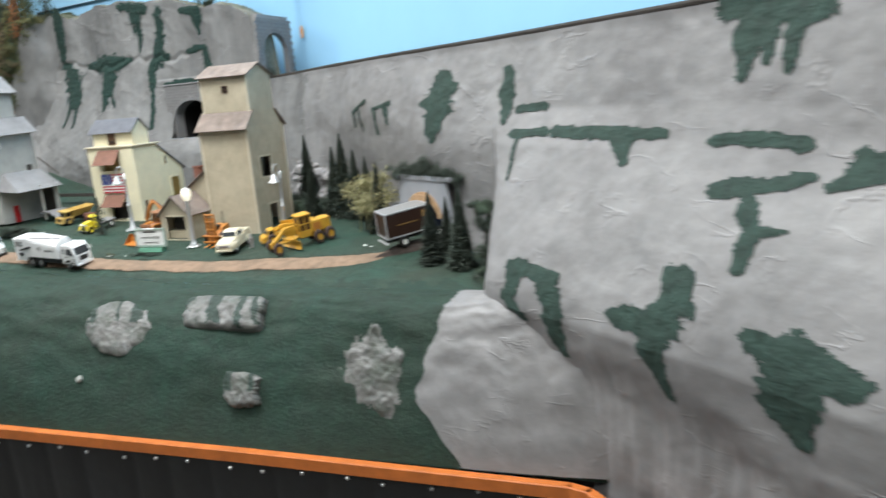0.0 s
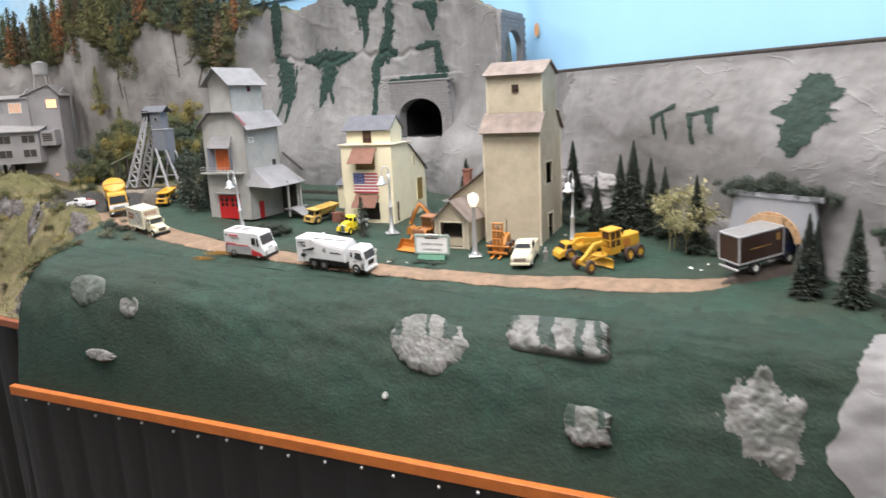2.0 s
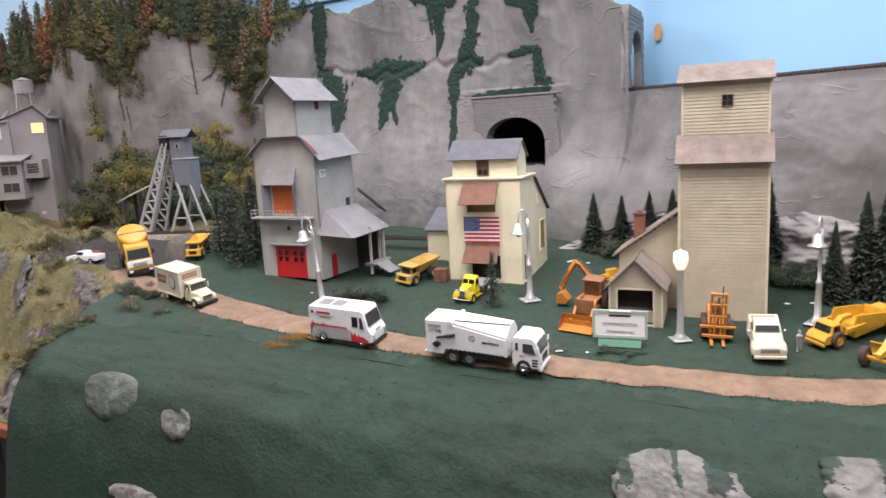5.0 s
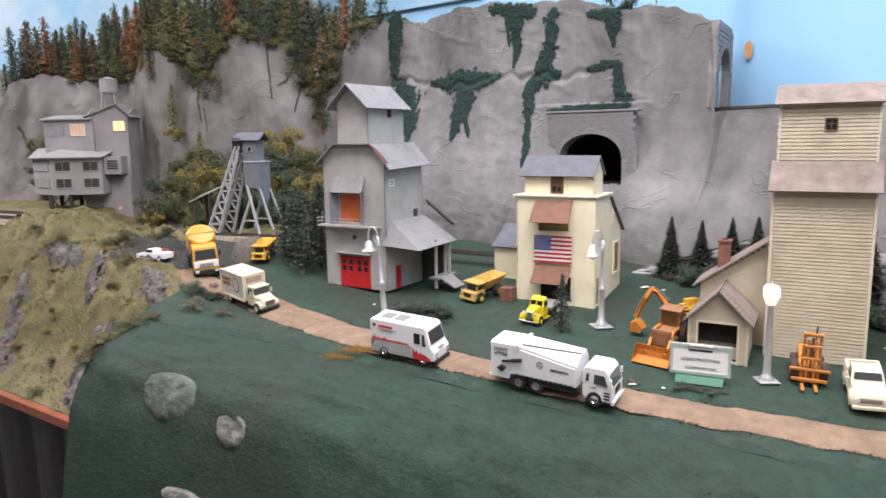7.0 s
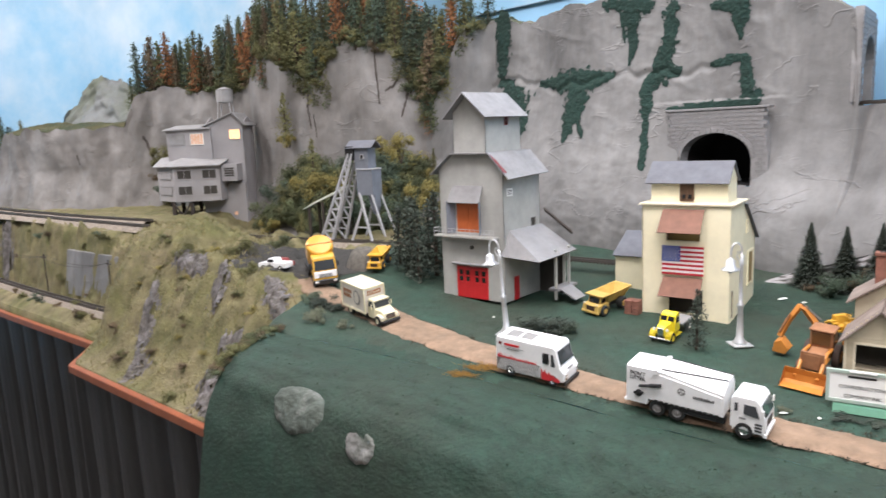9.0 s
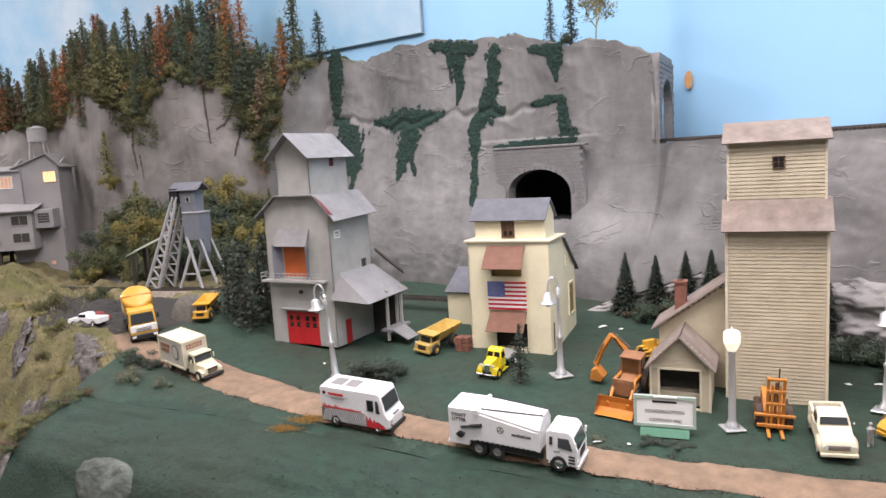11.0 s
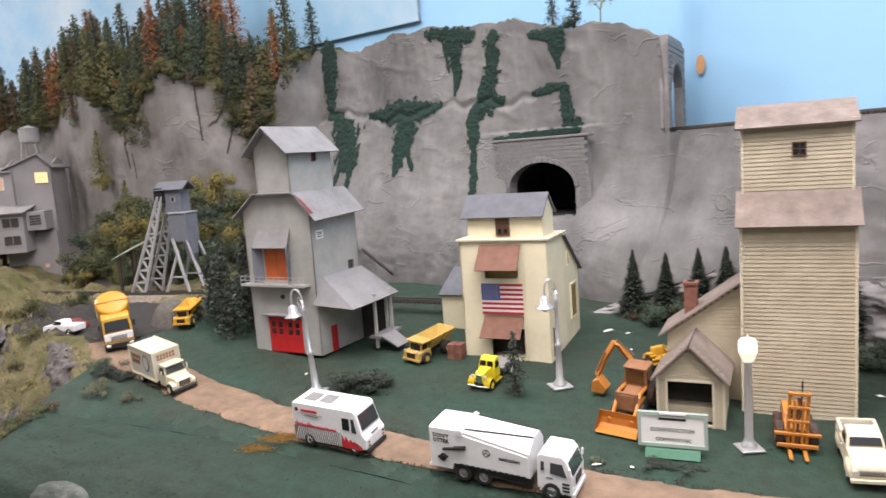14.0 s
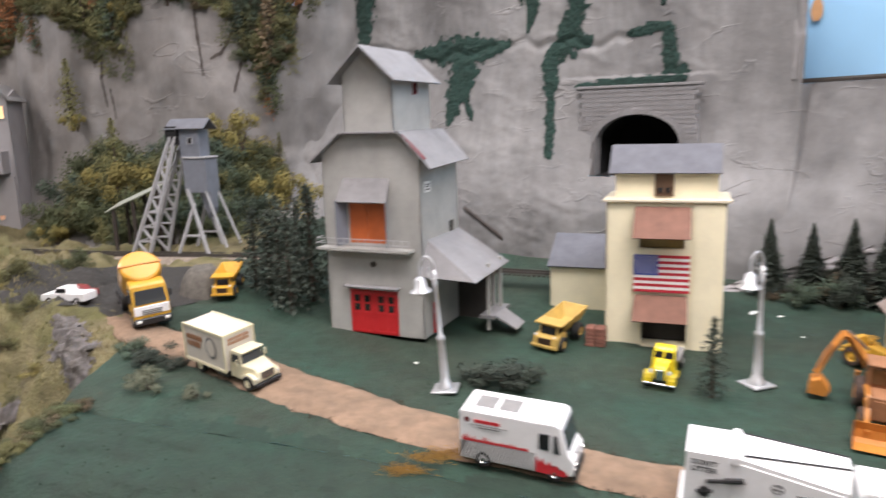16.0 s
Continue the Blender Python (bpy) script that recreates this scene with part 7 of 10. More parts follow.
def dumper(name, label, x, y, turn, mat, seat_mat, dz=0.0, group="", size=1.0, m=None):
    """A short off-road dump truck with a slanted skip."""
    th = vehicle(name, label, x, y, turn, "dump truck", dz, group, m)
    k = size
    bm = bmesh.new()
    hull(bm, [(a * k, b * k) for a, b in ((0.012, 0.008), (0.040, 0.007), (0.042, 0.010), (0.0405, 0.0195), (0.030, 0.0205), (0.012, 0.0205))], -0.0165 * k, 0.0165 * k, None, 0.001)
    part("bonnet", bm, mat, th)
    bm = bmesh.new()
    box(bm, 0.0405 * k, 0.0420 * k, -0.0085 * k, 0.0085 * k, 0.0105 * k, 0.0185 * k)
    part("grille", bm, M["v_brown"], th)
    bm = bmesh.new()
    hull(bm, [(a * k, b * k) for a, b in ((0.014, 0.019), (0.031, 0.019), (0.029, 0.0325), (0.015, 0.0325))], -0.0125 * k, 0.0125 * k, None, 0.0008)
    cab = part("cab", bm, mat, th)
    pane(th, [(a * k, b * k, c * k) for a, b, c in ((0.0309, -0.0100, 0.0210), (0.0309, 0.0100, 0.0210), (0.0296, 0.0100, 0.0305), (0.0296, -0.0100, 0.0305))], M["window_dark"], name="windscreen")
    for s in (-1, 1):
        pane(th, [(a * k, s * 0.0127 * k, c * k) for a, c in ((0.0170, 0.0220), (0.0280, 0.0220), (0.0272, 0.0300), (0.0170, 0.0300))], M["window_dark"])
        block("headlight", th, M["lamp_clear"], (0.0395 * k, 0.0412 * k, s * 0.013 * k - 0.0018, s * 0.013 * k + 0.0018, 0.0205 * k, 0.0235 * k))
    block("bumper", th, mat, (0.0400 * k, 0.0435 * k, -0.0180 * k, 0.0180 * k, 0.0058 * k, 0.0100 * k))
    # skip with open top
    bm = bmesh.new()
    lo = [(-0.036, -0.010, 0.018), (0.008, -0.010, 0.016), (0.008, 0.010, 0.016), (-0.036, 0.010, 0.018)]
    hi = [(-0.050, -0.0185, 0.036), (0.013, -0.0185, 0.0345), (0.013, 0.0185, 0.0345), (-0.050, 0.0185, 0.036)]
    a = [bm.verts.new(Vector(p) * k) for p in lo]
    b = [bm.verts.new(Vector(p) * k) for p in hi]
    inner = [bm.verts.new(Vector((p[0] * 0.93, p[1] * 0.9, p[2])) * k) for p in hi]
    deep = [bm.verts.new(Vector((p[0] * 0.95, p[1] * 0.85, p[2] + 0.003)) * k) for p in lo]
    bm.faces.new(a[::-1])
    bm.faces.new(deep)
    for i in range(4):
        j = (i + 1) % 4
        bm.faces.new((a[i], a[j], b[j], b[i]))
        bm.faces.new((b[i], b[j], inner[j], inner[i]))
        bm.faces.new((inner[i], inner[j], deep[j], deep[i]))
    skip = part("skip", bm, mat, th)
    bm = bmesh.new()
    box(bm, 0.010 * k, 0.032 * k, -0.0185 * k, 0.0185 * k, 0.0335 * k, 0.0352 * k)
    part("cab_guard", bm, mat, skip)
    for i in range(4):
        xx = (-0.036 + i * 0.013) * k
        for s in (-1, 1):
            bm = bmesh.new()
            cyl(bm, (xx, s * 0.0108 * k, 0.018 * k), (xx - 0.006 * k, s * 0.0190 * k, 0.035 * k), 0.0009 * k, n=4)
            part("rib", bm, mat, skip)
    block("chassis", th, M["v_black"], (-0.034 * k, 0.02 * k, -0.007 * k, 0.007 * k, 0.008 * k, 0.016 * k))
    wheel(th, 0.026 * k, -0.0165 * k, 0.0092 * k, 0.0080 * k, M["tyre"], mat, 0.6)
    wheel(th, 0.026 * k, 0.0165 * k, 0.0092 * k, 0.0080 * k, M["tyre"], mat, 0.6)
    wheel(th, -0.024 * k, -0.0155 * k, 0.0105 * k, 0.0105 * k, M["tyre"], mat, 0.6)
    wheel(th, -0.024 * k, 0.0155 * k, 0.0105 * k, 0.0105 * k, M["tyre"], mat, 0.6)
    return th


def scraper():
    th = vehicle("scraper", "yellow wheeled scraper parked behind the grader", -0.3030, 1.5080, -152, "earth mover", size=(0.96, 1.0, 1.05))
    Y = M["v_yellow"]
    bm = bmesh.new()
    hull(bm, ((0.020, 0.008), (0.050, 0.006), (0.052, 0.012), (0.047, 0.0170), (0.040, 0.0180), (0.036, 0.0275), (0.024, 0.0280), (0.020, 0.020)), -0.0140, 0.0140, lambda x, z: 0.9 if z > 0.02 else 1.0, 0.001)
    part("tractor_body", bm, Y, th)
    pane(th, ((0.0405, -0.0110, 0.0190), (0.0405, 0.0110, 0.0190), (0.0372, 0.0105, 0.0262), (0.0372, -0.0105, 0.0262)), M["window_dark"], name="windscreen")
    for s in (-1, 1):
        pane(th, ((0.0255, s * 0.0136, 0.0188), (0.0370, s * 0.0136, 0.0188), (0.0350, s * 0.0130, 0.0258), (0.0255, s * 0.0130, 0.0258)), M["window_dark"])
    block("bumper", th, Y, (0.0500, 0.0530, -0.0145, 0.0145, 0.0045, 0.0085))
    bm = bmesh.new()
    hull(bm, ((0.020, 0.022), (0.010, 0.030), (-0.006, 0.030), (-0.006, 0.025), (0.008, 0.025), (0.018, 0.017)), -0.0035, 0.0035, None, 0.0006)
    part("gooseneck", bm, Y, th)
    bm = bmesh.new()
    hull(bm, ((0.004, 0.006), (-0.048, 0.010), (-0.050, 0.016), (0.006, 0.016)), -0.0165, 0.0165, None, 0.0008)
    part("bowl_floor", bm, Y, th)
    for s in (-1, 1):
        bm = bmesh.new()
        hull(bm, ((0.006, 0.012), (-0.048, 0.012), (-0.052, 0.026), (-0.036, 0.029), (0.002, 0.034), (0.009, 0.018)), s * 0.0165 - 0.001, s * 0.0165 + 0.001, None, 0.0005)
        part("bowl_side", bm, Y, th)
    bm = bmesh.new()
    hull(bm, ((-0.046, 0.012), (-0.049, 0.012), (-0.053, 0.027), (-0.050, 0.028)), -0.016, 0.016, None, 0.0005)
    part("ejector_plate", bm, Y, th)
    for s in (-1, 1):
        bm = bmesh.new()
        hull(bm, ((0.024, 0.016), (-0.010, 0.020), (-0.010, 0.0235), (0.022, 0.0225)), s * 0.0192 - 0.0014, s * 0.0192 + 0.0014, None, 0.0005)
        part("draft_arm", bm, Y, th)
        wheel(th, 0.031, s * 0.0155, 0.0100, 0.0075, M["tyre_brown"], Y, 0.6)
        wheel(th, -0.056, s * 0.0150, 0.0105, 0.0090, M["tyre_brown"], Y, 0.6)
    block("engine", th, Y, (-0.068, -0.050, -0.010, 0.010, 0.014, 0.028))
    return th


def forklift():
    th = vehicle("forklift", "orange rough-terrain forklift with tall mast against the elevator", -0.4520, 1.531, -99, "forklift")
    O, B = M["v_orange"], M["v_black"]
    bm = bmesh.new()
    hull(bm, ((-0.030, 0.010), (0.014, 0.010), (0.014, 0.022), (0.002, 0.025), (-0.004, 0.032), (-0.028, 0.034), (-0.031, 0.026)), -0.0115, 0.0115, None, 0.001)
    part("body", bm, O, th)
    block("seat", th, B, (-0.010, 0.000, -0.005, 0.005, 0.026, 0.037))
    for s in (-1, 1):
        block("mast_rail", th, O, (0.0165, 0.0205, s * 0.0085 - 0.0016, s * 0.0085 + 0.0016, 0.003, 0.066), 0.0004)
        block("inner_mast_rail", th, O, (0.0185, 0.0220, s * 0.0040 - 0.0014, s * 0.0040 + 0.0014, 0.004, 0.058), 0.0004)
        block("fork", th, O, (0.0225, 0.0420, s * 0.0070 - 0.0018, s * 0.0070 + 0.0018, 0.0024, 0.0042), 0.0004)
        wheel(th, 0.006, s * 0.0160, 0.0130, 0.0080, M["tyre_brown"], O, 0.5)
        wheel(th, -0.024, s * 0.0150, 0.0105, 0.0070, M["tyre_brown"], O, 0.5)
    for z in (0.0075, 0.0205, 0.0345, 0.0500, 0.0645):
        block("cross_bar", th, O, (0.0190, 0.0225, -0.0098 if z != 0.0205 else -0.0215, 0.0098 if z != 0.0205 else 0.0215, z - 0.0016, z + 0.0016), 0.0004)
    block("carriage", th, O, (0.0215, 0.0240, -0.0190, 0.0190, 0.0065, 0.0105), 0.0005)
    bm = bmesh.new()
    cyl(bm, (0.0185, 0.0, 0.004), (0.0185, 0.0, 0.060), 0.0015, n=8)
    part("lift_ram", bm, M["v_rust"], th)
    bm = bmesh.new()
    cyl(bm, (-0.018, 0.007, 0.032), (-0.018, 0.007, 0.062), 0.0009, n=6)
    part("exhaust_pipe", bm, B, th)
    return th


def backhoe():
    th = vehicle("backhoe_loader", "dusty orange backhoe loader with front bucket and folded digger arm", -0.6080, 1.6000, -111, "backhoe")
    O, R = M["v_orange"], M["v_rust"]
    bm = bmesh.new()
    hull(bm, ((-0.020, 0.012), (0.030, 0.012), (0.032, 0.016), (0.030, 0.027), (-0.002, 0.029), (-0.020, 0.022)), -0.0095, 0.0095, None, 0.0014)
    part("body", bm, R, th, "dusty brown engine hood")
    bm = bmesh.new()
    box(bm, -0.022, 0.000, -0.0130, 0.0130, 0.022, 0.050, None, 0.0020)
    part("cab", bm, R, th, "dusty brown boxed cab")
    block("cab_roof", th, R, (-0.0240, 0.0020, -0.0142, 0.0142, 0.0495, 0.0520), 0.0008)
    for s in (-1, 1):
        bm = bmesh.new()
        bent(bm, ((-0.002, s * 0.0125, 0.028), (0.022, s * 0.0125, 0.030), (0.040, s * 0.0125, 0.014), (0.056, s * 0.0125, 0.010)), 0.0022, 6)
        part("loader_arm", bm, O, th)
        bm = bmesh.new()
        cyl(bm, (0.006, s * 0.0125, 0.019), (0.034, s * 0.0125, 0.018), 0.0013, n=6)
        part("loader_ram", bm, O, th)
        wheel(th, 0.026, s * 0.0150, 0.0095, 0.0068, M["tyre_brown"], O, 0.5)
        wheel(th, -0.016, s * 0.0165, 0.0150, 0.0085, M["tyre_brown"], O, 0.5)
        block("stabiliser", th, O, (-0.037, -0.033, s * 0.0180 - 0.002, s * 0.0180 + 0.002, 0.002, 0.028), 0.0006)
    bm = bmesh.new()
    prof = ((0.056, 0.020), (0.0535, 0.012), (0.0545, 0.004), (0.060, 0.0015), (0.074, 0.0015))
    y0, y1 = -0.0235, 0.0235
    a = [(bm.verts.new((x, y0, z)), bm.verts.new((x, y1, z))) for x, z in prof]
    c = [(bm.verts.new((x - 0.0012, y0, z - 0.0002)), bm.verts.new((x - 0.0012, y1, z - 0.0002))) for x, z in prof]
    for i in range(len(prof) - 1):
        bm.faces.new((a[i][0], a[i][1], a[i + 1][1], a[i + 1][0]))
        bm.faces.new((c[i][1], c[i][0], c[i + 1][0], c[i + 1][1]))
    for k in (0, 1):
        bm.faces.new([v[k] for v in a])
        bm.faces.new([v[k] for v in c])
    bm.faces.new((a[0][0], c[0][0], c[0][1], a[0][1]))
    bm.faces.new((a[-1][1], c[-1][1], c[-1][0], a[-1][0]))
    part("front_bucket", bm, O, th, "wide orange front bucket")
    bm = bmesh.new()
    box(bm, 0.030, 0.033, -0.0135, 0.0135, 0.010, 0.034, None, 0.0008)
    box(bm, 0.0335, 0.0345, -0.009, 0.009, 0.013, 0.031, None, 0.0)
    part("grille_guard", bm, R, th)
    # digger arm swung to the side at the back
    bm = bmesh.new()
    bent(bm, ((-0.034, -0.004, 0.024), (-0.036, -0.016, 0.044), (-0.032, -0.030, 0.064), (-0.029, -0.036, 0.066)), 0.0044, 4)
    part("boom", bm, O, th)
    bm = bmesh.new()
    bent(bm, ((-0.030, -0.034, 0.068), (-0.026, -0.046, 0.046), (-0.022, -0.054, 0.024)), 0.0040, 4)
    part("dipper_arm", bm, O, th)
    bm = bmesh.new()
    cyl(bm, (-0.038, -0.012, 0.050), (-0.030, -0.032, 0.070), 0.0014, n=8)
    part("boom_ram", bm, M["v_chrome"], th)
    bm = bmesh.new()
    cyl(bm, (-0.023, -0.044, 0.056), (-0.020, -0.054, 0.030), 0.0013, n=8)
    part("bucket_ram", bm, M["v_rust"], th)
    for s in (-1, 1):
        pane(th, ((-0.0195, s * 0.0132, 0.031), (-0.0035, s * 0.0132, 0.031), (-0.0035, s * 0.0132, 0.047), (-0.0195, s * 0.0132, 0.047)), M["cab_glass"])
    pane(th, ((0.0002, -0.0105, 0.032), (0.0002, 0.0105, 0.032), (0.0002, 0.0105, 0.047), (0.0002, -0.0105, 0.047)), M["cab_glass"], name="windscreen")
    bm = bmesh.new()
    hull(bm, ((-0.060, 0.004), (-0.044, 0.003), (-0.040, 0.010), (-0.050, 0.022), (-0.058, 0.018)), 0.013, 0.031, None, 0.001)
    for v in bm.verts:
        v.co = Vector((-v.co.y, v.co.x, v.co.z))
    part("digger_bucket", bm, O, th)
    return th


def old_truck():
    th = vehicle("flatbed_truck", "bright yellow vintage flatbed truck with grey bed", -0.7880, 1.6790, -110, "truck")
    L = M["v_lemon"]
    bm = bmesh.new()
    hull(bm, ((0.000, 0.010), (0.016, 0.010), (0.0165, 0.024), (0.012, 0.0345), (0.009, 0.0365), (0.001, 0.0365), (-0.001, 0.033)), -0.0122, 0.0122, lambda x, z: 0.86 if z > 0.03 else 1.0, 0.0014)
    part("cab", bm, L, th)
    bm = bmesh.new()
    hull(bm, ((0.015, 0.010), (0.036, 0.010), (0.0375, 0.013), (0.0365, 0.0235), (0.033, 0.0250), (0.015, 0.0262)), -0.0078, 0.0078, lambda x, z: 0.8 if x > 0.03 else 1.0, 0.0014)
    part("bonnet", bm, L, th)
    block("grille", th, M["v_chrome"], (0.0368, 0.0384, -0.0044, 0.0044, 0.0105, 0.0225))
    for s in (-1, 1):
        bm = bmesh.new()
        prev = None
        for i in range(8):
            a = math.pi * (0.02 + 0.98 * i / 7)
            cx, cz = 0.0300 + 0.0098 * math.cos(a), 0.0075 + 0.0098 * math.sin(a)
            cur = [bm.verts.new((cx, s * yy, cz)) for yy in (0.0070, 0.0162)]
            if prev:
                bm.faces.new((prev[0], prev[1], cur[1], cur[0]))
            prev = cur
        vs = [bm.verts.new(p) for p in ((0.020, s * 0.008, 0.0075), (0.020, s * 0.0162, 0.0075), (-0.002, s * 0.0155, 0.0065), (-0.002, s * 0.008, 0.0065))]
        bm.faces.new(vs)
        bmesh.ops.solidify(bm, geom=bm.faces[:], thickness=0.0008)
        part("fender", bm, L, th)
        bm = bmesh.new()
        lathe(bm, ((0.0004, -0.002), (0.0021, -0.0005), (0.0021, 0.001), (0.0005, 0.0012)), 10)
        for v in bm.verts:
            v.co = Vector((0.0372 + v.co.z, s * 0.0092 + v.co.x, 0.0205 + v.co.y))
        part("headlight", bm, M["lamp_clear"], th)
        pane(th, ((0.0040, s * 0.0123, 0.0245), (0.0135, s * 0.0123, 0.0245), (0.0110, s * 0.0110, 0.0325), (0.0040, s * 0.0110, 0.0325)), M["window_dark"])
        pane(th, ((0.0163, s * 0.0012, 0.0265), (0.0163, s * 0.0098, 0.0265), (0.0136, s * 0.0090, 0.0325), (0.0136, s * 0.0012, 0.0325)), M["window_dark"], name="windscreen")
    bm = bmesh.new()
    cyl(bm, (0.0405, -0.0150, 0.0075), (0.0405, 0.0150, 0.0075), 0.0012, n=8)
    part("bumper", bm, M["v_chrome"], th)
    bm = bmesh.new()
    box(bm, -0.040, -0.004, -0.0140, 0.0140, 0.0150, 0.0175, None, 0.0004)
    part("flat_bed", bm, M["v_grey"], th, "grey flat bed")
    block("chassis", th, M["v_black"], (-0.036, 0.030, -0.005, 0.005, 0.0085, 0.0150))
    for x in (-0.026, 0.030):
        for s in (-1, 1):
            wheel(th, x, s * 0.0130, 0.0078, 0.0055, M["tyre"], L if x > 0 else M["white"], 0.55)
    return th


def mixer_truck():
    th = vehicle("mixer_truck", "yellow and white cement mixer truck on the gravel", -1.4420, 1.7980, -50, "truck", dz=0.002, size=(1.1, 1.1, 1.12))
    Y, W = M["v_yellow"], M["v_white"]
    bm = bmesh.new()
    hull(bm, ((0.022, 0.010), (0.048, 0.009), (0.050, 0.014), (0.0495, 0.030), (0.044, 0.050), (0.040, 0.053), (0.024, 0.053), (0.022, 0.048)), -0.0205, 0.0205, lambda x, z: 0.93 if z > 0.046 else 1.0, 0.0016)
    part("cab", bm, Y, th)
    pane(th, ((0.0494, -0.0172, 0.0305), (0.0494, 0.0172, 0.0305), (0.0458, 0.0160, 0.0460), (0.0458, -0.0160, 0.0460)), name="windscreen")
    block("front_panel", th, W, (0.0490, 0.0505, -0.0195, 0.0195, 0.0175, 0.0285))
    bm = bmesh.new()
    for z0 in (0.0190, 0.0212, 0.0234):
        box(bm, 0.0500, 0.0512, -0.011, 0.011, z0 - 0.0006, z0 + 0.0006)
    part("grille_bar", bm, M["v_grey"], th)
    block("bumper", th, M["v_black"], (0.0480, 0.0525, -0.0205, 0.0205, 0.0065, 0.0145), 0.001)
    for s in (-1, 1):
        pane(th, ((0.0285, s * 0.0207, 0.0315), (0.0455, s * 0.0207, 0.0315), (0.0425, s * 0.0195, 0.0455), (0.0285, s * 0.0195, 0.0455)))
        block("headlight", th, M["lamp_clear"], (0.0500, 0.0532, s * 0.0155 - 0.003, s * 0.0155 + 0.003, 0.0095, 0.0130))
        block("mirror", th, M["v_black"], (0.0440, 0.0458, s * 0.0235 - 0.0014, s * 0.0235 + 0.0014, 0.034, 0.043))
    # drum
    bm = bmesh.new()
    lathe(bm, ((0.012, -0.016), (0.020, -0.008), (0.0235, 0.008), (0.0238, 0.028), (0.0228, 0.0320), (0.0205, 0.0335), (0.003, 0.0345)), 26)
    md = Matrix.Translation((-0.004, 0, 0.0385)) @ Matrix.Rotation(radians(32), 4, "Y")
    for v in bm.verts:
        v.co = md @ v.co
    M["v_gold"] = paint("golden_enamel", (0.60, 0.30, 0.03))
    part("drum", bm, M["v_gold"], th, "golden yellow mixing drum")
    bm = bmesh.new()
    box(bm, -0.0012, 0.0012, -0.024, 0.024, 0.0335, 0.0352, None, 0.0004)
    bm.transform(md)
    part("drum_rib", bm, M["v_orange"], th)
    block("chassis", th, M["v_black"], (-0.070, 0.045, -0.010, 0.010, 0.0125, 0.0205))
    for x in (-0.056, -0.034, 0.036):
        for s in (-1, 1):
            wheel(th, x, s * 0.0170, 0.0105, 0.0075, M["tyre"], M["v_grey"], 0.58)
    return th


def far_pickup():
    x, y = -1.562, 1.818
    z = max(left_z(x, y), ground_z(x, y)) + 0.003
    th = thing("pickup_truck", "small white pickup truck on the black gravel yard", "truck", pose(x, y, z, 0, 0, 176) @ Matrix.Diagonal((1.05, 1.05, 1.05, 1)))
    bm = bmesh.new()
    hull(bm, ((-0.032, 0.006), (0.032, 0.006), (0.033, 0.009), (0.0315, 0.0145), (0.012, 0.0165), (-0.032, 0.0165)), -0.0130, 0.0130, None, 0.0012)
    part("body", bm, M["v_white"], th)
    bm = bmesh.new()
    hull(bm, ((-0.007, 0.0155), (0.014, 0.0155), (0.0085, 0.0235), (-0.005, 0.0235)), -0.0118, 0.0118, lambda a, b: 0.86 if b > 0.02 else 1.0, 0.001)
    part("cab", bm, M["v_white"], th)
    for s in (-1, 1):
        pane(th, ((-0.0045, s * 0.0119, 0.0172), (0.0110, s * 0.0119, 0.0172), (0.0075, s * 0.0108, 0.0222), (-0.0040, s * 0.0108, 0.0222)), M["window_dark"])
        for wx in (-0.020, 0.020):
            wheel(th, wx, s * 0.0112, 0.0056, 0.0042, M["tyre"], M["v_chrome"], 0.6)
    return th


def red_car():
    x, y = -1.572, 1.853
    z = max(left_z(x, y), ground_z(x, y)) + 0.003
    th = thing("red_car", "small dark red car behind the white pickup", "car", pose(x, y, z, 0, 0, 168) @ Matrix.Diagonal((0.85, 0.85, 0.88, 1)))
    M["v_dull_red"] = paint("dull_red_enamel", (0.26, 0.045, 0.04))
    bm = bmesh.new()
    hull(bm, ((-0.032, 0.005), (0.032, 0.005), (0.033, 0.009), (0.028, 0.014), (-0.031, 0.0148)), -0.0130, 0.0130, None, 0.0014)
    part("body", bm, M["v_dull_red"], th)
    bm = bmesh.new()
    hull(bm, ((-0.018, 0.0138), (0.014, 0.0135), (0.007, 0.0212), (-0.012, 0.0215)), -0.0115, 0.0115, lambda a, b: 0.84 if b > 0.018 else 1.0, 0.001)
    part("cabin", bm, M["v_dull_red"], th)
    for s in (-1, 1):
        pane(th, ((-0.0140, s * 0.0117, 0.0150), (0.0100, s * 0.0117, 0.0150), (0.0060, s * 0.0104, 0.0200), (-0.0110, s * 0.0104, 0.0200)), M["window_dark"])
        for wx in (-0.020, 0.020):
            wheel(th, wx, s * 0.0112, 0.0055, 0.0042, M["tyre"], M["v_chrome"], 0.6)
    return th


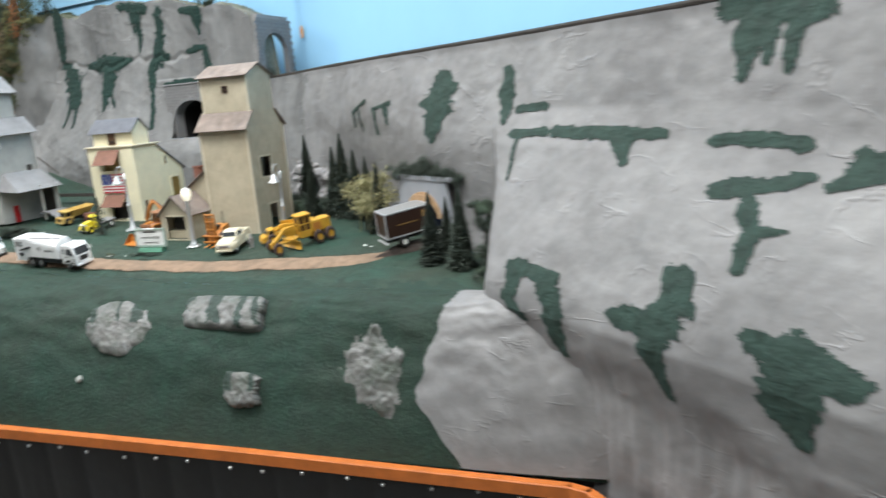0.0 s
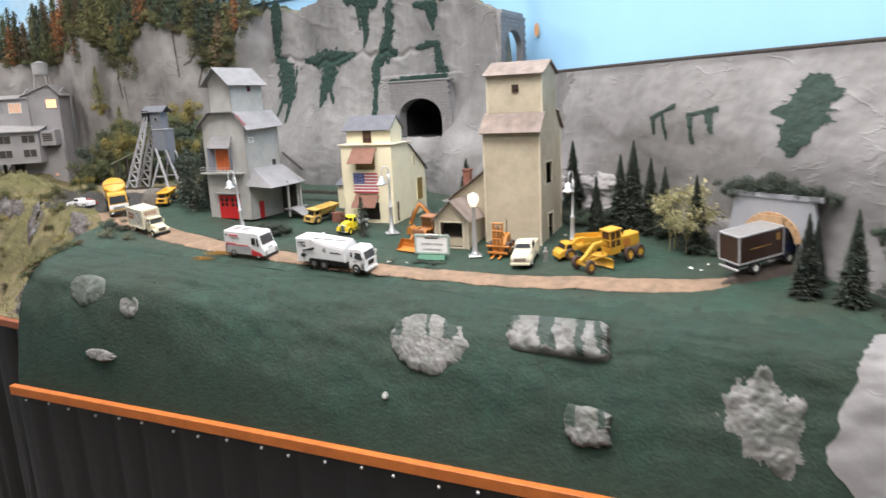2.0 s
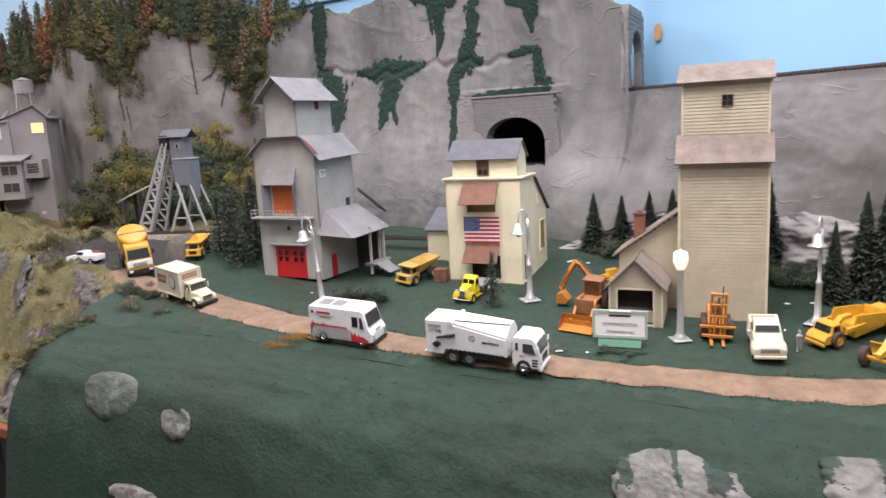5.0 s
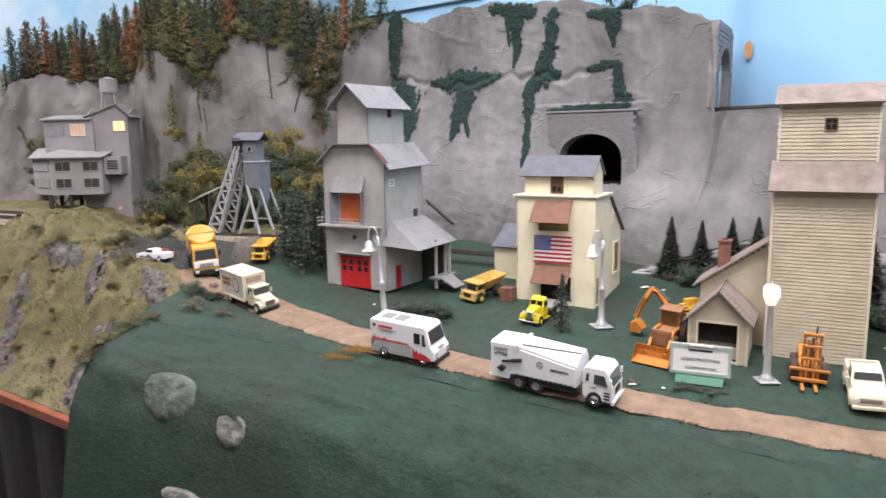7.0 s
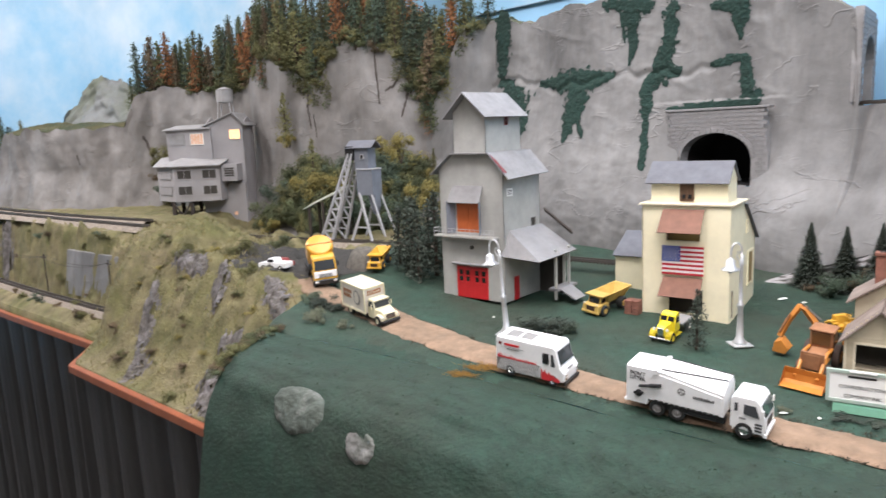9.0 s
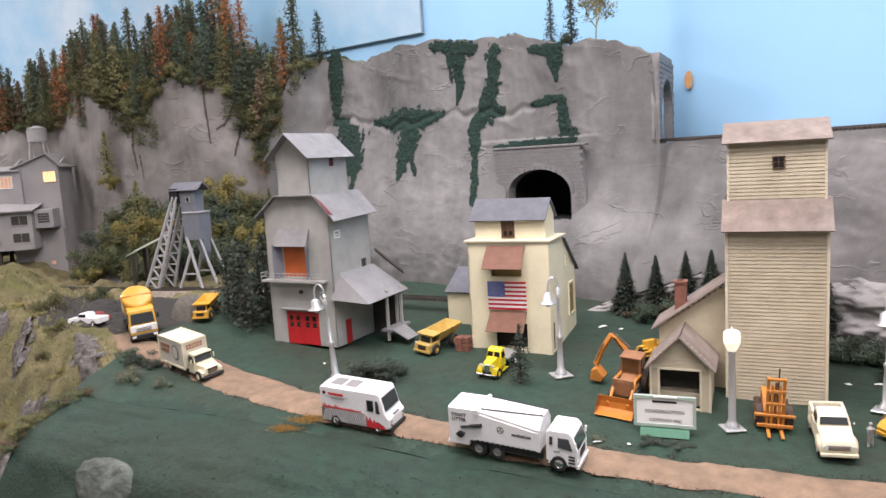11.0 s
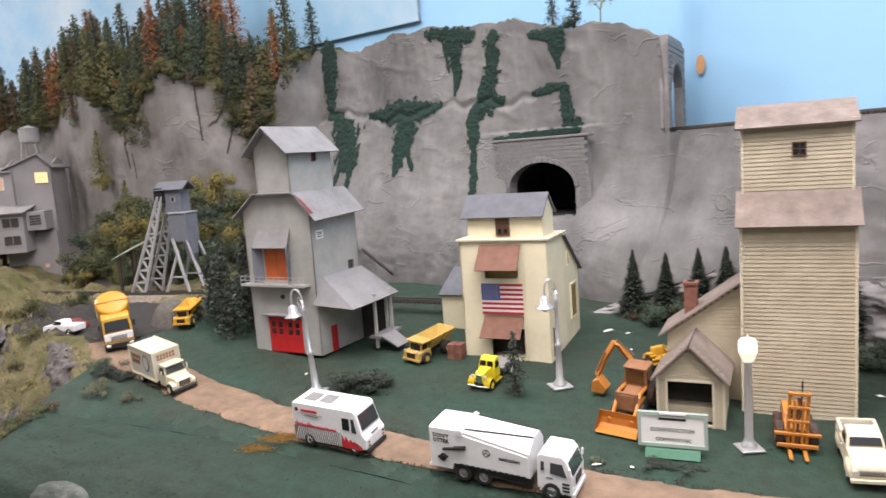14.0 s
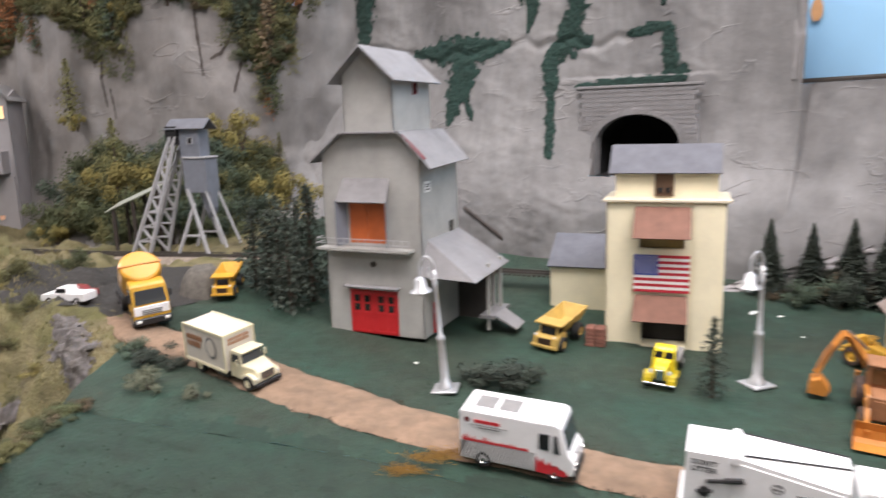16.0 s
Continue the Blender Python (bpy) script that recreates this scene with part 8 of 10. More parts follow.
def brown_truck():
    th = vehicle("parcel_truck", "dark brown parcel truck with silver edges entering the tunnel", -0.0390, 1.3730, 31, "truck", dz=0.009)
    hw = 0.0210
    bm = bmesh.new()
    box(bm, -0.050, 0.033, -hw, hw, 0.0205, 0.0630, None, 0.001)
    cargo = part("cargo_box", bm, M["v_brown"], th)
    bm = bmesh.new()
    for s in (-1, 1):
        for z in (0.0205, 0.0630):
            box(bm, -0.0508, 0.0338, s * hw - 0.0012, s * hw + 0.0012, z - 0.0012, z + 0.0012)
        for x in (-0.050, 0.033):
            box(bm, x - 0.0012, x + 0.0012, s * hw - 0.0012, s * hw + 0.0012, 0.0205, 0.0630)
    for x in (-0.050, 0.033):
        for z in (0.0205, 0.0630):
            box(bm, x - 0.0012, x + 0.0012, -hw, hw, z - 0.0012, z + 0.0012)
    part("edge_rail", bm, M["grey_steel"], cargo)
    block("roof_sheet", cargo, M["v_grey"], (-0.049, 0.032, -hw + 0.002, hw - 0.002, 0.0632, 0.0640), 0.0)
    for s in (-1, 1):
        y = s * (hw + 0.0004)
        block("shield_badge", cargo, M["gold_print"], (0.019, 0.0265, min(y, y + s * 0.0003), max(y, y + s * 0.0003), 0.0450, 0.0560), 0.0)
        block("name_bar", cargo, M["gold_print"], (-0.030, 0.010, min(y, y + s * 0.0003), max(y, y + s * 0.0003), 0.0400, 0.0415), 0.0)
        wheel(th, -0.020, s * 0.0190, 0.0092, 0.0072, M["tyre"], M["white"], 0.6)
        wheel(th, 0.048, s * 0.0170, 0.0092, 0.0072, M["tyre"], M["white"], 0.6)
    bm = bmesh.new()
    hull(bm, ((0.035, 0.012), (0.066, 0.012), (0.066, 0.030), (0.058, 0.034), (0.052, 0.054), (0.035, 0.054)), -0.0185, 0.0185, None, 0.0014)
    part("cab", bm, M["v_navy"], th, "dark blue cab")
    for s in (-1, 1):
        pane(th, ((0.0390, s * 0.0187, 0.0360), (0.0545, s * 0.0187, 0.0360), (0.0505, s * 0.0187, 0.0500), (0.0390, s * 0.0187, 0.0500)), M["glass"])
        block("cab_edge", th, M["white"], (0.0610, 0.0660, s * 0.0192 - 0.0008, s * 0.0192 + 0.0008, 0.012, 0.032), 0.0)
    block("chassis", th, M["v_black"], (-0.048, 0.055, -0.012, 0.012, 0.0110, 0.0205))
    block("tail_bar", th, M["grey_steel"], (-0.0530, -0.0495, -0.0200, 0.0200, 0.0095, 0.0125))
    return th


food_truck()
garbage_truck()
box_truck()
white_pickup()
motor_grader()
scraper()
forklift()
backhoe()
old_truck()
mixer_truck()
far_pickup()
red_car()
brown_truck()
dumper("dump_truck", "dusty yellow off-road dump truck beside the store", -0.8960, 1.7700, -119, M["v_tan_yellow"], None, 0.0, "", 0.93)
dumper("dump_truck", "small yellow dump truck below the hoist tower", -1.3640, 1.8900, -80, M["v_yellow"], None, 0.004, "", 0.85)


def small_tractor():
    th = vehicle("yellow_tractor", "small yellow tractor parked behind the backhoe by the annex", -0.560, 1.712, -60, "tractor")
    Y = M["v_yellow"]
    bm = bmesh.new()
    hull(bm, ((-0.004, 0.012), (0.026, 0.012), (0.027, 0.022), (-0.004, 0.026)), -0.007, 0.007, None, 0.001)
    part("bonnet", bm, Y, th)
    bm = bmesh.new()
    hull(bm, ((-0.024, 0.010), (-0.004, 0.010), (-0.004, 0.019), (-0.014, 0.019), (-0.018, 0.030), (-0.024, 0.030)), -0.010, 0.010, None, 0.001)
    part("seat_pan", bm, Y, th)
    bm = bmesh.new()
    bent(bm, [(-0.006 + 0.0045 * math.cos(q), 0.0045 * math.sin(q), 0.034) for q in [i * 0.7 for i in range(10)]], 0.0008, 5)
    cyl(bm, (-0.001, 0, 0.024), (-0.006, 0, 0.034), 0.0009, n=6)
    part("steering_wheel", bm, Y, th)
    for s in (-1, 1):
        bm = bmesh.new()
        for q in range(7):
            a0, a1 = math.pi * q / 7, math.pi * (q + 1) / 7
            box(bm, -0.016 + 0.0125 * math.cos((a0 + a1) / 2) - 0.002, -0.016 + 0.0125 * math.cos((a0 + a1) / 2) + 0.002, s * 0.0135 - 0.004, s * 0.0135 + 0.004, 0.0105 + 0.0125 * math.sin((a0 + a1) / 2) - 0.001, 0.0105 + 0.0125 * math.sin((a0 + a1) / 2) + 0.001)
        part("mudguard", bm, Y, th)
        wheel(th, -0.016, s * 0.0135, 0.0105, 0.007, M["tyre_brown"], Y, 0.55)
        wheel(th, 0.020, s * 0.0115, 0.0065, 0.005, M["tyre_brown"], Y, 0.55)
    return th


small_tractor()

# ---- plants ----
M["bark"] = material("dark_bark", (0.05, 0.035, 0.025), 0.9, vary=0.3, scale=120)
LEAF = {
    "dark": material("dark_green_needles", (0.060, 0.086, 0.058), 0.9, vary=0.5, scale=110, each=0.4),
    "green": material("mid_green_needles", (0.084, 0.100, 0.046), 0.9, vary=0.5, scale=110, each=0.4),
    "olive": material("olive_foliage", (0.125, 0.122, 0.050), 0.9, vary=0.5, scale=110, each=0.4),
    "rust": material("rust_foliage", (0.27, 0.115, 0.045), 0.9, vary=0.45, scale=110, each=0.3),
    "gold": material("golden_foliage", (0.21, 0.175, 0.052), 0.9, vary=0.45, scale=110, each=0.3),
    "grey": material("grey_green_lichen", (0.13, 0.14, 0.095), 0.95, vary=0.4, scale=150, each=0.2),
    "brown": material("dull_brown_lichen", (0.13, 0.095, 0.058), 0.95, vary=0.45, scale=130, each=0.3),
    "black": material("blackish_green_foam", (0.048, 0.062, 0.048), 0.95, vary=0.4, scale=150, each=0.2),
}


def crown_mesh(kind, seed, mat):
    rg = random.Random(seed)
    vs, fs = [], []

    def tri(a, b, c):
        i = len(vs)
        vs.extend((tuple(a), tuple(b), tuple(c)))
        fs.append((i, i + 1, i + 2))

    def tuft(p, d, size):
        # a pinch of foam: one crooked flake turned at random round d
        q = Matrix.Rotation(rg.uniform(0, 6.28), 3, d) @ (d.orthogonal().normalized() * size)
        o = d.cross(q)
        tip = d * size * rg.uniform(-0.4, 1.3)
        tri(p + q + tip, p - q * 0.6 + o * rg.uniform(0.6, 1.1), p - q * rg.uniform(0.3, 0.9) - o)

    if kind == "brush":
        for t in range(64):
            f = t / 64
            z = 0.04 + 0.96 * f
            reach = 0.165 * (1 - f) ** 0.8 * rg.uniform(0.85, 1.12) + 0.010
            n = max(6, int(34 * (1 - 0.6 * f)))
            for k in range(n):
                a = 2 * math.pi * (k + rg.random()) / n
                r = reach * rg.uniform(0.6, 1.15)
                d = Vector((math.cos(a), math.sin(a), 0))
                s = Vector((-d.y, d.x, 0))
                drop = r * rg.uniform(-0.25, 0.45)
                w = r * rg.uniform(0.05, 0.10) + 0.004
                base = Vector((0, 0, z + rg.uniform(-0.02, 0.02)))
                tip = base + d * r - Vector((0, 0, drop))
                mid = base + d * r * 0.55 - Vector((0, 0, drop * 0.35))
                tri(base, mid + s * w, tip)
                tri(base, tip, mid - s * w)
                tri(mid + s * w * 0.9 + Vector((0, 0, -0.02)), mid - s * w * 0.9 + Vector((0, 0, -0.02)), mid + d * r * 0.15 + Vector((0, 0, 0.03)))
        tri((-0.006, 0, 0.93), (0.006, 0.004, 0.93), (0, 0, 1.03))
    elif kind == "conifer":
        # uneven boughs of foam flakes round the stem, thick in the middle, blunt at the top
        bow = rg.uniform(0.55, 0.9)
        for b in range(105):
            f = (b + rg.random()) / 105
            z = 0.07 + 0.90 * f
            reach = (0.20 * (1 - f) ** bow * min(1.0, 0.55 + 3.0 * f) + 0.012) * rg.choice((0.55, 0.8, 1.0, 1.0, 1.2))
            a = b * 2.4 + rg.uniform(-0.5, 0.5)
            d = Vector((math.cos(a), math.sin(a), rg.uniform(-0.45, 0.15))).normalized()
            n = 5 + int(10 * reach / 0.2)
            for k in range(n):
                g = ((k + rg.random()) / n) ** 0.7
                p = Vector((0, 0, z)) + d * reach * g + Vector((rg.gauss(0, 1), rg.gauss(0, 1), rg.gauss(0, 0.8))) * (0.010 + 0.012 * g)
                tuft(p, (d + Vector((rg.gauss(0, 0.6), rg.gauss(0, 0.6), rg.gauss(0, 0.6)))).normalized(), rg.uniform(0.009, 0.021))
        for k in range(14):
            tuft(Vector((rg.gauss(0, 0.006), rg.gauss(0, 0.006), rg.uniform(0.92, 1.0))), Vector((rg.gauss(0, 1), rg.gauss(0, 1), 1)).normalized(), 0.010)
    else:
        lumps = [(Vector((rg.gauss(0, 0.22), rg.gauss(0, 0.22), rg.uniform(0.18, 0.78))), rg.uniform(0.14, 0.28)) for _ in range(10)]
        for c, rad in lumps:
            for _ in range(210):
                d = Vector((rg.gauss(0, 1), rg.gauss(0, 1), rg.gauss(0, 1))).normalized()
                p = c + d * rad * rg.uniform(0.5, 1.1)
                p.z = max(0.0, p.z)
                tuft(p, d, rg.uniform(0.014, 0.034))
    me = bpy.data.meshes.new("crown")
    me.from_pydata(vs, [], fs)
    me.materials.append(mat)
    me.update()
    return me


def trunk_mesh(kind):
    bm = bmesh.new()
    if kind == "shrub":
        for a in range(3):
            cyl(bm, (0, 0, 0), (0.12 * math.cos(a * 2.1), 0.12 * math.sin(a * 2.1), 0.4), 0.03, 0.012, 5)
    else:
        cyl(bm, (0, 0, -0.02), (0, 0, 0.5), 0.022, 0.016, 6)
        cyl(bm, (0, 0, 0.5), (0, 0, 0.97), 0.016, 0.004, 6, False)
        for k in range(6):
            a = k * 2.4
            cyl(bm, (0, 0, 0.2 + 0.1 * k), (0.09 * math.cos(a), 0.09 * math.sin(a), 0.18 + 0.1 * k), 0.005, 0.002, 4, False)
    me = bpy.data.meshes.new("trunk")
    bm.to_mesh(me)
    bm.free()
    me.materials.append(M["bark"])
    return me


CROWNS = {}
TRUNKS = {k: trunk_mesh(k) for k in ("conifer", "shrub")}


def plant(name, label, category, kind, leaf, variant, x, y, z, h, spread=1.0, turn=0.0, group=""):
    key = (kind, leaf, variant)
    if key not in CROWNS:
        CROWNS[key] = crown_mesh(kind, 7 * variant + len(kind) * 13 + len(leaf), LEAF[leaf])
    th = thing(name, label, category, pose(x, y, z, 0, 0, turn) @ Matrix.Diagonal((h * spread, h * spread, h, 1)), group)
    for nm, me in (("trunk", TRUNKS["shrub" if kind == "shrub" else "conifer"]), ("crown", CROWNS[key])):
        ob = new(nm, me)
        ob.parent = th
    return th


WORDS = {"dark": "dark green", "green": "mid green", "olive": "olive", "rust": "rust-brown", "gold": "golden yellow", "grey": "grey-green", "brown": "dull brown", "black": "blackish green"}
def left_u(x):
    d = np.array(LEFT)
    s = np.r_[0, np.cumsum(np.linalg.norm(np.diff(d[:, :2], axis=0), axis=1))]
    return float(np.interp(x, d[:, 0], s / s[-1]))


rg = random.Random(21)
# the woods on the hill
count = 0
tries = 0
placed = []
while count < 300 and tries < 4000:
    tries += 1
    u, v = rg.uniform(left_u(-2.86), 0.995), rg.random() ** 1.5 * 0.8
    p = woods_at(u, v)
    if p.x < -2.82 or p.x > -1.36 or (p.x > -1.46 and v > 0.25) or any((p.x - q[0]) ** 2 + (p.y - q[1]) ** 2 < (0.026 + 0.02 * v) ** 2 for q in placed):
        continue
    placed.append((p.x, p.y))
    kind, leaf = rg.choices((("conifer", "dark"), ("conifer", "green"), ("conifer", "olive"), ("conifer", "brown"), ("conifer", "rust"), ("shrub", "olive"), ("shrub", "gold"), ("shrub", "rust")), (28, 30, 14, 10, 9, 12, 3, 4))[0]
    h = rg.uniform(0.11, 0.21) if kind == "conifer" else rg.uniform(0.06, 0.10)
    if p.x > -1.3:
        h *= 0.7
    plant("forest_tree", f"{WORDS[leaf]} {'conifer' if kind == 'conifer' else 'broadleaf'} model tree on the wooded hill", "tree", kind, leaf, rg.randrange(3), p.x, p.y, p.z - 0.004, h, rg.uniform(0.85, 1.35) if kind == "conifer" else 1.0, rg.uniform(0, 360), "woods on the hill")
    count += 1


# trees standing in the gullies and along the edge of the cliff
for gx, n, low in ((-1.48, 16, 0.10), (-1.52, 6, 0.02), (-1.90, 12, 0.12), (-1.98, 6, 0.05), (-2.2, 9, 0.12), (-1.38, 3, 0.05), (-2.42, 6, 0.03), (-1.68, 5, 0.04)):
    for i in range(n):
        x = gx + rg.uniform(-0.05, 0.05)
        u = left_u(x)
        z = along(LEFT, u)[2] - rg.uniform(-0.02, low)
        p = left_at(u, z, 0.004)
        kind, leaf = rg.choice((("conifer", "dark"), ("conifer", "green"), ("conifer", "olive"), ("shrub", "olive"), ("conifer", "rust" if i % 4 == 0 else "green")))
        plant("forest_tree", f"{WORDS[leaf]} {'conifer' if kind == 'conifer' else 'broadleaf'} model tree clinging to the cliff edge", "tree", kind, leaf, rg.randrange(3), p.x, p.y + 0.008, p.z - 0.02, rg.uniform(0.08, 0.14) if kind == "conifer" else 0.06, 1.1, rg.uniform(0, 360), "woods on the hill")

for i in range(70):
    x = rg.uniform(-2.6, -1.36)
    u = left_u(x)
    p = left_cliff(u, 1.0)
    leaf = rg.choices(("olive", "brown", "green", "rust"), (48, 14, 36, 3))[0]
    plant("edge_bush", f"low {WORDS[leaf]} bush along the cliff edge", "bush", "shrub", leaf, rg.randrange(3), p.x, p.y + rg.uniform(-0.006, 0.02), p.z - 0.012, rg.uniform(0.02, 0.045), 1.5, rg.uniform(0, 360), "fringe along the cliff edge")

# shrubs on the talus behind the hoist
for i in range(150):
    x = rg.uniform(-2.0, -1.46)
    u = left_u(x)
    f = rg.random()
    z = 1.07 + 0.20 * f * (1.0 - 0.35 * abs(x + 1.7) / 0.38) + rg.uniform(-0.01, 0.01)
    p = left_at(u, z, 0.020)
    leaf = rg.choices(("olive", "green", "dark", "gold"), (20, 60, 16, 3))[0]
    kind = "shrub" if rg.random() < 0.85 else "conifer"
    plant("bush", f"{WORDS[leaf]} foam {'bush' if kind == 'shrub' else 'young conifer'} on the bank below the cliff", "bush", kind, leaf, rg.randrange(3), p.x, p.y - 0.01, p.z - 0.015, rg.uniform(0.05, 0.10), 1.1, rg.uniform(0, 360), "bank of bushes")
for x, y, z, h, leaf, kind in ((-1.80, 2.36, 1.17, 0.16, "olive", "conifer"), (-1.78, 2.34, 1.15, 0.10, "gold", "shrub"), (-1.46, 2.22, 1.26, 0.085, "gold", "shrub"), (-1.36, 2.16, 1.15, 0.085, "gold", "shrub"), (-1.33, 2.2, 1.13, 0.08, "gold", "shrub"),
                               (-2.05, 2.605, 1.305, 0.175, "olive", "conifer"), (-2.035, 2.60, 1.30, 0.05, "gold", "shrub"),
                               (-1.66, 1.97, 1.08, 0.05, "green", "shrub"), (-1.84, 1.86, 1.03, 0.05, "olive", "shrub"), (-1.70, 1.88, 1.05, 0.055, "olive", "shrub"), (-1.62, 1.80, 1.03, 0.04, "olive", "shrub")):
    plant("bush" if kind == "shrub" else "fir_tree", f"{WORDS[leaf]} {'bush' if kind == 'shrub' else 'slender conifer'} on the grassy slope", "bush" if kind == "shrub" else "tree", kind, leaf, 1, x, y, max(z, left_z(x, y) - 0.006) if x < -1.5 and y < 2.3 else z, h, 1.15 if kind == "conifer" else 1.0, 40 * h)

# dark firs beyond the end of the far cliff
for i in range(13):
    x, y = -3.80 + 0.022 * i + rg.uniform(-0.02, 0.02), 2.80 + rg.uniform(-0.05, 0.03)
    h = rg.uniform(0.11, 0.17)
    plant("fir_tree", "dark green fir at the end of the far grey cliff", "tree", "conifer", "dark" if i % 3 else "olive", i % 3, x, y, 1.27 + 0.006 * i - 0.03 * rg.random(), h, 1.0, rg.uniform(0, 360), "firs at the far end")
# dark trees by the mill
for x, y, h in ((-1.250, 1.830, 0.135), (-1.275, 1.860, 0.15), (-1.300, 1.890, 0.12), (-1.235, 1.880, 0.16), (-1.335, 1.925, 0.115), (-1.21, 1.93, 0.15), (-1.27, 1.93, 0.13)):
    plant("fir_tree", "dark green scruffy fir beside the grey mill", "tree", "conifer", "black", int(abs(x) * 1000) % 3, x, y, ground_z(x, y) - 0.002, h * 1.06, 1.25, x * 900, "firs by the mill")
# firs behind and beside the elevator
for x, y, h in ((-0.584, 1.975, 0.106), (-0.533, 1.957, 0.104), (-0.484, 1.945, 0.112), (-0.445, 1.925, 0.118), (-0.320, 1.783, 0.158), (-0.274, 1.632, 0.108), (-0.205, 1.635, 0.165), (-0.175, 1.610, 0.135), (-0.228, 1.650, 0.14), (-0.150, 1.600, 0.12), (-0.110, 1.490, 0.125),
                (0.006, 1.276, 0.112), (0.056, 1.242, 0.122), (0.030, 1.318, 0.09)):
    plant("fir_tree", "dark green bottle-brush fir at the foot of the rock", "tree", "brush", "black", int(abs(x) * 1000) % 2, x, y, ground_z(x, y) - 0.002, h * 1.06, 1.6 if x < -0.42 else 1.25, x * 2000, "firs by the rock wall")
# undergrowth along the rock foot
for i in range(48):
    f = rg.random()
    bx, by = along(FOOT, 0.34 + 0.64 * f)
    x, y = bx + rg.uniform(-0.02, 0.01) - 0.012, by + rg.uniform(-0.02, 0.0) - 0.012
    leaf = rg.choices(("black", "dark", "brown"), (64, 26, 10))[0]
    plant("undergrowth", f"{WORDS[leaf]} clump of lichen at the rock foot", "bush", "shrub", leaf, rg.randrange(3), x, y, ground_z(x, y) - 0.004, rg.uniform(0.02, 0.05), 1.2, rg.uniform(0, 360), "undergrowth")
for i in range(26):
    z = 0.995 + 0.125 * rg.random() ** 1.5
    p = wall_at(crease_d(z) - rg.uniform(0.008, 0.045), z, rg.uniform(0.01, 0.05))
    leaf = rg.choices(("black", "dark"), (65, 35))[0]
    plant("undergrowth", f"{WORDS[leaf]} clump of lichen piled beside the road tunnel", "bush", "shrub", leaf, rg.randrange(3), p.x, p.y, p.z - 0.015, rg.uniform(0.018, 0.034), 1.2, rg.uniform(0, 360), "undergrowth")
for i in range(16):
    a = i / 15
    mm = pose(-0.012, 1.395, 1.005, 0, 0, -48)
    p = mm @ Vector((-0.085 + 0.17 * a, 0.008 + 0.012 * rg.random(), 0.112 + 0.012 * math.sin(a * 3.1)))
    plant("undergrowth", "blackish green clump of lichen over the road tunnel", "bush", "shrub", "black", rg.randrange(3), p.x, p.y, p.z, rg.uniform(0.022, 0.04), 1.2, rg.uniform(0, 360), "undergrowth")
# bushes on the talus between the cliff and the mine
for i in range(26):
    z = 1.10 + 0.22 * rg.random() ** 1.2
    p = left_at(left_u(rg.uniform(-2.74, -2.50)), z, rg.uniform(0.0, 0.06))
    leaf = rg.choices(("olive", "dark", "brown"), (50, 35, 15))[0]
    plant("shrub", f"{WORDS[leaf]} shrub on the talus beside the mine", "bush", "shrub", leaf, rg.randrange(3), p.x, p.y, p.z - 0.012, rg.uniform(0.03, 0.06), 1.2, rg.uniform(0, 360), "shrubs by the mine")
for i in range(30):
    x = rg.uniform(-3.1, -2.25)
    y = front_left(x) + rg.choice((rg.uniform(0.10, 0.16), rg.uniform(0.04, 0.06)))
    leaf = rg.choices(("olive", "dark", "brown"), (45, 30, 25))[0]
    plant("shrub", f"{WORDS[leaf]} scrub on the cutting between the tracks", "bush", "shrub", leaf, rg.randrange(3), x, y, left_z(x, y) - 0.006, rg.uniform(0.012, 0.03), 1.4, rg.uniform(0, 360), "scrub on the cutting")
# brown undergrowth among the firs behind the digger
for i in range(9):
    x, y = rg.uniform(-0.60, -0.46), rg.uniform(1.92, 1.96)
    leaf = rg.choice(("brown", "black", "black", "dark"))
    plant("undergrowth", f"{WORDS[leaf]} clump of lichen among the firs", "bush", "shrub", leaf, rg.randrange(3), x, y, ground_z(x, y) - 0.004, rg.uniform(0.03, 0.06), 1.1, rg.uniform(0, 360), "undergrowth")
# low bushes on the turf
for x, y, h, leaf, s in ((-0.962, 1.650, 0.040, "black", 1.6), (-0.990, 1.655, 0.034, "black", 1.5), (-0.935, 1.648, 0.024, "dark", 1.6), (-1.335, 1.606, 0.030, "grey", 1.2), (-1.350, 1.622, 0.024, "grey", 1.2), (-1.277, 1.594, 0.020, "grey", 1.3),
                         (-1.375, 1.665, 0.030, "black", 1.6), (-1.335, 1.655, 0.022, "black", 1.7), (-1.40, 1.69, 0.026, "dark", 1.5), (-0.590, 1.482, 0.010, "black", 3.2), (-0.560, 1.478, 0.009, "black", 3.0), (-0.655, 1.482, 0.012, "grey", 1.3)):
    plant("low_bush", f"low {WORDS[leaf]} lichen bush on the turf", "bush", "shrub", leaf, 2, x, y, ground_z(x, y) - 0.002, h, s, x * 700)
plant("sapling", "thin blackish green sapling before the store", "tree", "conifer", "black", 2, -0.752, 1.628, ground_z(-0.752, 1.628), 0.086, 1.2, 20)
plant("cliff_tree", "tall dark fir alone at the end of the wooded cliff", "tree", "conifer", "dark", 1, -1.315, 2.50, 1.592, 0.15, 1.0, 30)
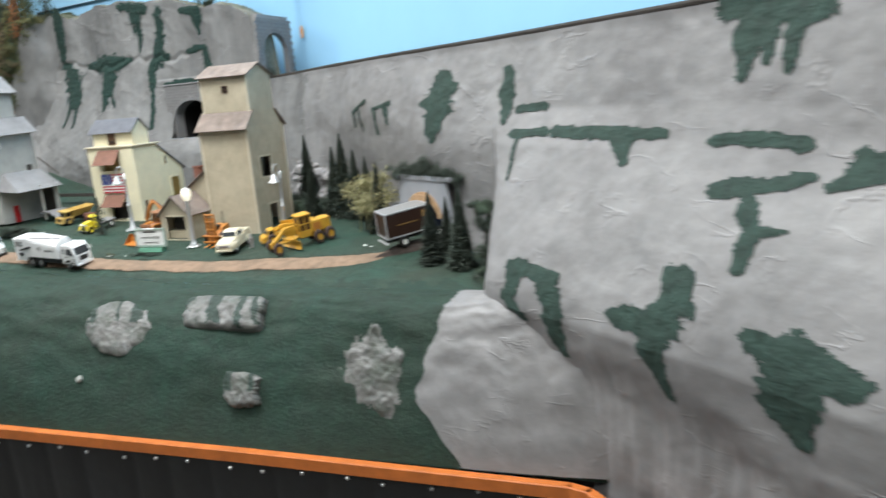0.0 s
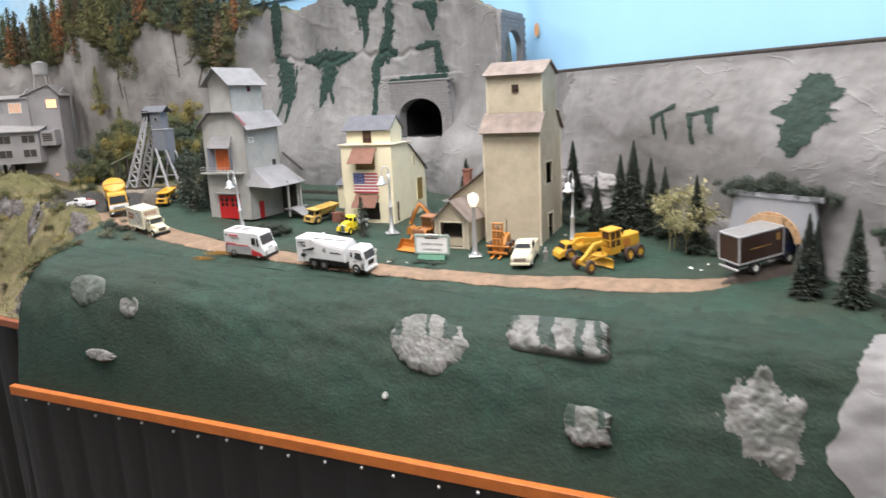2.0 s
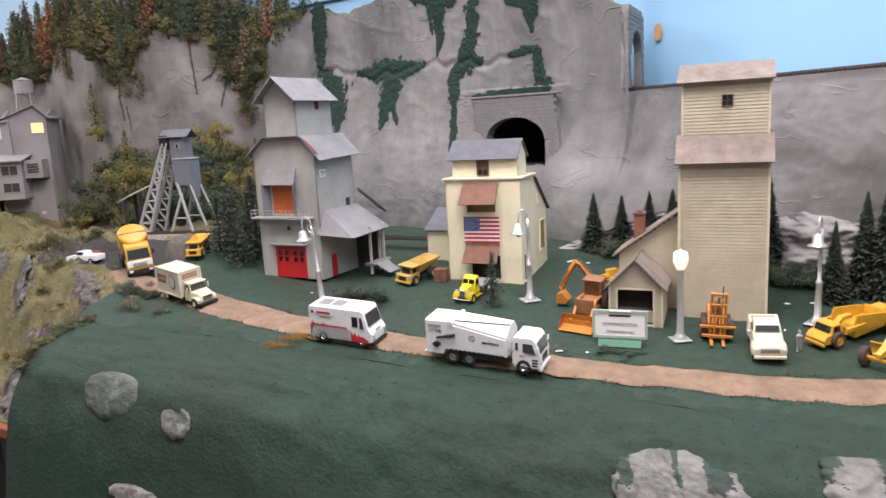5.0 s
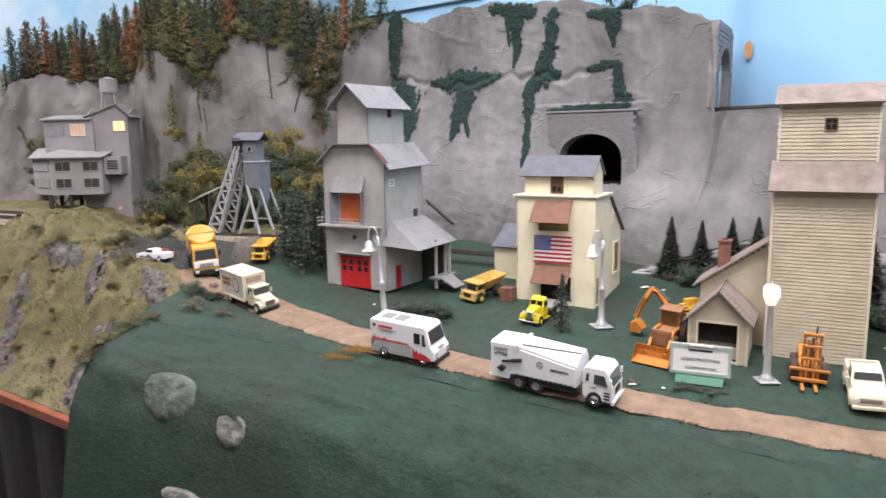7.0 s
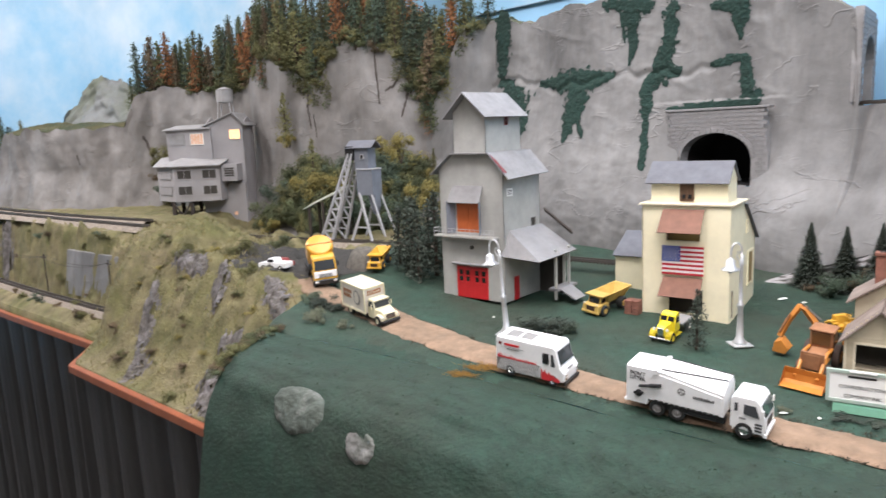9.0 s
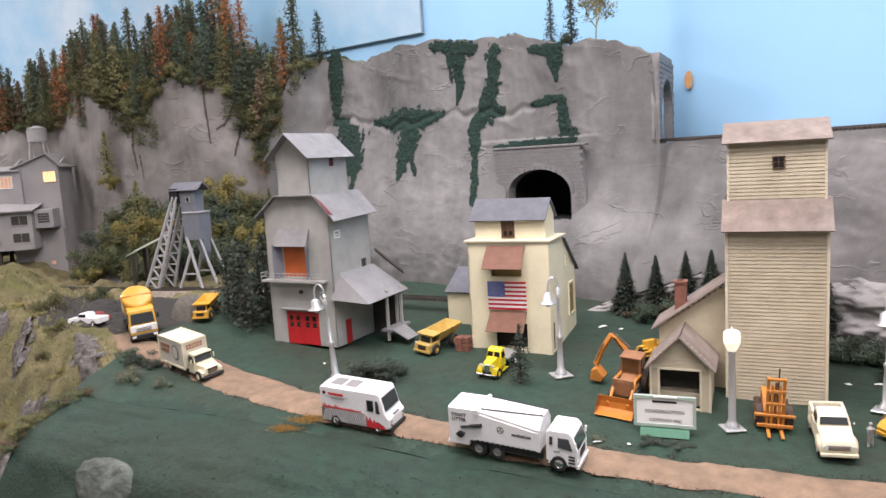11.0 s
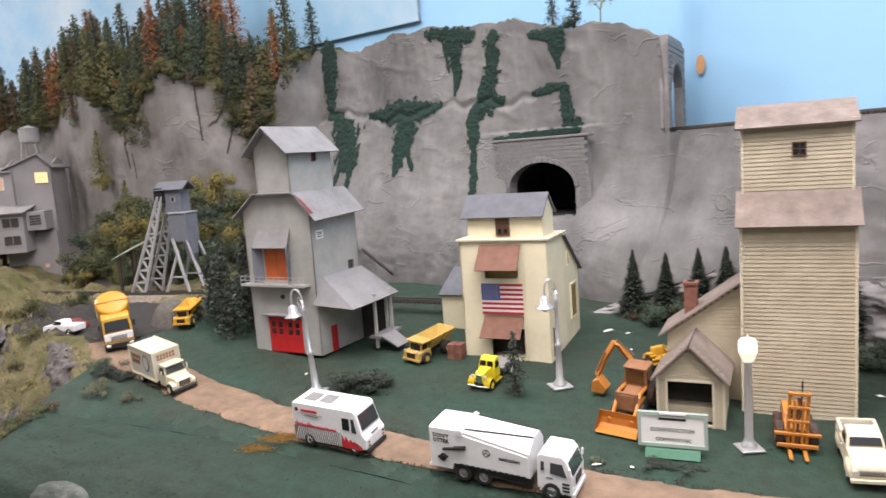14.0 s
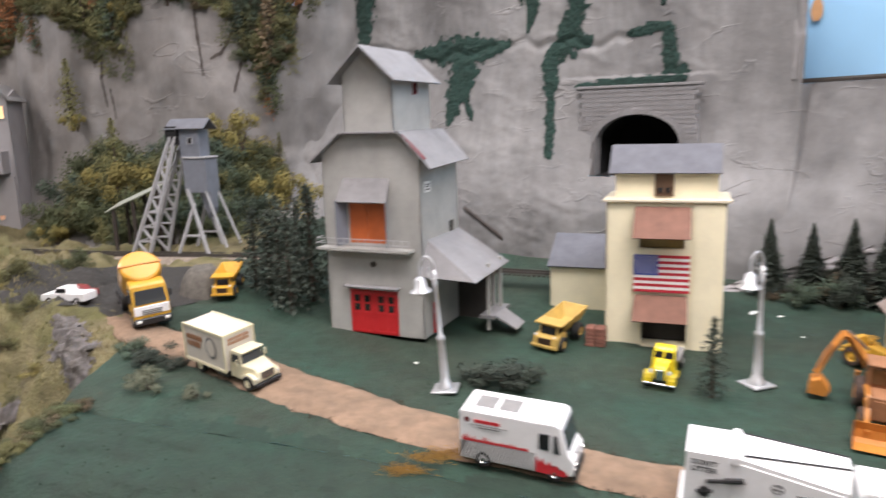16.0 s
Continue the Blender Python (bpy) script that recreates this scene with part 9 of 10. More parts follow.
# trees on top of the cliff
plant("cliff_tree", "narrow dark fir on top of the cliff", "tree", "conifer", "black", 0, -0.707, 2.262, 1.560, 0.110, 0.85, 0)
plant("cliff_tree", "narrow dark fir on top of the cliff", "tree", "conifer", "black", 1, -0.664, 2.256, 1.556, 0.155, 0.75, 70)
plant("cliff_bush", "small dark green bush on the cliff top", "bush", "shrub", "dark", 1, -0.785, 2.275, 1.584, 0.022, 1.2, 0)
plant("cliff_bush", "small dark green bush on the cliff top", "bush", "shrub", "dark", 2, -0.685, 2.252, 1.560, 0.040, 1.0, 0)


def twig_tree(name, label, x, y, z, h, mat_leaf, seed, forks=3):
    th = thing(name, label, "tree", pose(x, y, z))
    r2 = random.Random(seed)
    tips = []
    bm = bmesh.new()

    def grow(p, d, length, r, left):
        q = p + d * length
        cyl(bm, p, q, r, r * 0.6, 5, False)
        if left == 0:
            tips.append(q)
            return
        for _ in range(forks):
            nd = (d + Vector((r2.gauss(0, 0.55), r2.gauss(0, 0.55), r2.uniform(-0.1, 0.3)))).normalized()
            grow(q, nd, length * r2.uniform(0.55, 0.85), r * 0.6, left - 1)

    grow(Vector((0, 0, -0.004)), Vector((0.05, 0, 1)).normalized(), h * 0.32, h * 0.014, 3)
    part("branchwork", bm, M["twig"], th)
    vs, fs = [], []
    for t in tips:
        for _ in range(12):
            c = t + Vector((r2.gauss(0, 1), r2.gauss(0, 1), r2.gauss(0, 1))) * h * 0.05
            i = len(vs)
            for _ in range(3):
                vs.append(tuple(c + Vector((r2.gauss(0, 1), r2.gauss(0, 1), r2.gauss(0, 1))) * h * 0.016))
            fs.append((i, i + 1, i + 2))
    me = bpy.data.meshes.new("foliage")
    me.from_pydata(vs, [], fs)
    me.materials.append(mat_leaf)
    ob = new("foliage", me)
    ob.parent = th
    return th


M["twig"] = material("pale_olive_twig", (0.24, 0.22, 0.10), 0.9, vary=0.3, scale=120)
M["pale_leaf"] = material("pale_yellow_green_leaf", (0.34, 0.32, 0.17), 0.9, vary=0.4, scale=140)
M["tan_leaf"] = material("dry_tan_leaf", (0.20, 0.17, 0.08), 0.9, vary=0.4, scale=140)
twig_tree("twig_shrub", "pale yellow-green twiggy shrub by the rock wall", -0.118, 1.492, 1.02, 0.135, M["pale_leaf"], 3, 4)
twig_tree("twig_shrub", "pale yellow-green twiggy shrub by the rock wall", -0.142, 1.515, 1.02, 0.115, M["pale_leaf"], 5, 4)
for tx, ty, th_, sd in ((-0.100, 1.478, 0.10, 13), (-0.152, 1.500, 0.085, 14), (-0.128, 1.476, 0.075, 15)):
    twig_tree("twig_shrub", "pale yellow-green twiggy shrub by the rock wall", tx, ty, 1.02, th_, M["pale_leaf"], sd, 4)
twig_tree("dry_tree", "dry tan twiggy tree on the cliff top", -0.615, 2.235, 1.548, 0.150, M["tan_leaf"], 8, 4)


# ---- foliage strokes on the rock ----
def face_u(x):
    d = np.array(FACE)
    s = np.r_[0, np.cumsum(np.linalg.norm(np.diff(d[:, :2], axis=0), axis=1))]
    return float(np.interp(x, d[:, 0], s / s[-1]))


def creeper(name, label, strokes, at, out, mat, cell, thick, seed, ragged=0.35, category="creeper", group="creepers on the rock", grain=130):
    """A thin ragged skin over strokes of (x, z, width) on a rock face, with a lumpy top and closed rim."""
    segs = [s for stroke in strokes for s in zip(stroke, stroke[1:])]
    pts = [p for stroke in strokes for p in stroke]
    x0, x1 = min(p[0] - p[2] for p in pts), max(p[0] + p[2] for p in pts)
    z0, z1 = min(p[1] - p[2] for p in pts), max(p[1] + p[2] for p in pts)

    def depth(x, z):
        best = -1.0
        for (ax, az, aw), (bx, bz, bw) in segs:
            dx, dz = bx - ax, bz - az
            f = min(1.0, max(0.0, ((x - ax) * dx + (z - az) * dz) / (dx * dx + dz * dz + 1e-9)))
            w = (aw + (bw - aw) * f) * 0.5
            best = max(best, 1 - math.hypot(x - ax - dx * f, z - az - dz * f) / w)
        return best

    nx, nz = int((x1 - x0) / cell) + 1, int((z1 - z0) / cell) + 1
    index, vs, fs = {}, [], []

    def vert(i, j):
        if (i, j) not in index:
            x, z = x0 + i * cell, z0 + j * cell
            d = depth(x, z)
            h = thick * min(1.0, max(0.15, d * 2.2)) * (0.75 + 0.6 * fbm(x * grain, z * grain, seed, 3))
            index[(i, j)] = len(vs)
            vs.append(tuple(at(x + cell * 0.4 * fbm(x * 300, z * 300, 1, 1), z + cell * 0.4 * fbm(x * 300, z * 300, 9, 1)) + out * max(0.0004, h)))
        return index[(i, j)]

    for i in range(nx):
        for j in range(nz):
            x, z = x0 + (i + 0.5) * cell, z0 + (j + 0.5) * cell
            d = depth(x, z)
            if d > -0.6 and d + ragged * fbm(x * 70, z * 55, seed + 2, 4) > 0.05:
                fs.append((vert(i, j), vert(i + 1, j), vert(i + 1, j + 1), vert(i, j + 1)))
    me = bpy.data.meshes.new(name)
    me.from_pydata(vs, [], fs)
    me.materials.append(mat)
    me.update()
    return tagged(new(name, me), label, category, group)


FOUT = Vector((-0.46, -0.888, 0)).normalized()
ON_FACE = lambda x, z: face_at(face_u(x), z, 0.001)


def cliff_vine(seed, *strokes):
    return creeper("creeper", "dark green foam creeper hanging down the cliff", strokes, ON_FACE, FOUT, M["vine"], 0.0022, 0.0020, seed, 0.6)


cliff_vine(50, ((-1.263, 1.613, 0.045), (-1.269, 1.542, 0.05), (-1.274, 1.451, 0.026)), ((-1.259, 1.450, 0.03), (-1.223, 1.399, 0.085), (-1.208, 1.339, 0.07)), ((-1.229, 1.339, 0.022), (-1.245, 1.258, 0.010)), ((-1.195, 1.338, 0.026), (-1.196, 1.255, 0.010)))
cliff_vine(51, ((-1.146, 1.437, 0.014), (-1.078, 1.435, 0.05), (-1.018, 1.432, 0.06), (-0.959, 1.441, 0.016)), ((-1.033, 1.417, 0.065), (-1.046, 1.347, 0.045), (-1.059, 1.298, 0.012)), ((-1.029, 1.346, 0.02), (-1.014, 1.306, 0.008)))
cliff_vine(52, ((-0.978, 1.595, 0.022), (-0.933, 1.588, 0.035), (-0.885, 1.577, 0.034)), ((-0.923, 1.575, 0.045), (-0.916, 1.509, 0.026), (-0.924, 1.459, 0.006)), ((-0.943, 1.570, 0.012), (-0.936, 1.509, 0.006)))
cliff_vine(53, ((-0.834, 1.568, 0.030), (-0.841, 1.488, 0.032), (-0.857, 1.436, 0.05), (-0.881, 1.406, 0.030), (-0.875, 1.334, 0.018), (-0.867, 1.237, 0.014)), ((-0.847, 1.447, 0.02), (-0.821, 1.436, 0.02)))
cliff_vine(54, ((-0.748, 1.557, 0.016), (-0.705, 1.548, 0.038)), ((-0.705, 1.540, 0.035), (-0.703, 1.488, 0.008)))
cliff_vine(55, ((-0.752, 1.442, 0.014), (-0.717, 1.450, 0.024), (-0.695, 1.450, 0.020), (-0.692, 1.404, 0.024), (-0.679, 1.369, 0.034)), ((-0.832, 1.356, 0.010), (-0.754, 1.361, 0.022), (-0.670, 1.364, 0.018)))
WOUT = Vector((WALL_OUT.x, WALL_OUT.y, 0))
ON_WALL = lambda x, z: wall_at((x + 0.53) / WALL_DIR.x, z, 0.0008)

def wall_patch(seed, *strokes):
    return creeper("sponged_patch", "dark green sponged foliage patch on the pale wall", strokes, ON_WALL, WOUT, M["green_paint"], 0.0017, 0.0008, seed, 0.42)


wall_patch(80, ((-0.008, 1.294, 0.034), (-0.012, 1.252, 0.050), (-0.021, 1.208, 0.026), (-0.022, 1.192, 0.010)), ((-0.038, 1.255, 0.016), (0.006, 1.278, 0.024)))
wall_patch(81, ((0.086, 1.298, 0.016), (0.087, 1.261, 0.024), (0.090, 1.222, 0.008)))
wall_patch(82, ((0.106, 1.240, 0.010), (0.138, 1.243, 0.013)), ((0.107, 1.205, 0.012), (0.147, 1.208, 0.012)), ((0.114, 1.203, 0.006), (0.117, 1.143, 0.004)))
wall_patch(83, ((0.159, 1.209, 0.016), (0.203, 1.207, 0.018), (0.263, 1.207, 0.015)), ((0.227, 1.200, 0.022), (0.235, 1.173, 0.008)))
wall_patch(84, ((0.309, 1.337, 0.034), (0.356, 1.324, 0.034)), ((0.320, 1.321, 0.026), (0.318, 1.264, 0.008)), ((0.348, 1.305, 0.014), (0.348, 1.268, 0.006)), ((0.333, 1.316, 0.016), (0.333, 1.278, 0.006)))
wall_patch(85, ((0.306, 1.200, 0.013), (0.330, 1.203, 0.018), (0.363, 1.199, 0.014)))
wall_patch(86, ((0.317, 1.152, 0.020), (0.342, 1.158, 0.018), (0.373, 1.170, 0.009)), ((0.338, 1.150, 0.012), (0.347, 1.117, 0.016), (0.346, 1.080, 0.008)), ((0.347, 1.117, 0.016), (0.368, 1.121, 0.005)))
wall_patch(87, ((0.163, 1.032, 0.018), (0.160, 0.994, 0.016), (0.177, 0.970, 0.009)), ((0.164, 1.036, 0.022), (0.197, 1.032, 0.022), (0.207, 0.990, 0.024), (0.212, 0.933, 0.011)))
wall_patch(88, ((0.308, 1.063, 0.026), (0.309, 1.033, 0.028), (0.299, 1.010, 0.030)), ((0.274, 1.008, 0.028), (0.298, 1.000, 0.034), (0.297, 0.972, 0.020), (0.308, 0.928, 0.008)))
wall_patch(89, ((0.371, 1.019, 0.026), (0.393, 1.021, 0.036), (0.413, 1.010, 0.034)), ((0.395, 1.006, 0.044), (0.387, 0.970, 0.034), (0.398, 0.943, 0.018)))
wall_patch(90, ((0.386, 1.162, 0.010), (0.408, 1.183, 0.030), (0.425, 1.183, 0.030)))
wall_patch(91, ((-0.196, 1.246, 0.006), (-0.165, 1.267, 0.008)), ((-0.195, 1.245, 0.008), (-0.193, 1.216, 0.005)), ((-0.181, 1.253, 0.007), (-0.175, 1.205, 0.004)))
wall_patch(92, ((-0.143, 1.250, 0.006), (-0.110, 1.260, 0.010)), ((-0.142, 1.249, 0.007), (-0.138, 1.201, 0.005)), ((-0.119, 1.257, 0.012), (-0.114, 1.222, 0.006)))


LOUT = Vector((0.35, -0.93, 0)).normalized()
ON_LEFT = lambda x, z: left_at(left_u(x), z, 0.0006)
M["crack"] = material("dark_crack", (0.06, 0.05, 0.045), 0.95, vary=0.3, scale=100)


def crack(seed, *strokes):
    return creeper("crack", "thin dark crack in the brown-grey cliff", strokes, ON_LEFT, LOUT, M["crack"], 0.002, 0.0006, seed, 0.6, "crack", "cracks in the cliff")


crack(101, ((-1.665, 1.62, 0.010), (-1.66, 1.52, 0.007), (-1.652, 1.42, 0.005)))
crack(102, ((-1.57, 1.52, 0.008), (-1.60, 1.47, 0.008), (-1.63, 1.455, 0.005)))
crack(103, ((-1.56, 1.44, 0.008), (-1.58, 1.38, 0.006)))
crack(104, ((-1.96, 1.52, 0.009), (-1.945, 1.48, 0.007), (-1.955, 1.43, 0.008), (-1.945, 1.36, 0.006)), ((-1.93, 1.40, 0.006), (-1.92, 1.33, 0.004)))
crack(105, ((-2.09, 1.42, 0.007), (-2.08, 1.36, 0.005)))
crack(106, ((-2.78, 1.36, 0.010), (-2.75, 1.28, 0.012), (-2.72, 1.20, 0.010)))
crack(107, ((-3.05, 1.30, 0.012), (-3.04, 1.27, 0.008)))

# ---- rocks on the bank ----
def slope_s(x, z):
    lo, hi = 0.0, 1.0
    for _ in range(30):
        mid = (lo + hi) / 2
        lo, hi = (mid, hi) if slope_at(x, mid)[2] > z else (lo, mid)
    return (lo + hi) / 2


def rock_patch(name, label, x, z, w, h, high, seed, mat, ridges=5, square=2.0, s=None, rag=0.14, streaks=()):
    s = slope_s(x, z) if s is None else s
    c = Vector(slope_at(x, s))
    ex = (Vector(slope_at(x + 0.01, s)) - c).normalized()
    ez = (c - Vector(slope_at(x, min(1, s + 0.02)))).normalized()
    out = ex.cross(ez).normalized()
    if out.y > 0:
        out = -out
    rate = (Vector(slope_at(x, min(1, s + 0.02))) - Vector(slope_at(x, s - 0.02))).length / (min(1, s + 0.02) - s + 0.02)
    vs, fs = [], []
    rings, seg = 26, 110
    for j in range(rings + 1):
        f = j / rings
        for i in range(seg):
            a = 2 * math.pi * i / seg
            ca, sa = math.cos(a), math.sin(a)
            lim = 1 / (abs(ca) ** square + abs(sa) ** square) ** (1 / square)
            edge = lim * (1 + rag * fbm(ca * 2.2 + seed, sa * 2.2, seed, 5))
            px, pz = ca * f * edge * w / 2, sa * f * edge * h / 2
            cr = noise.ridged_multi_fractal(Vector((px * 11 * ridges + seed, pz * 11 * ridges, seed)), 0.9, 2.1, 4, 1.0, 2.0)
            lump = 0.70 + 0.30 * fbm(px * 9 * ridges + seed, pz * 9 * ridges, seed, 3) + 0.16 * cr
            k = 0.003 + high * (1 - f ** 10) * lump * (1.0 - 0.7 * pz / h)
            base = Vector(slope_at(x + px, min(1.0, max(0.0, s - pz / rate))))
            vs.append(tuple(base + out * (k if f < 0.99 else -0.004)))
    for j in range(rings):
        for i in range(seg):
            a, b = j * seg + i, j * seg + (i + 1) % seg
            fs.append((a, b, b + seg, a + seg))
    me = bpy.data.meshes.new(name)
    me.from_pydata(vs, [], fs)
    me.materials.append(mat)
    if streaks:
        # green paint run over the stone in upright bands
        me.materials.append(M["rock_paint"])
        for poly in me.polygons:
            q = poly.center
            f = (q.x - x) / w + 0.04 * fbm(q.z * 60, q.x * 30, seed)
            g = (q.z - c.z) / h + 0.12 * fbm(q.x * 40, q.z * 40, seed)
            if any(a0 < f < a1 and g > lo_ for a0, a1, lo_ in streaks):
                poly.material_index = 1
    return tagged(new(name, me), label, "rock", "rocks on the bank")


M["rock_fan"] = material("green_grey_plaster_rock", (0.155, 0.152, 0.146), 0.5, vary=0.35, scale=55, bump=0.0015, bump_scale=75, second=(0.080, 0.090, 0.076), mix_scale=30, mix_at=0.54, mix_soft=0.12)
M["rock_paint"] = material("dark_green_paint_on_rock", (0.022, 0.040, 0.031), 0.7, vary=0.2, scale=40, bump=0.001, bump_scale=90)
M["rock_dark"] = material("dark_green_grey_rock", (0.060, 0.074, 0.062), 0.7, vary=0.35, scale=40, bump=0.003, bump_scale=90, second=(0.14, 0.145, 0.135), mix_scale=34, mix_at=0.62, mix_soft=0.08)
rock_patch("rock_outcrop", "round fan-shaped grey plaster rock on the bank", -0.540, 0.92, 0.134, 0.098, 0.005, 3, M["rock_fan"], ridges=5, s=0.53, streaks=((0.18, 0.36, 0.05), (-0.46, -0.34, 0.0), (-0.05, 0.0, 0.1)))
rock_patch("rock_outcrop", "broad grey rock with green streaks on the bank", -0.339, 0.95, 0.150, 0.064, 0.010, 5, M["rock_fan"], ridges=3, s=0.39, square=9, rag=0.07, streaks=((-0.18, -0.02, -0.15), (0.18, 0.26, -0.35), (0.36, 0.43, -0.25), (-0.52, -0.40, 0.1)))
rock_patch("rock_outcrop", "small square grey rock low on the bank", -0.296, 0.846, 0.062, 0.054, 0.007, 9, M["rock_fan"], ridges=4, s=0.80, square=5, streaks=((-0.5, -0.28, 0.0), (0.2, 0.36, 0.05)))
def on_slope(x, z):
    f = slope_s(x, z)
    k = slope_bump(x, f)
    q = slope_at(x, f)
    return Vector((q[0], q[1] - 0.8 * k, q[2] + 0.6 * k))


creeper("rock_outcrop", "tall chipped pale rock near the grey wall", (((-0.076, 0.937, 0.022), (-0.078, 0.915, 0.048), (-0.080, 0.887, 0.092)), ((-0.108, 0.903, 0.030), (-0.080, 0.887, 0.092), (-0.071, 0.862, 0.060), (-0.067, 0.842, 0.036)), ((-0.052, 0.898, 0.04), (-0.045, 0.905, 0.028))), on_slope, Vector((0.0, -0.75, 0.66)), M["rock_fan"], 0.0022, 0.0055, 12, 0.3, "rock", "rocks on the bank", 34)
rock_patch("rock_outcrop", "dull green-grey boulder at the end of the bank", -1.254, 0.96, 0.098, 0.064, 0.0065, 15, M["rock_dark"], s=0.68, rag=0.06, ridges=3)
rock_patch("rock_outcrop", "small pale grey boulder at the end of the bank", -1.140, 0.95, 0.050, 0.046, 0.006, 17, M["rock_fan"], s=0.745, rag=0.08, ridges=4)
rock_patch("rock_outcrop", "flat pale stone low on the bank", -1.207, 0.845, 0.078, 0.022, 0.007, 19, M["rock_fan"], s=0.912)
rock_patch("rock_chip", "tiny pale chip on the bank", -0.606, 0.842, 0.010, 0.012, 0.004, 23, M["rock"], s=0.811)


def boulder(name, label, x, y, z, r, seed, mat, sx=1.0, sz=1.0):
    bm = bmesh.new()
    bmesh.ops.create_icosphere(bm, subdivisions=4, radius=1.0)
    for v in bm.verts:
        d = v.co.normalized()
        q = noise.ridged_multi_fractal(d * 2.4 + Vector((seed, 0, 0)), 0.9, 2.0, 4, 1.0, 2.0)
        k = r * (0.66 + 0.28 * fbm(d.x * 1.6 + seed, d.y * 1.6, d.z * 1.6) + 0.16 * (q - 0.8))
        v.co = Vector((d.x * k * sx, d.y * k, d.z * k * sz))
    ob = tagged(part(name, bm, mat, smooth=True), label, "rock", "rocks in the grass")
    ob.location = (x, y, z)
    return ob


M["vein_rock"] = material("white_veined_rock", (0.175, 0.163, 0.163), 0.85, vary=0.4, scale=60, bump=0.006, bump_scale=90, second=(0.09, 0.08, 0.07), mix_scale=45, mix_at=0.48)
BANK_OUT = Vector((-0.15, -0.62, 0.77))


def bank_rock(seed, *strokes):
    at = lambda x, y: Vector((x, y, left_z(x, y) - 0.001))
    return creeper("grass_rock", "grey crumpled rock face showing through the grassy bank", strokes, at, BANK_OUT, M["vein_rock"], 0.0032, 0.011, seed, 0.75, "rock", "rocks in the grass", 55)


bank_rock(31, ((-1.897, 1.825, 0.02), (-1.885, 1.785, 0.05), (-1.872, 1.760, 0.04)), ((-1.866, 1.735, 0.02), (-1.850, 1.705, 0.06)))
bank_rock(32, ((-1.690, 1.810, 0.05), (-1.676, 1.780, 0.048), (-1.662, 1.752, 0.02)))
bank_rock(33, ((-1.535, 1.765, 0.03), (-1.500, 1.725, 0.048), (-1.470, 1.695, 0.035)))
bank_rock(34, ((-1.605, 1.640, 0.04), (-1.580, 1.615, 0.07), (-1.555, 1.590, 0.045)))
bank_rock(35, ((-1.845, 1.862, 0.03), (-1.800, 1.850, 0.045), (-1.760, 1.832, 0.025)))
bank_rock(36, ((-1.610, 1.697, 0.02), (-1.585, 1.692, 0.03), (-1.560, 1.682, 0.02)))
for i, cx in enumerate((-3.24, -3.12, -3.0)):
    fy = front_left(cx)
    bank_rock(50 + i, ((cx - 0.03, fy + 0.150, 0.05), (cx, fy + 0.130, 0.07), (cx + 0.02, fy + 0.105, 0.05)))
# moss where the green bank meets the grass
for i in range(46):
    f = 0.66 * i / 46
    q = slope_at(-1.395 - 0.055 * f, f)
    leaf = rg.choices(("olive", "brown", "green"), (45, 25, 30))[0]
    plant("moss_clump", f"{WORDS[leaf]} moss clump on the seam of the green bank", "moss", "shrub", leaf, rg.randrange(3), q[0] - 0.004 + rg.gauss(0, 0.006), q[1] + rg.uniform(0.0, 0.02), q[2] - 0.006, rg.uniform(0.010, 0.02), 1.7, rg.uniform(0, 360), "moss on the bank")
# moss on the bank
for i, (x, y) in enumerate(((-1.603, 1.77), (-1.80, 1.806), (-1.545, 1.717), (-1.673, 1.683), (-1.883, 1.84), (-1.958, 1.858), (-1.526, 1.648), (-1.90, 1.892), (-1.722, 1.882), (-1.792, 1.875), (-1.75, 1.75), (-1.99, 1.80), (-1.93, 1.74), (-1.70, 1.62), (-1.80, 1.70))):
    for _ in range(3):
        px, py = x + rg.gauss(0, 0.014), y + rg.gauss(0, 0.012)
        leaf = rg.choices(("olive", "gold", "brown"), (60, 15, 25))[0]
        plant("moss_clump", f"{WORDS[leaf]} moss clump on the grassy bank", "moss", "shrub", leaf, rg.randrange(3), px, py, left_z(px, py) - 0.005, rg.uniform(0.010, 0.02), 1.9, rg.uniform(0, 360), "moss on the bank")
# dry grass tufts on the left bank
vs, fs = [], []
r3 = random.Random(5)
for _ in range(9000):
    x = r3.uniform(-2.3, -1.42)
    y = front_left(x) + r3.random() ** 0.8 * 0.42
    if y > 1.72 + 0.4 * (-1.4 - x) and x > -1.62:
        continue
    z = left_z(x, y)
    a, h = r3.uniform(0, 6.28), r3.uniform(0.004, 0.011)
    w = 0.0012
    i = len(vs)
    lean = Vector((r3.gauss(0, 0.4), r3.gauss(0, 0.4), 1)).normalized() * h
    vs.extend(((x + w * math.cos(a), y + w * math.sin(a), z - 0.001), (x - w * math.cos(a), y - w * math.sin(a), z - 0.001), (x + lean.x, y + lean.y, z + lean.z)))
    fs.append((i, i + 1, i + 2))
me = bpy.data.meshes.new("dry_grass")
me.from_pydata(vs, [], fs)
M["straw"] = material("dry_straw", (0.27, 0.225, 0.115), 0.9, vary=0.35, scale=30, second=(0.12, 0.12, 0.04), mix_scale=12)
me.materials.append(M["straw"])
tagged(new("dry_grass", me), "short dry tan grass tufts on the bank", "grass", kind="stuff")

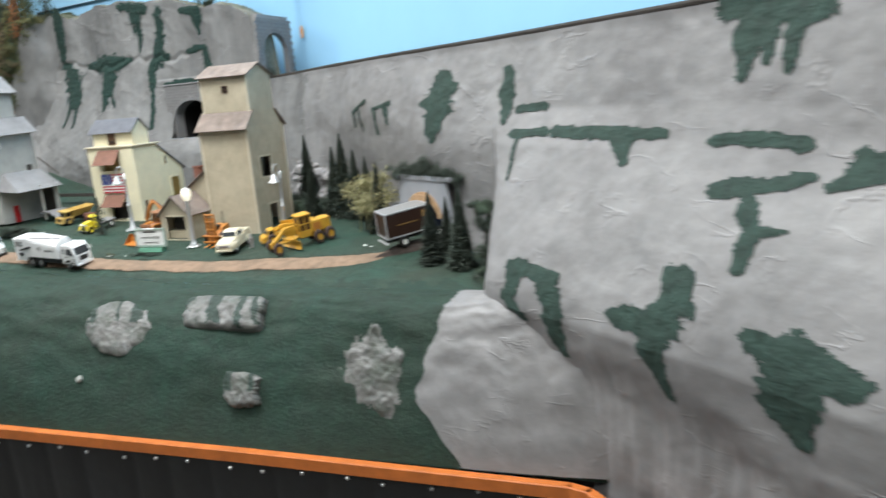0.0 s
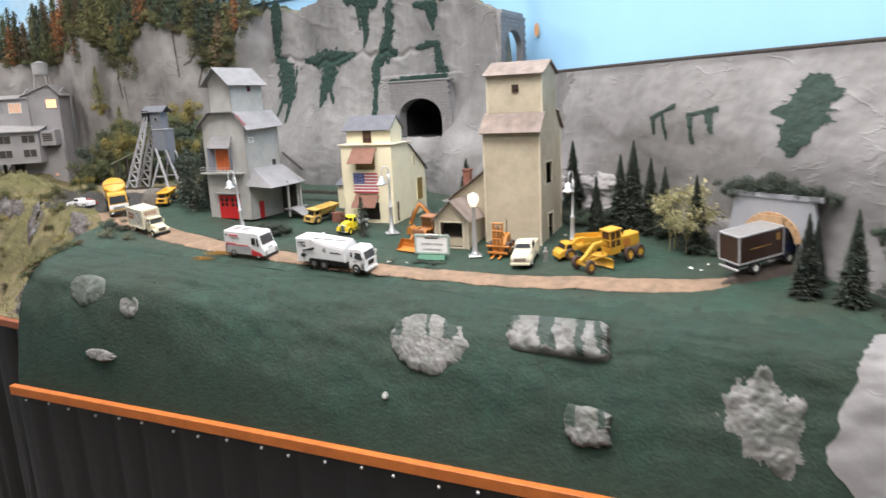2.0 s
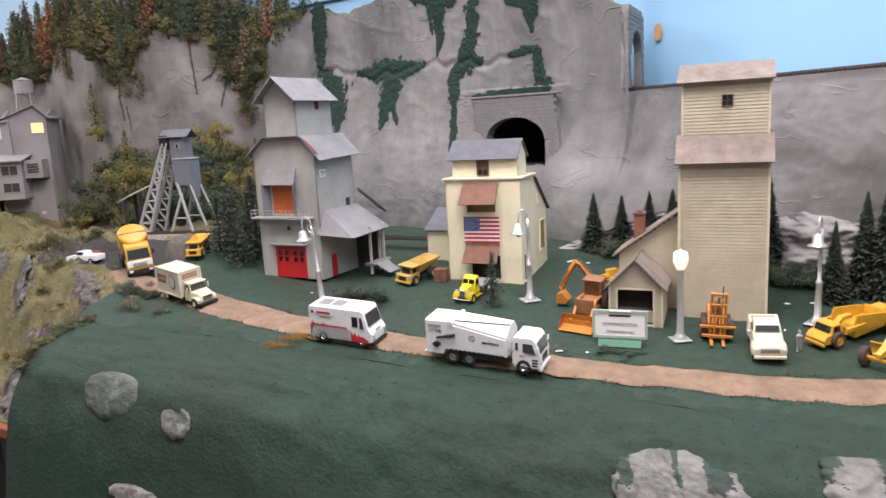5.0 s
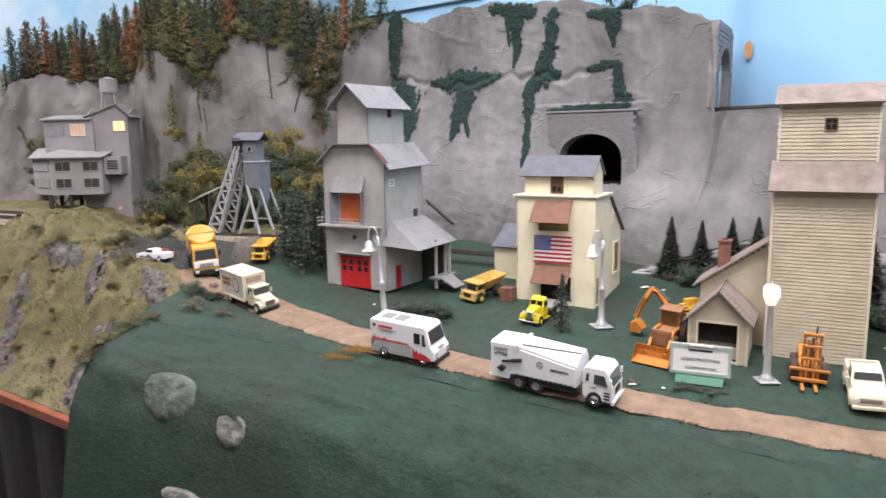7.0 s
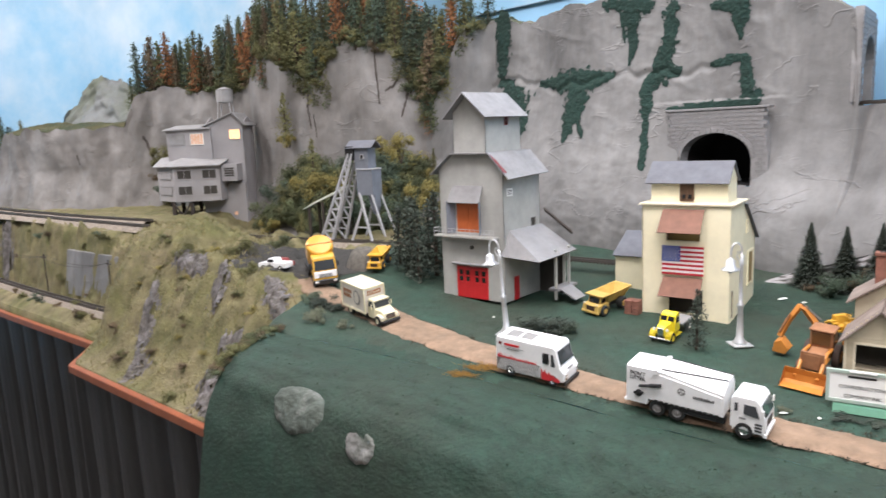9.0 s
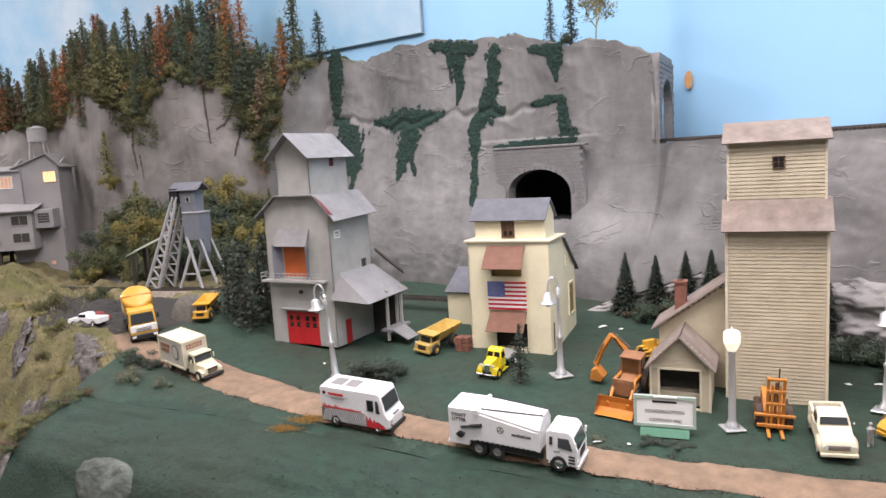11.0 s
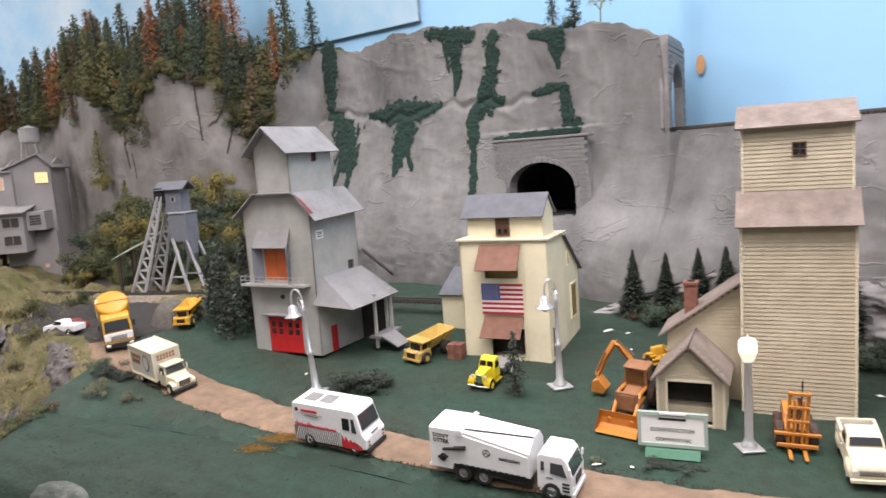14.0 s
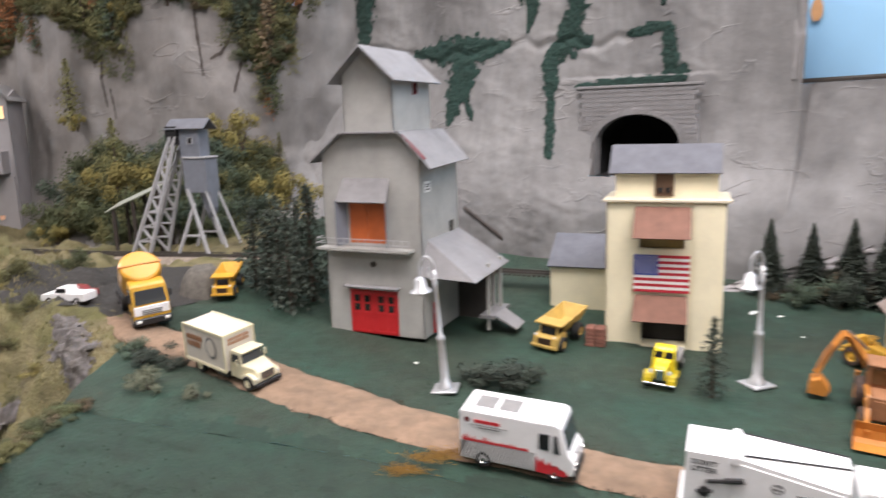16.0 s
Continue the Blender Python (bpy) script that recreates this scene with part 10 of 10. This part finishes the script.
# a dropped wisp of straw at the road edge
vs, fs = [], []
for _ in range(800):
    f = r3.random()
    x, y = -1.055 + 0.062 * f + r3.gauss(0, 0.006), 1.487 + 0.022 * f + r3.gauss(0, 0.005)
    z = slope_at(x, 0)[2] if y < top_y(x) else ground_z(x, y)
    a = r3.uniform(0, 6.28)
    d = Vector((math.cos(a), math.sin(a), r3.uniform(-0.1, 0.35))) * r3.uniform(0.004, 0.009)
    i = len(vs)
    b = Vector((x, y, z + 0.0015 + 0.004 * r3.random()))
    vs.extend((tuple(b), tuple(b + Vector((0, 0, 0.0008))), tuple(b + d)))
    fs.append((i, i + 1, i + 2))
me = bpy.data.meshes.new("straw_wisp")
me.from_pydata(vs, [], fs)
M["straw_gold"] = material("golden_straw", (0.40, 0.23, 0.06), 0.9, vary=0.3, scale=200)
me.materials.append(M["straw_gold"])
tagged(new("straw_wisp", me), "wisp of golden straw at the road edge", "straw", kind="stuff")


def heap(x, y, r, h):
    """A loose pile of dark spoil."""
    vs, fs = [], []
    for j in range(13):
        f = (j / 12) ** 0.7
        for i in range(36):
            a = 2 * math.pi * i / 36
            q = r * f * (1 + 0.16 * fbm(math.cos(a) * 2, math.sin(a) * 2, 3))
            px, py = x + q * math.cos(a), y + q * math.sin(a)
            vs.append((px, py, max(left_z(px, py), ground_z(px, py)) + h * (1 - f ** 4) + 0.004 * fbm(px * 60, py * 60, 4) * (1 - f * 0.6) - 0.004 * f))
    for j in range(12):
        for i in range(36):
            a, b = j * 36 + i, j * 36 + (i + 1) % 36
            fs.append((a, b, b + 36, a + 36))
    me = bpy.data.meshes.new("spoil_mound")
    me.from_pydata(vs, [], fs)
    me.polygons.foreach_set("use_smooth", [True] * len(me.polygons))
    M["spoil"] = material("grey_brown_spoil", (0.125, 0.115, 0.10), 0.95, vary=0.35, scale=120, bump=0.002, bump_scale=400)
    me.materials.append(M["spoil"])
    return tagged(new("spoil_mound", me), "grey-brown spoil heap beside the small dump truck", "heap")


heap(-1.405, 1.900, 0.036, 0.040)

# ---- street lamps, sign and small things ----
M["silver"] = material("silver_painted_metal", (0.55, 0.56, 0.57), 0.35, 0.55, vary=0.08, scale=120)
M["lamp_glass"] = material("milky_lamp_glass", (0.85, 0.82, 0.72), 0.3, vary=0.03, emit=(1.0, 0.9, 0.7, 0.7))
M["lamp_unlit"] = material("clear_lamp_bowl", (0.70, 0.72, 0.74), 0.15, vary=0.0)


def street_lamp(x, y, turn, lean=0.0):
    th = thing("street_lamp", "silver crook-neck street lamp on square base", "street lamp", on_ground(x, y, turn) @ Matrix.Rotation(radians(lean), 4, "Y"), "street lamps")
    bm = bmesh.new()
    box(bm, -0.0135, 0.0135, -0.0135, 0.0135, 0.0, 0.0025, None, 0.0006)
    part("base_plate", bm, M["silver"], th)
    bm = bmesh.new()
    lathe(bm, ((0.0088, 0.0022), (0.0088, 0.005), (0.0065, 0.0075), (0.0062, 0.0095), (0.0048, 0.011), (0.0036, 0.052), (0.0046, 0.0545), (0.0046, 0.0575), (0.0026, 0.0595), (0.0021, 0.110), (0.003, 0.112), (0.003, 0.116), (0.0018, 0.118), (0.0016, 0.128)), 12)
    part("pole", bm, M["silver"], th, smooth=True)
    bm = bmesh.new()
    pts = [(0, 0, 0.120)] + [(0.0075 - 0.0075 * math.cos(math.pi * i / 8), 0, 0.130 + 0.0125 * math.sin(math.pi * i / 8)) for i in range(9)] + [(0.0152, 0, 0.120)]
    bent(bm, pts, 0.0014, 6)
    pts = [(0.0, 0, 0.116), (0.004, 0, 0.119), (0.0065, 0, 0.125), (0.005, 0, 0.131), (0.0025, 0, 0.130), (0.002, 0, 0.126)]
    bent(bm, pts, 0.0008, 5)
    for z in (0.113, 0.118, 0.123):
        cyl(bm, (-0.0015, 0, z), (0.0, 0, z + 0.002), 0.0026, 0.0012, n=8)
    part("crook_arm", bm, M["silver"], th)
    bm = bmesh.new()
    lathe(bm, ((0.0018, 0.1225), (0.0040, 0.1210), (0.0062, 0.1190), (0.0066, 0.1105), (0.0122, 0.1070), (0.0124, 0.1060), (0.0042, 0.1062)), 18, (0.0152, 0, 0))
    part("shade", bm, M["silver"], th, smooth=True)
    bm = bmesh.new()
    lathe(bm, ((0.0036, 0.1060), (0.0034, 0.1035), (0.0020, 0.1015), (0.0004, 0.1010)), 12, (0.0152, 0, 0))
    part("bulb", bm, M["lamp_unlit"], th, smooth=True)
    return th


street_lamp(-1.020, 1.628, 176, 4)
street_lamp(-0.698, 1.662, 205)
street_lamp(-0.320, 1.556, 236, -2)


def globe_lamp(x, y):
    th = thing("globe_lamp", "silver post lamp with lit milky octagonal lantern", "street lamp", on_ground(x, y, 12), "street lamps")
    bm = bmesh.new()
    box(bm, -0.012, 0.012, -0.012, 0.012, 0, 0.0022, None, 0.0006)
    part("base_plate", bm, M["silver"], th)
    bm = bmesh.new()
    lathe(bm, ((0.0082, 0.002), (0.0082, 0.0045), (0.006, 0.0075), (0.0045, 0.012), (0.0034, 0.090), (0.0044, 0.092), (0.0044, 0.0945)), 12)
    part("pole", bm, M["silver"], th, smooth=True)
    bm = bmesh.new()
    lathe(bm, ((0.0052, 0.0942), (0.0098, 0.1045), (0.0100, 0.1115), (0.0086, 0.1150)), 8)
    part("lantern", bm, M["lamp_glass"], th, "lit milky lantern glass")
    bm = bmesh.new()
    lathe(bm, ((0.0100, 0.1148), (0.0070, 0.1180), (0.0012, 0.1195), (0.0006, 0.1225)), 8)
    part("cap", bm, M["white"], th)
    return th


globe_lamp(-0.499, 1.518)


def billboard():
    x, y = -0.577, 1.500
    th = thing("billboard_sign", "white sign board in a pale green frame on a green base", "sign", on_ground(x, y, -10.5))
    M["sign_green"] = material("sign_green_paint", (0.09, 0.24, 0.16), 0.5, vary=0.1, scale=100)
    M["sign_frame"] = material("pale_grey_green_frame", (0.36, 0.44, 0.39), 0.5, vary=0.1, scale=100)
    M["sign_white"] = material("sign_white_board", (0.82, 0.82, 0.80), 0.5, vary=0.03, scale=100)
    bm = bmesh.new()
    prism(bm, ((-0.010, 0.0), (0.008, 0.0), (0.004, 0.008), (-0.006, 0.008)), -0.027, 0.027, "x")
    part("base", bm, M["sign_green"], th)
    bm = bmesh.new()
    for b in ((-0.0345, 0.0345, 0.0095, 0.0130), (-0.0345, 0.0345, 0.0430, 0.0465), (-0.0345, -0.0312, 0.013, 0.043), (0.0312, 0.0345, 0.013, 0.043)):
        box(bm, b[0], b[1], -0.0030, 0.0018, b[2], b[3])
    part("frame", bm, M["sign_frame"], th)
    bm = bmesh.new()
    box(bm, -0.0315, 0.0315, -0.0018, 0.0010, 0.0125, 0.0435)
    part("board", bm, M["sign_white"], th)
    bm = bmesh.new()
    box(bm, -0.012, 0.014, -0.0042, -0.0020, 0.0445, 0.0475, None, 0.0005)
    part("top_strip", bm, M["sign_white"], th)
    bm = bmesh.new()
    box(bm, -0.0135, 0.0135, -0.0022, -0.0016, 0.0384, 0.0408)
    part("name_bar", bm, M["v_black"], th)
    lettering(th, "CONSTRUCTION", 0.0056, pose(0, -0.0021, 0.0278, 90, 0, 0), M["v_black"])
    lettering(th, "COMPANY INC", 0.0052, pose(0.001, -0.0021, 0.0175, 90, 0, 0), M["v_black"])
    return th


billboard()


def figurine(x, y):
    """A small model figure as one plain mesh."""
    M["figure"] = material("dull_painted_plastic", (0.20, 0.17, 0.15), 0.6, vary=0.3, scale=160, second=(0.42, 0.42, 0.42), mix_scale=90)
    bm = bmesh.new()
    for s in (-1, 1):
        cyl(bm, (0, s * 0.0024, 0), (0, s * 0.0015, 0.0125), 0.0014, 0.0020, 8)
        cyl(bm, (0.001, s * 0.0040, 0.0205), (0.002, s * 0.0044, 0.0125), 0.0010, 0.0008, 6)
    lathe(bm, ((0.0024, 0.0115), (0.0030, 0.0150), (0.0038, 0.0200), (0.0018, 0.0222), (0.0012, 0.0230)), 10)
    lathe(bm, ((0.0006, 0.0226), (0.0018, 0.0240), (0.0020, 0.0255), (0.0013, 0.0272), (0.0003, 0.0276)), 10)
    ob = part("figurine", bm, M["figure"])
    ob.matrix_world = on_ground(x, y, -70)
    return tagged(ob, "tiny plain model figure standing by the pickup", "figurine")


figurine(-0.366, 1.480)


def brick_stack(x, y):
    th = thing("brick_stack", "small stack of red-brown bricks beside the store", "bricks", on_ground(x, y, -14))
    me = None
    for k in range(5):
        for i in range(2):
            for j in range(2):
                if me is None:
                    bm = bmesh.new()
                    box(bm, -0.0055, 0.0055, -0.0045, 0.0045, 0.0, 0.0042, None, 0.0005)
                    me = bpy.data.meshes.new("brick")
                    bm.to_mesh(me)
                    bm.free()
                    me.materials.append(M["brick"])
                ob = new("brick", me)
                ob.parent = th
                ob.matrix_local = pose(-0.006 + 0.012 * i + 0.0006 * (k % 2), 0.0048 * (2 * j - 1), 0.0046 * k)
    return th


brick_stack(-0.852, 1.764)

# push pins along the skirt
pin_bm = bmesh.new()
lathe(pin_bm, ((0.0008, -0.003), (0.0030, 0.0), (0.0030, 0.002), (0.0012, 0.0035)), 8)
M["pin"] = material("steel_pin_head", (0.6, 0.6, 0.6), 0.3, 0.8, vary=0.0)
first = None
for i in range(26):
    x = -1.42 + i * 0.0645 + 0.006 * math.sin(i * 2.3)
    if x > 0.18:
        break
    m = pose(x, fascia_y(x) - 0.013, 0.738 + 0.003 * math.sin(i * 1.7)) @ Matrix.Rotation(radians(76), 4, "Z").inverted() @ Matrix.Rotation(radians(-14 + 76), 4, "Z") @ Matrix.Rotation(radians(90), 4, "X")
    if first is None:
        first = tagged(part("push_pin", pin_bm, M["pin"]), "small steel pin holding the black skirt", "pin", "pins along the skirt")
        first.matrix_world = m
    else:
        copy_thing(first, m)

# pale mark on the sky board
bm = bmesh.new()
vs = [bm.verts.new((0.011 * math.cos(k * math.pi / 12), 0, 0.019 * math.sin(k * math.pi / 12))) for k in range(24)]
bm.faces.new(vs)
M["tan_mark"] = material("tan_paper", (0.55, 0.30, 0.14), 0.8, vary=0.15, scale=60)
ob = part("paper_oval", bm, M["tan_mark"])
ob.matrix_world = pose(-0.4215, 2.286, 1.475, 0, 0, -48.5)
tagged(ob, "small tan paper oval stuck on the sky board", "paper")

# white scraps on the turf
M["scrap"] = material("white_paper_scrap", (0.6, 0.62, 0.58), 0.8, vary=0.1, scale=100)
r4 = random.Random(9)
for i, (x, y, r) in enumerate(((-0.128, 1.408, 0.009), (-0.115, 1.395, 0.006), (-0.10, 1.42, 0.005), (-0.30, 1.625, 0.008), (-0.335, 1.63, 0.006), (-0.63, 1.89, 0.012), (-0.60, 1.875, 0.007), (-0.655, 1.475, 0.006), (-0.62, 1.472, 0.004), (-0.25, 1.65, 0.007), (-0.17, 1.60, 0.007), (-1.06, 1.69, 0.005), (-0.60, 1.80, 0.004))):
    bm = bmesh.new()
    k = 7
    ring = [bm.verts.new((r * r4.uniform(0.5, 1.1) * math.cos(2 * math.pi * q / k), 0.6 * r * r4.uniform(0.5, 1.1) * math.sin(2 * math.pi * q / k), 0.0006 * r4.random())) for q in range(k)]
    top = bm.verts.new((0, 0, 0.0022))
    for q in range(k):
        bm.faces.new((ring[q], ring[(q + 1) % k], top))
    ob = part("plaster_crumb", bm, M["scrap"])
    ob.matrix_world = on_ground(x, y, r4.uniform(0, 360), 0.0012)
    tagged(ob, "small white plaster crumb on the turf", "crumb", "plaster crumbs")


# dark and brown crumbs of scatter along the road and over the turf
def scatter(name, label, mat, count, seed, spot, size):
    r5 = random.Random(seed)
    vs, fs = [], []
    for _ in range(count):
        x, y, z = spot(r5)
        i = len(vs)
        q = r5.uniform(*size)
        for k in range(3):
            a = k * 2.1 + r5.uniform(-0.5, 0.5)
            vs.append((x + q * math.cos(a), y + q * math.sin(a), z - 0.0004))
        vs.append((x + r5.gauss(0, q * 0.3), y + r5.gauss(0, q * 0.3), z + q * r5.uniform(0.5, 1.1)))
        fs.extend(((i, i + 1, i + 3), (i + 1, i + 2, i + 3), (i + 2, i, i + 3)))
    me = bpy.data.meshes.new(name)
    me.from_pydata(vs, [], fs)
    me.materials.append(mat)
    return tagged(new(name, me), label, "crumbs", kind="stuff")


def beside_road(r5):
    x, y, w = along(ROAD, r5.random() * 0.97)
    y += r5.choice((-1, 1)) * (w * 0.5 + r5.gauss(0, 0.005))
    return x, y, ground_z(x, y) + 0.0008


def on_turf(r5):
    x = r5.uniform(-1.35, 0.0)
    y = top_y(x) + 0.02 + r5.random() * 0.33
    return x, y, ground_z(x, y) + 0.0004


def on_bank(r5):
    x, f = r5.uniform(-1.38, 0.05), r5.random() ** 0.8
    q = slope_at(x, f)
    k = slope_bump(x, f)
    return x, q[1] - 0.8 * k, q[2] + 0.6 * k


M["crumb_dark"] = material("dark_brown_scatter", (0.050, 0.042, 0.028), 0.95, vary=0.4, scale=200)
M["crumb_green"] = material("dull_green_scatter", (0.020, 0.040, 0.024), 0.95, vary=0.4, scale=200)
scatter("road_crumbs", "dark brown crumbs along both edges of the dirt road", M["crumb_dark"], 3200, 61, beside_road, (0.0005, 0.0015))
scatter("turf_crumbs", "loose dull green scatter on the turf", M["crumb_green"], 2600, 62, on_turf, (0.0005, 0.0012))
scatter("bank_crumbs", "loose dull green scatter on the bank", M["crumb_green"], 2600, 63, on_bank, (0.0006, 0.0018))


# ---- between the tracks at the far end ----
def retaining_wall():
    ax, bx = -2.53, -2.24
    a, b = Vector((ax, front_left(ax) + 0.098)), Vector((bx, front_left(bx) + 0.108))
    turn = math.atan2(b.y - a.y, b.x - a.x)
    th = thing("retaining_wall", "grey concrete retaining wall in the rocky cutting", "wall", Matrix.Translation((a.x, a.y + 0.010, 0.910)) @ Matrix.Rotation(turn, 4, "Z"), kind="structure")
    ln = (b - a).length
    n = 6
    for i in range(n):
        bm = bmesh.new()
        top = 0.128
        box(bm, ln * i / n + 0.0006, ln * (i + 1) / n - 0.0006, 0.0, 0.03, 0.0, top, None, 0.0012)
        for v in bm.verts:
            v.co.y += 0.16 * v.co.z
        part("panel", bm, M["plaster"], th)
    return th


def wire_pole(x, y, h):
    z = left_z(x, y)
    th = thing("wire_pole", "thin dark wooden wire pole beside the low track", "pole", pose(x, y, z - 0.004, 0, 0, -18), "wire poles")
    bm = bmesh.new()
    cyl(bm, (0, 0, 0), (0, 0, h), 0.0022, 0.0016, n=7)
    part("post", bm, M["dark_timber"], th)
    bm = bmesh.new()
    box(bm, -0.016, 0.016, -0.0012, 0.0012, h - 0.012, h - 0.009)
    part("crossarm", bm, M["dark_timber"], th)
    return Vector((x, y, z + h - 0.012))


retaining_wall()
heads = [wire_pole(x, front_left(x) + 0.085, 0.135) for x in (-3.15, -2.60, -2.20)]
for a, b in zip(heads, heads[1:]):
    for off in (-0.012, 0.012):
        bm = bmesh.new()
        pts = []
        for i in range(13):
            f = i / 12
            p = a.lerp(b, f)
            pts.append((p.x, p.y + off, p.z - 0.018 * 4 * f * (1 - f)))
        bent(bm, pts, 0.0006, 4)
        tagged(part("overhead_wire", bm, M["dark_timber"]), "thin slack wire between the poles", "wire", "overhead wires")


def soil(u, v):
    x, y = -0.125 + 0.17 * u, 0.0
    x, y = -0.105 + 0.155 * u + 0.03 * (v - 0.5), 1.335 + 0.075 * u + 0.085 * (v - 0.5) * (0.5 + 0.5 * u)
    e = min(1.0, 5 * u) * min(1.0, 6 * v, 6 * (1 - v))
    return x, y, ground_z(x, y) - 0.002 + 0.0105 * e + 0.0008 * fbm(x * 90, y * 90, 3)


M["soil"] = material("dark_brown_soil", (0.055, 0.042, 0.035), 0.95, vary=0.3, scale=90, bump=0.001, bump_scale=300)
sheet("soil_ramp", soil, 60, 34, M["soil"], "dark brown soil ramp into the road tunnel", "ground")
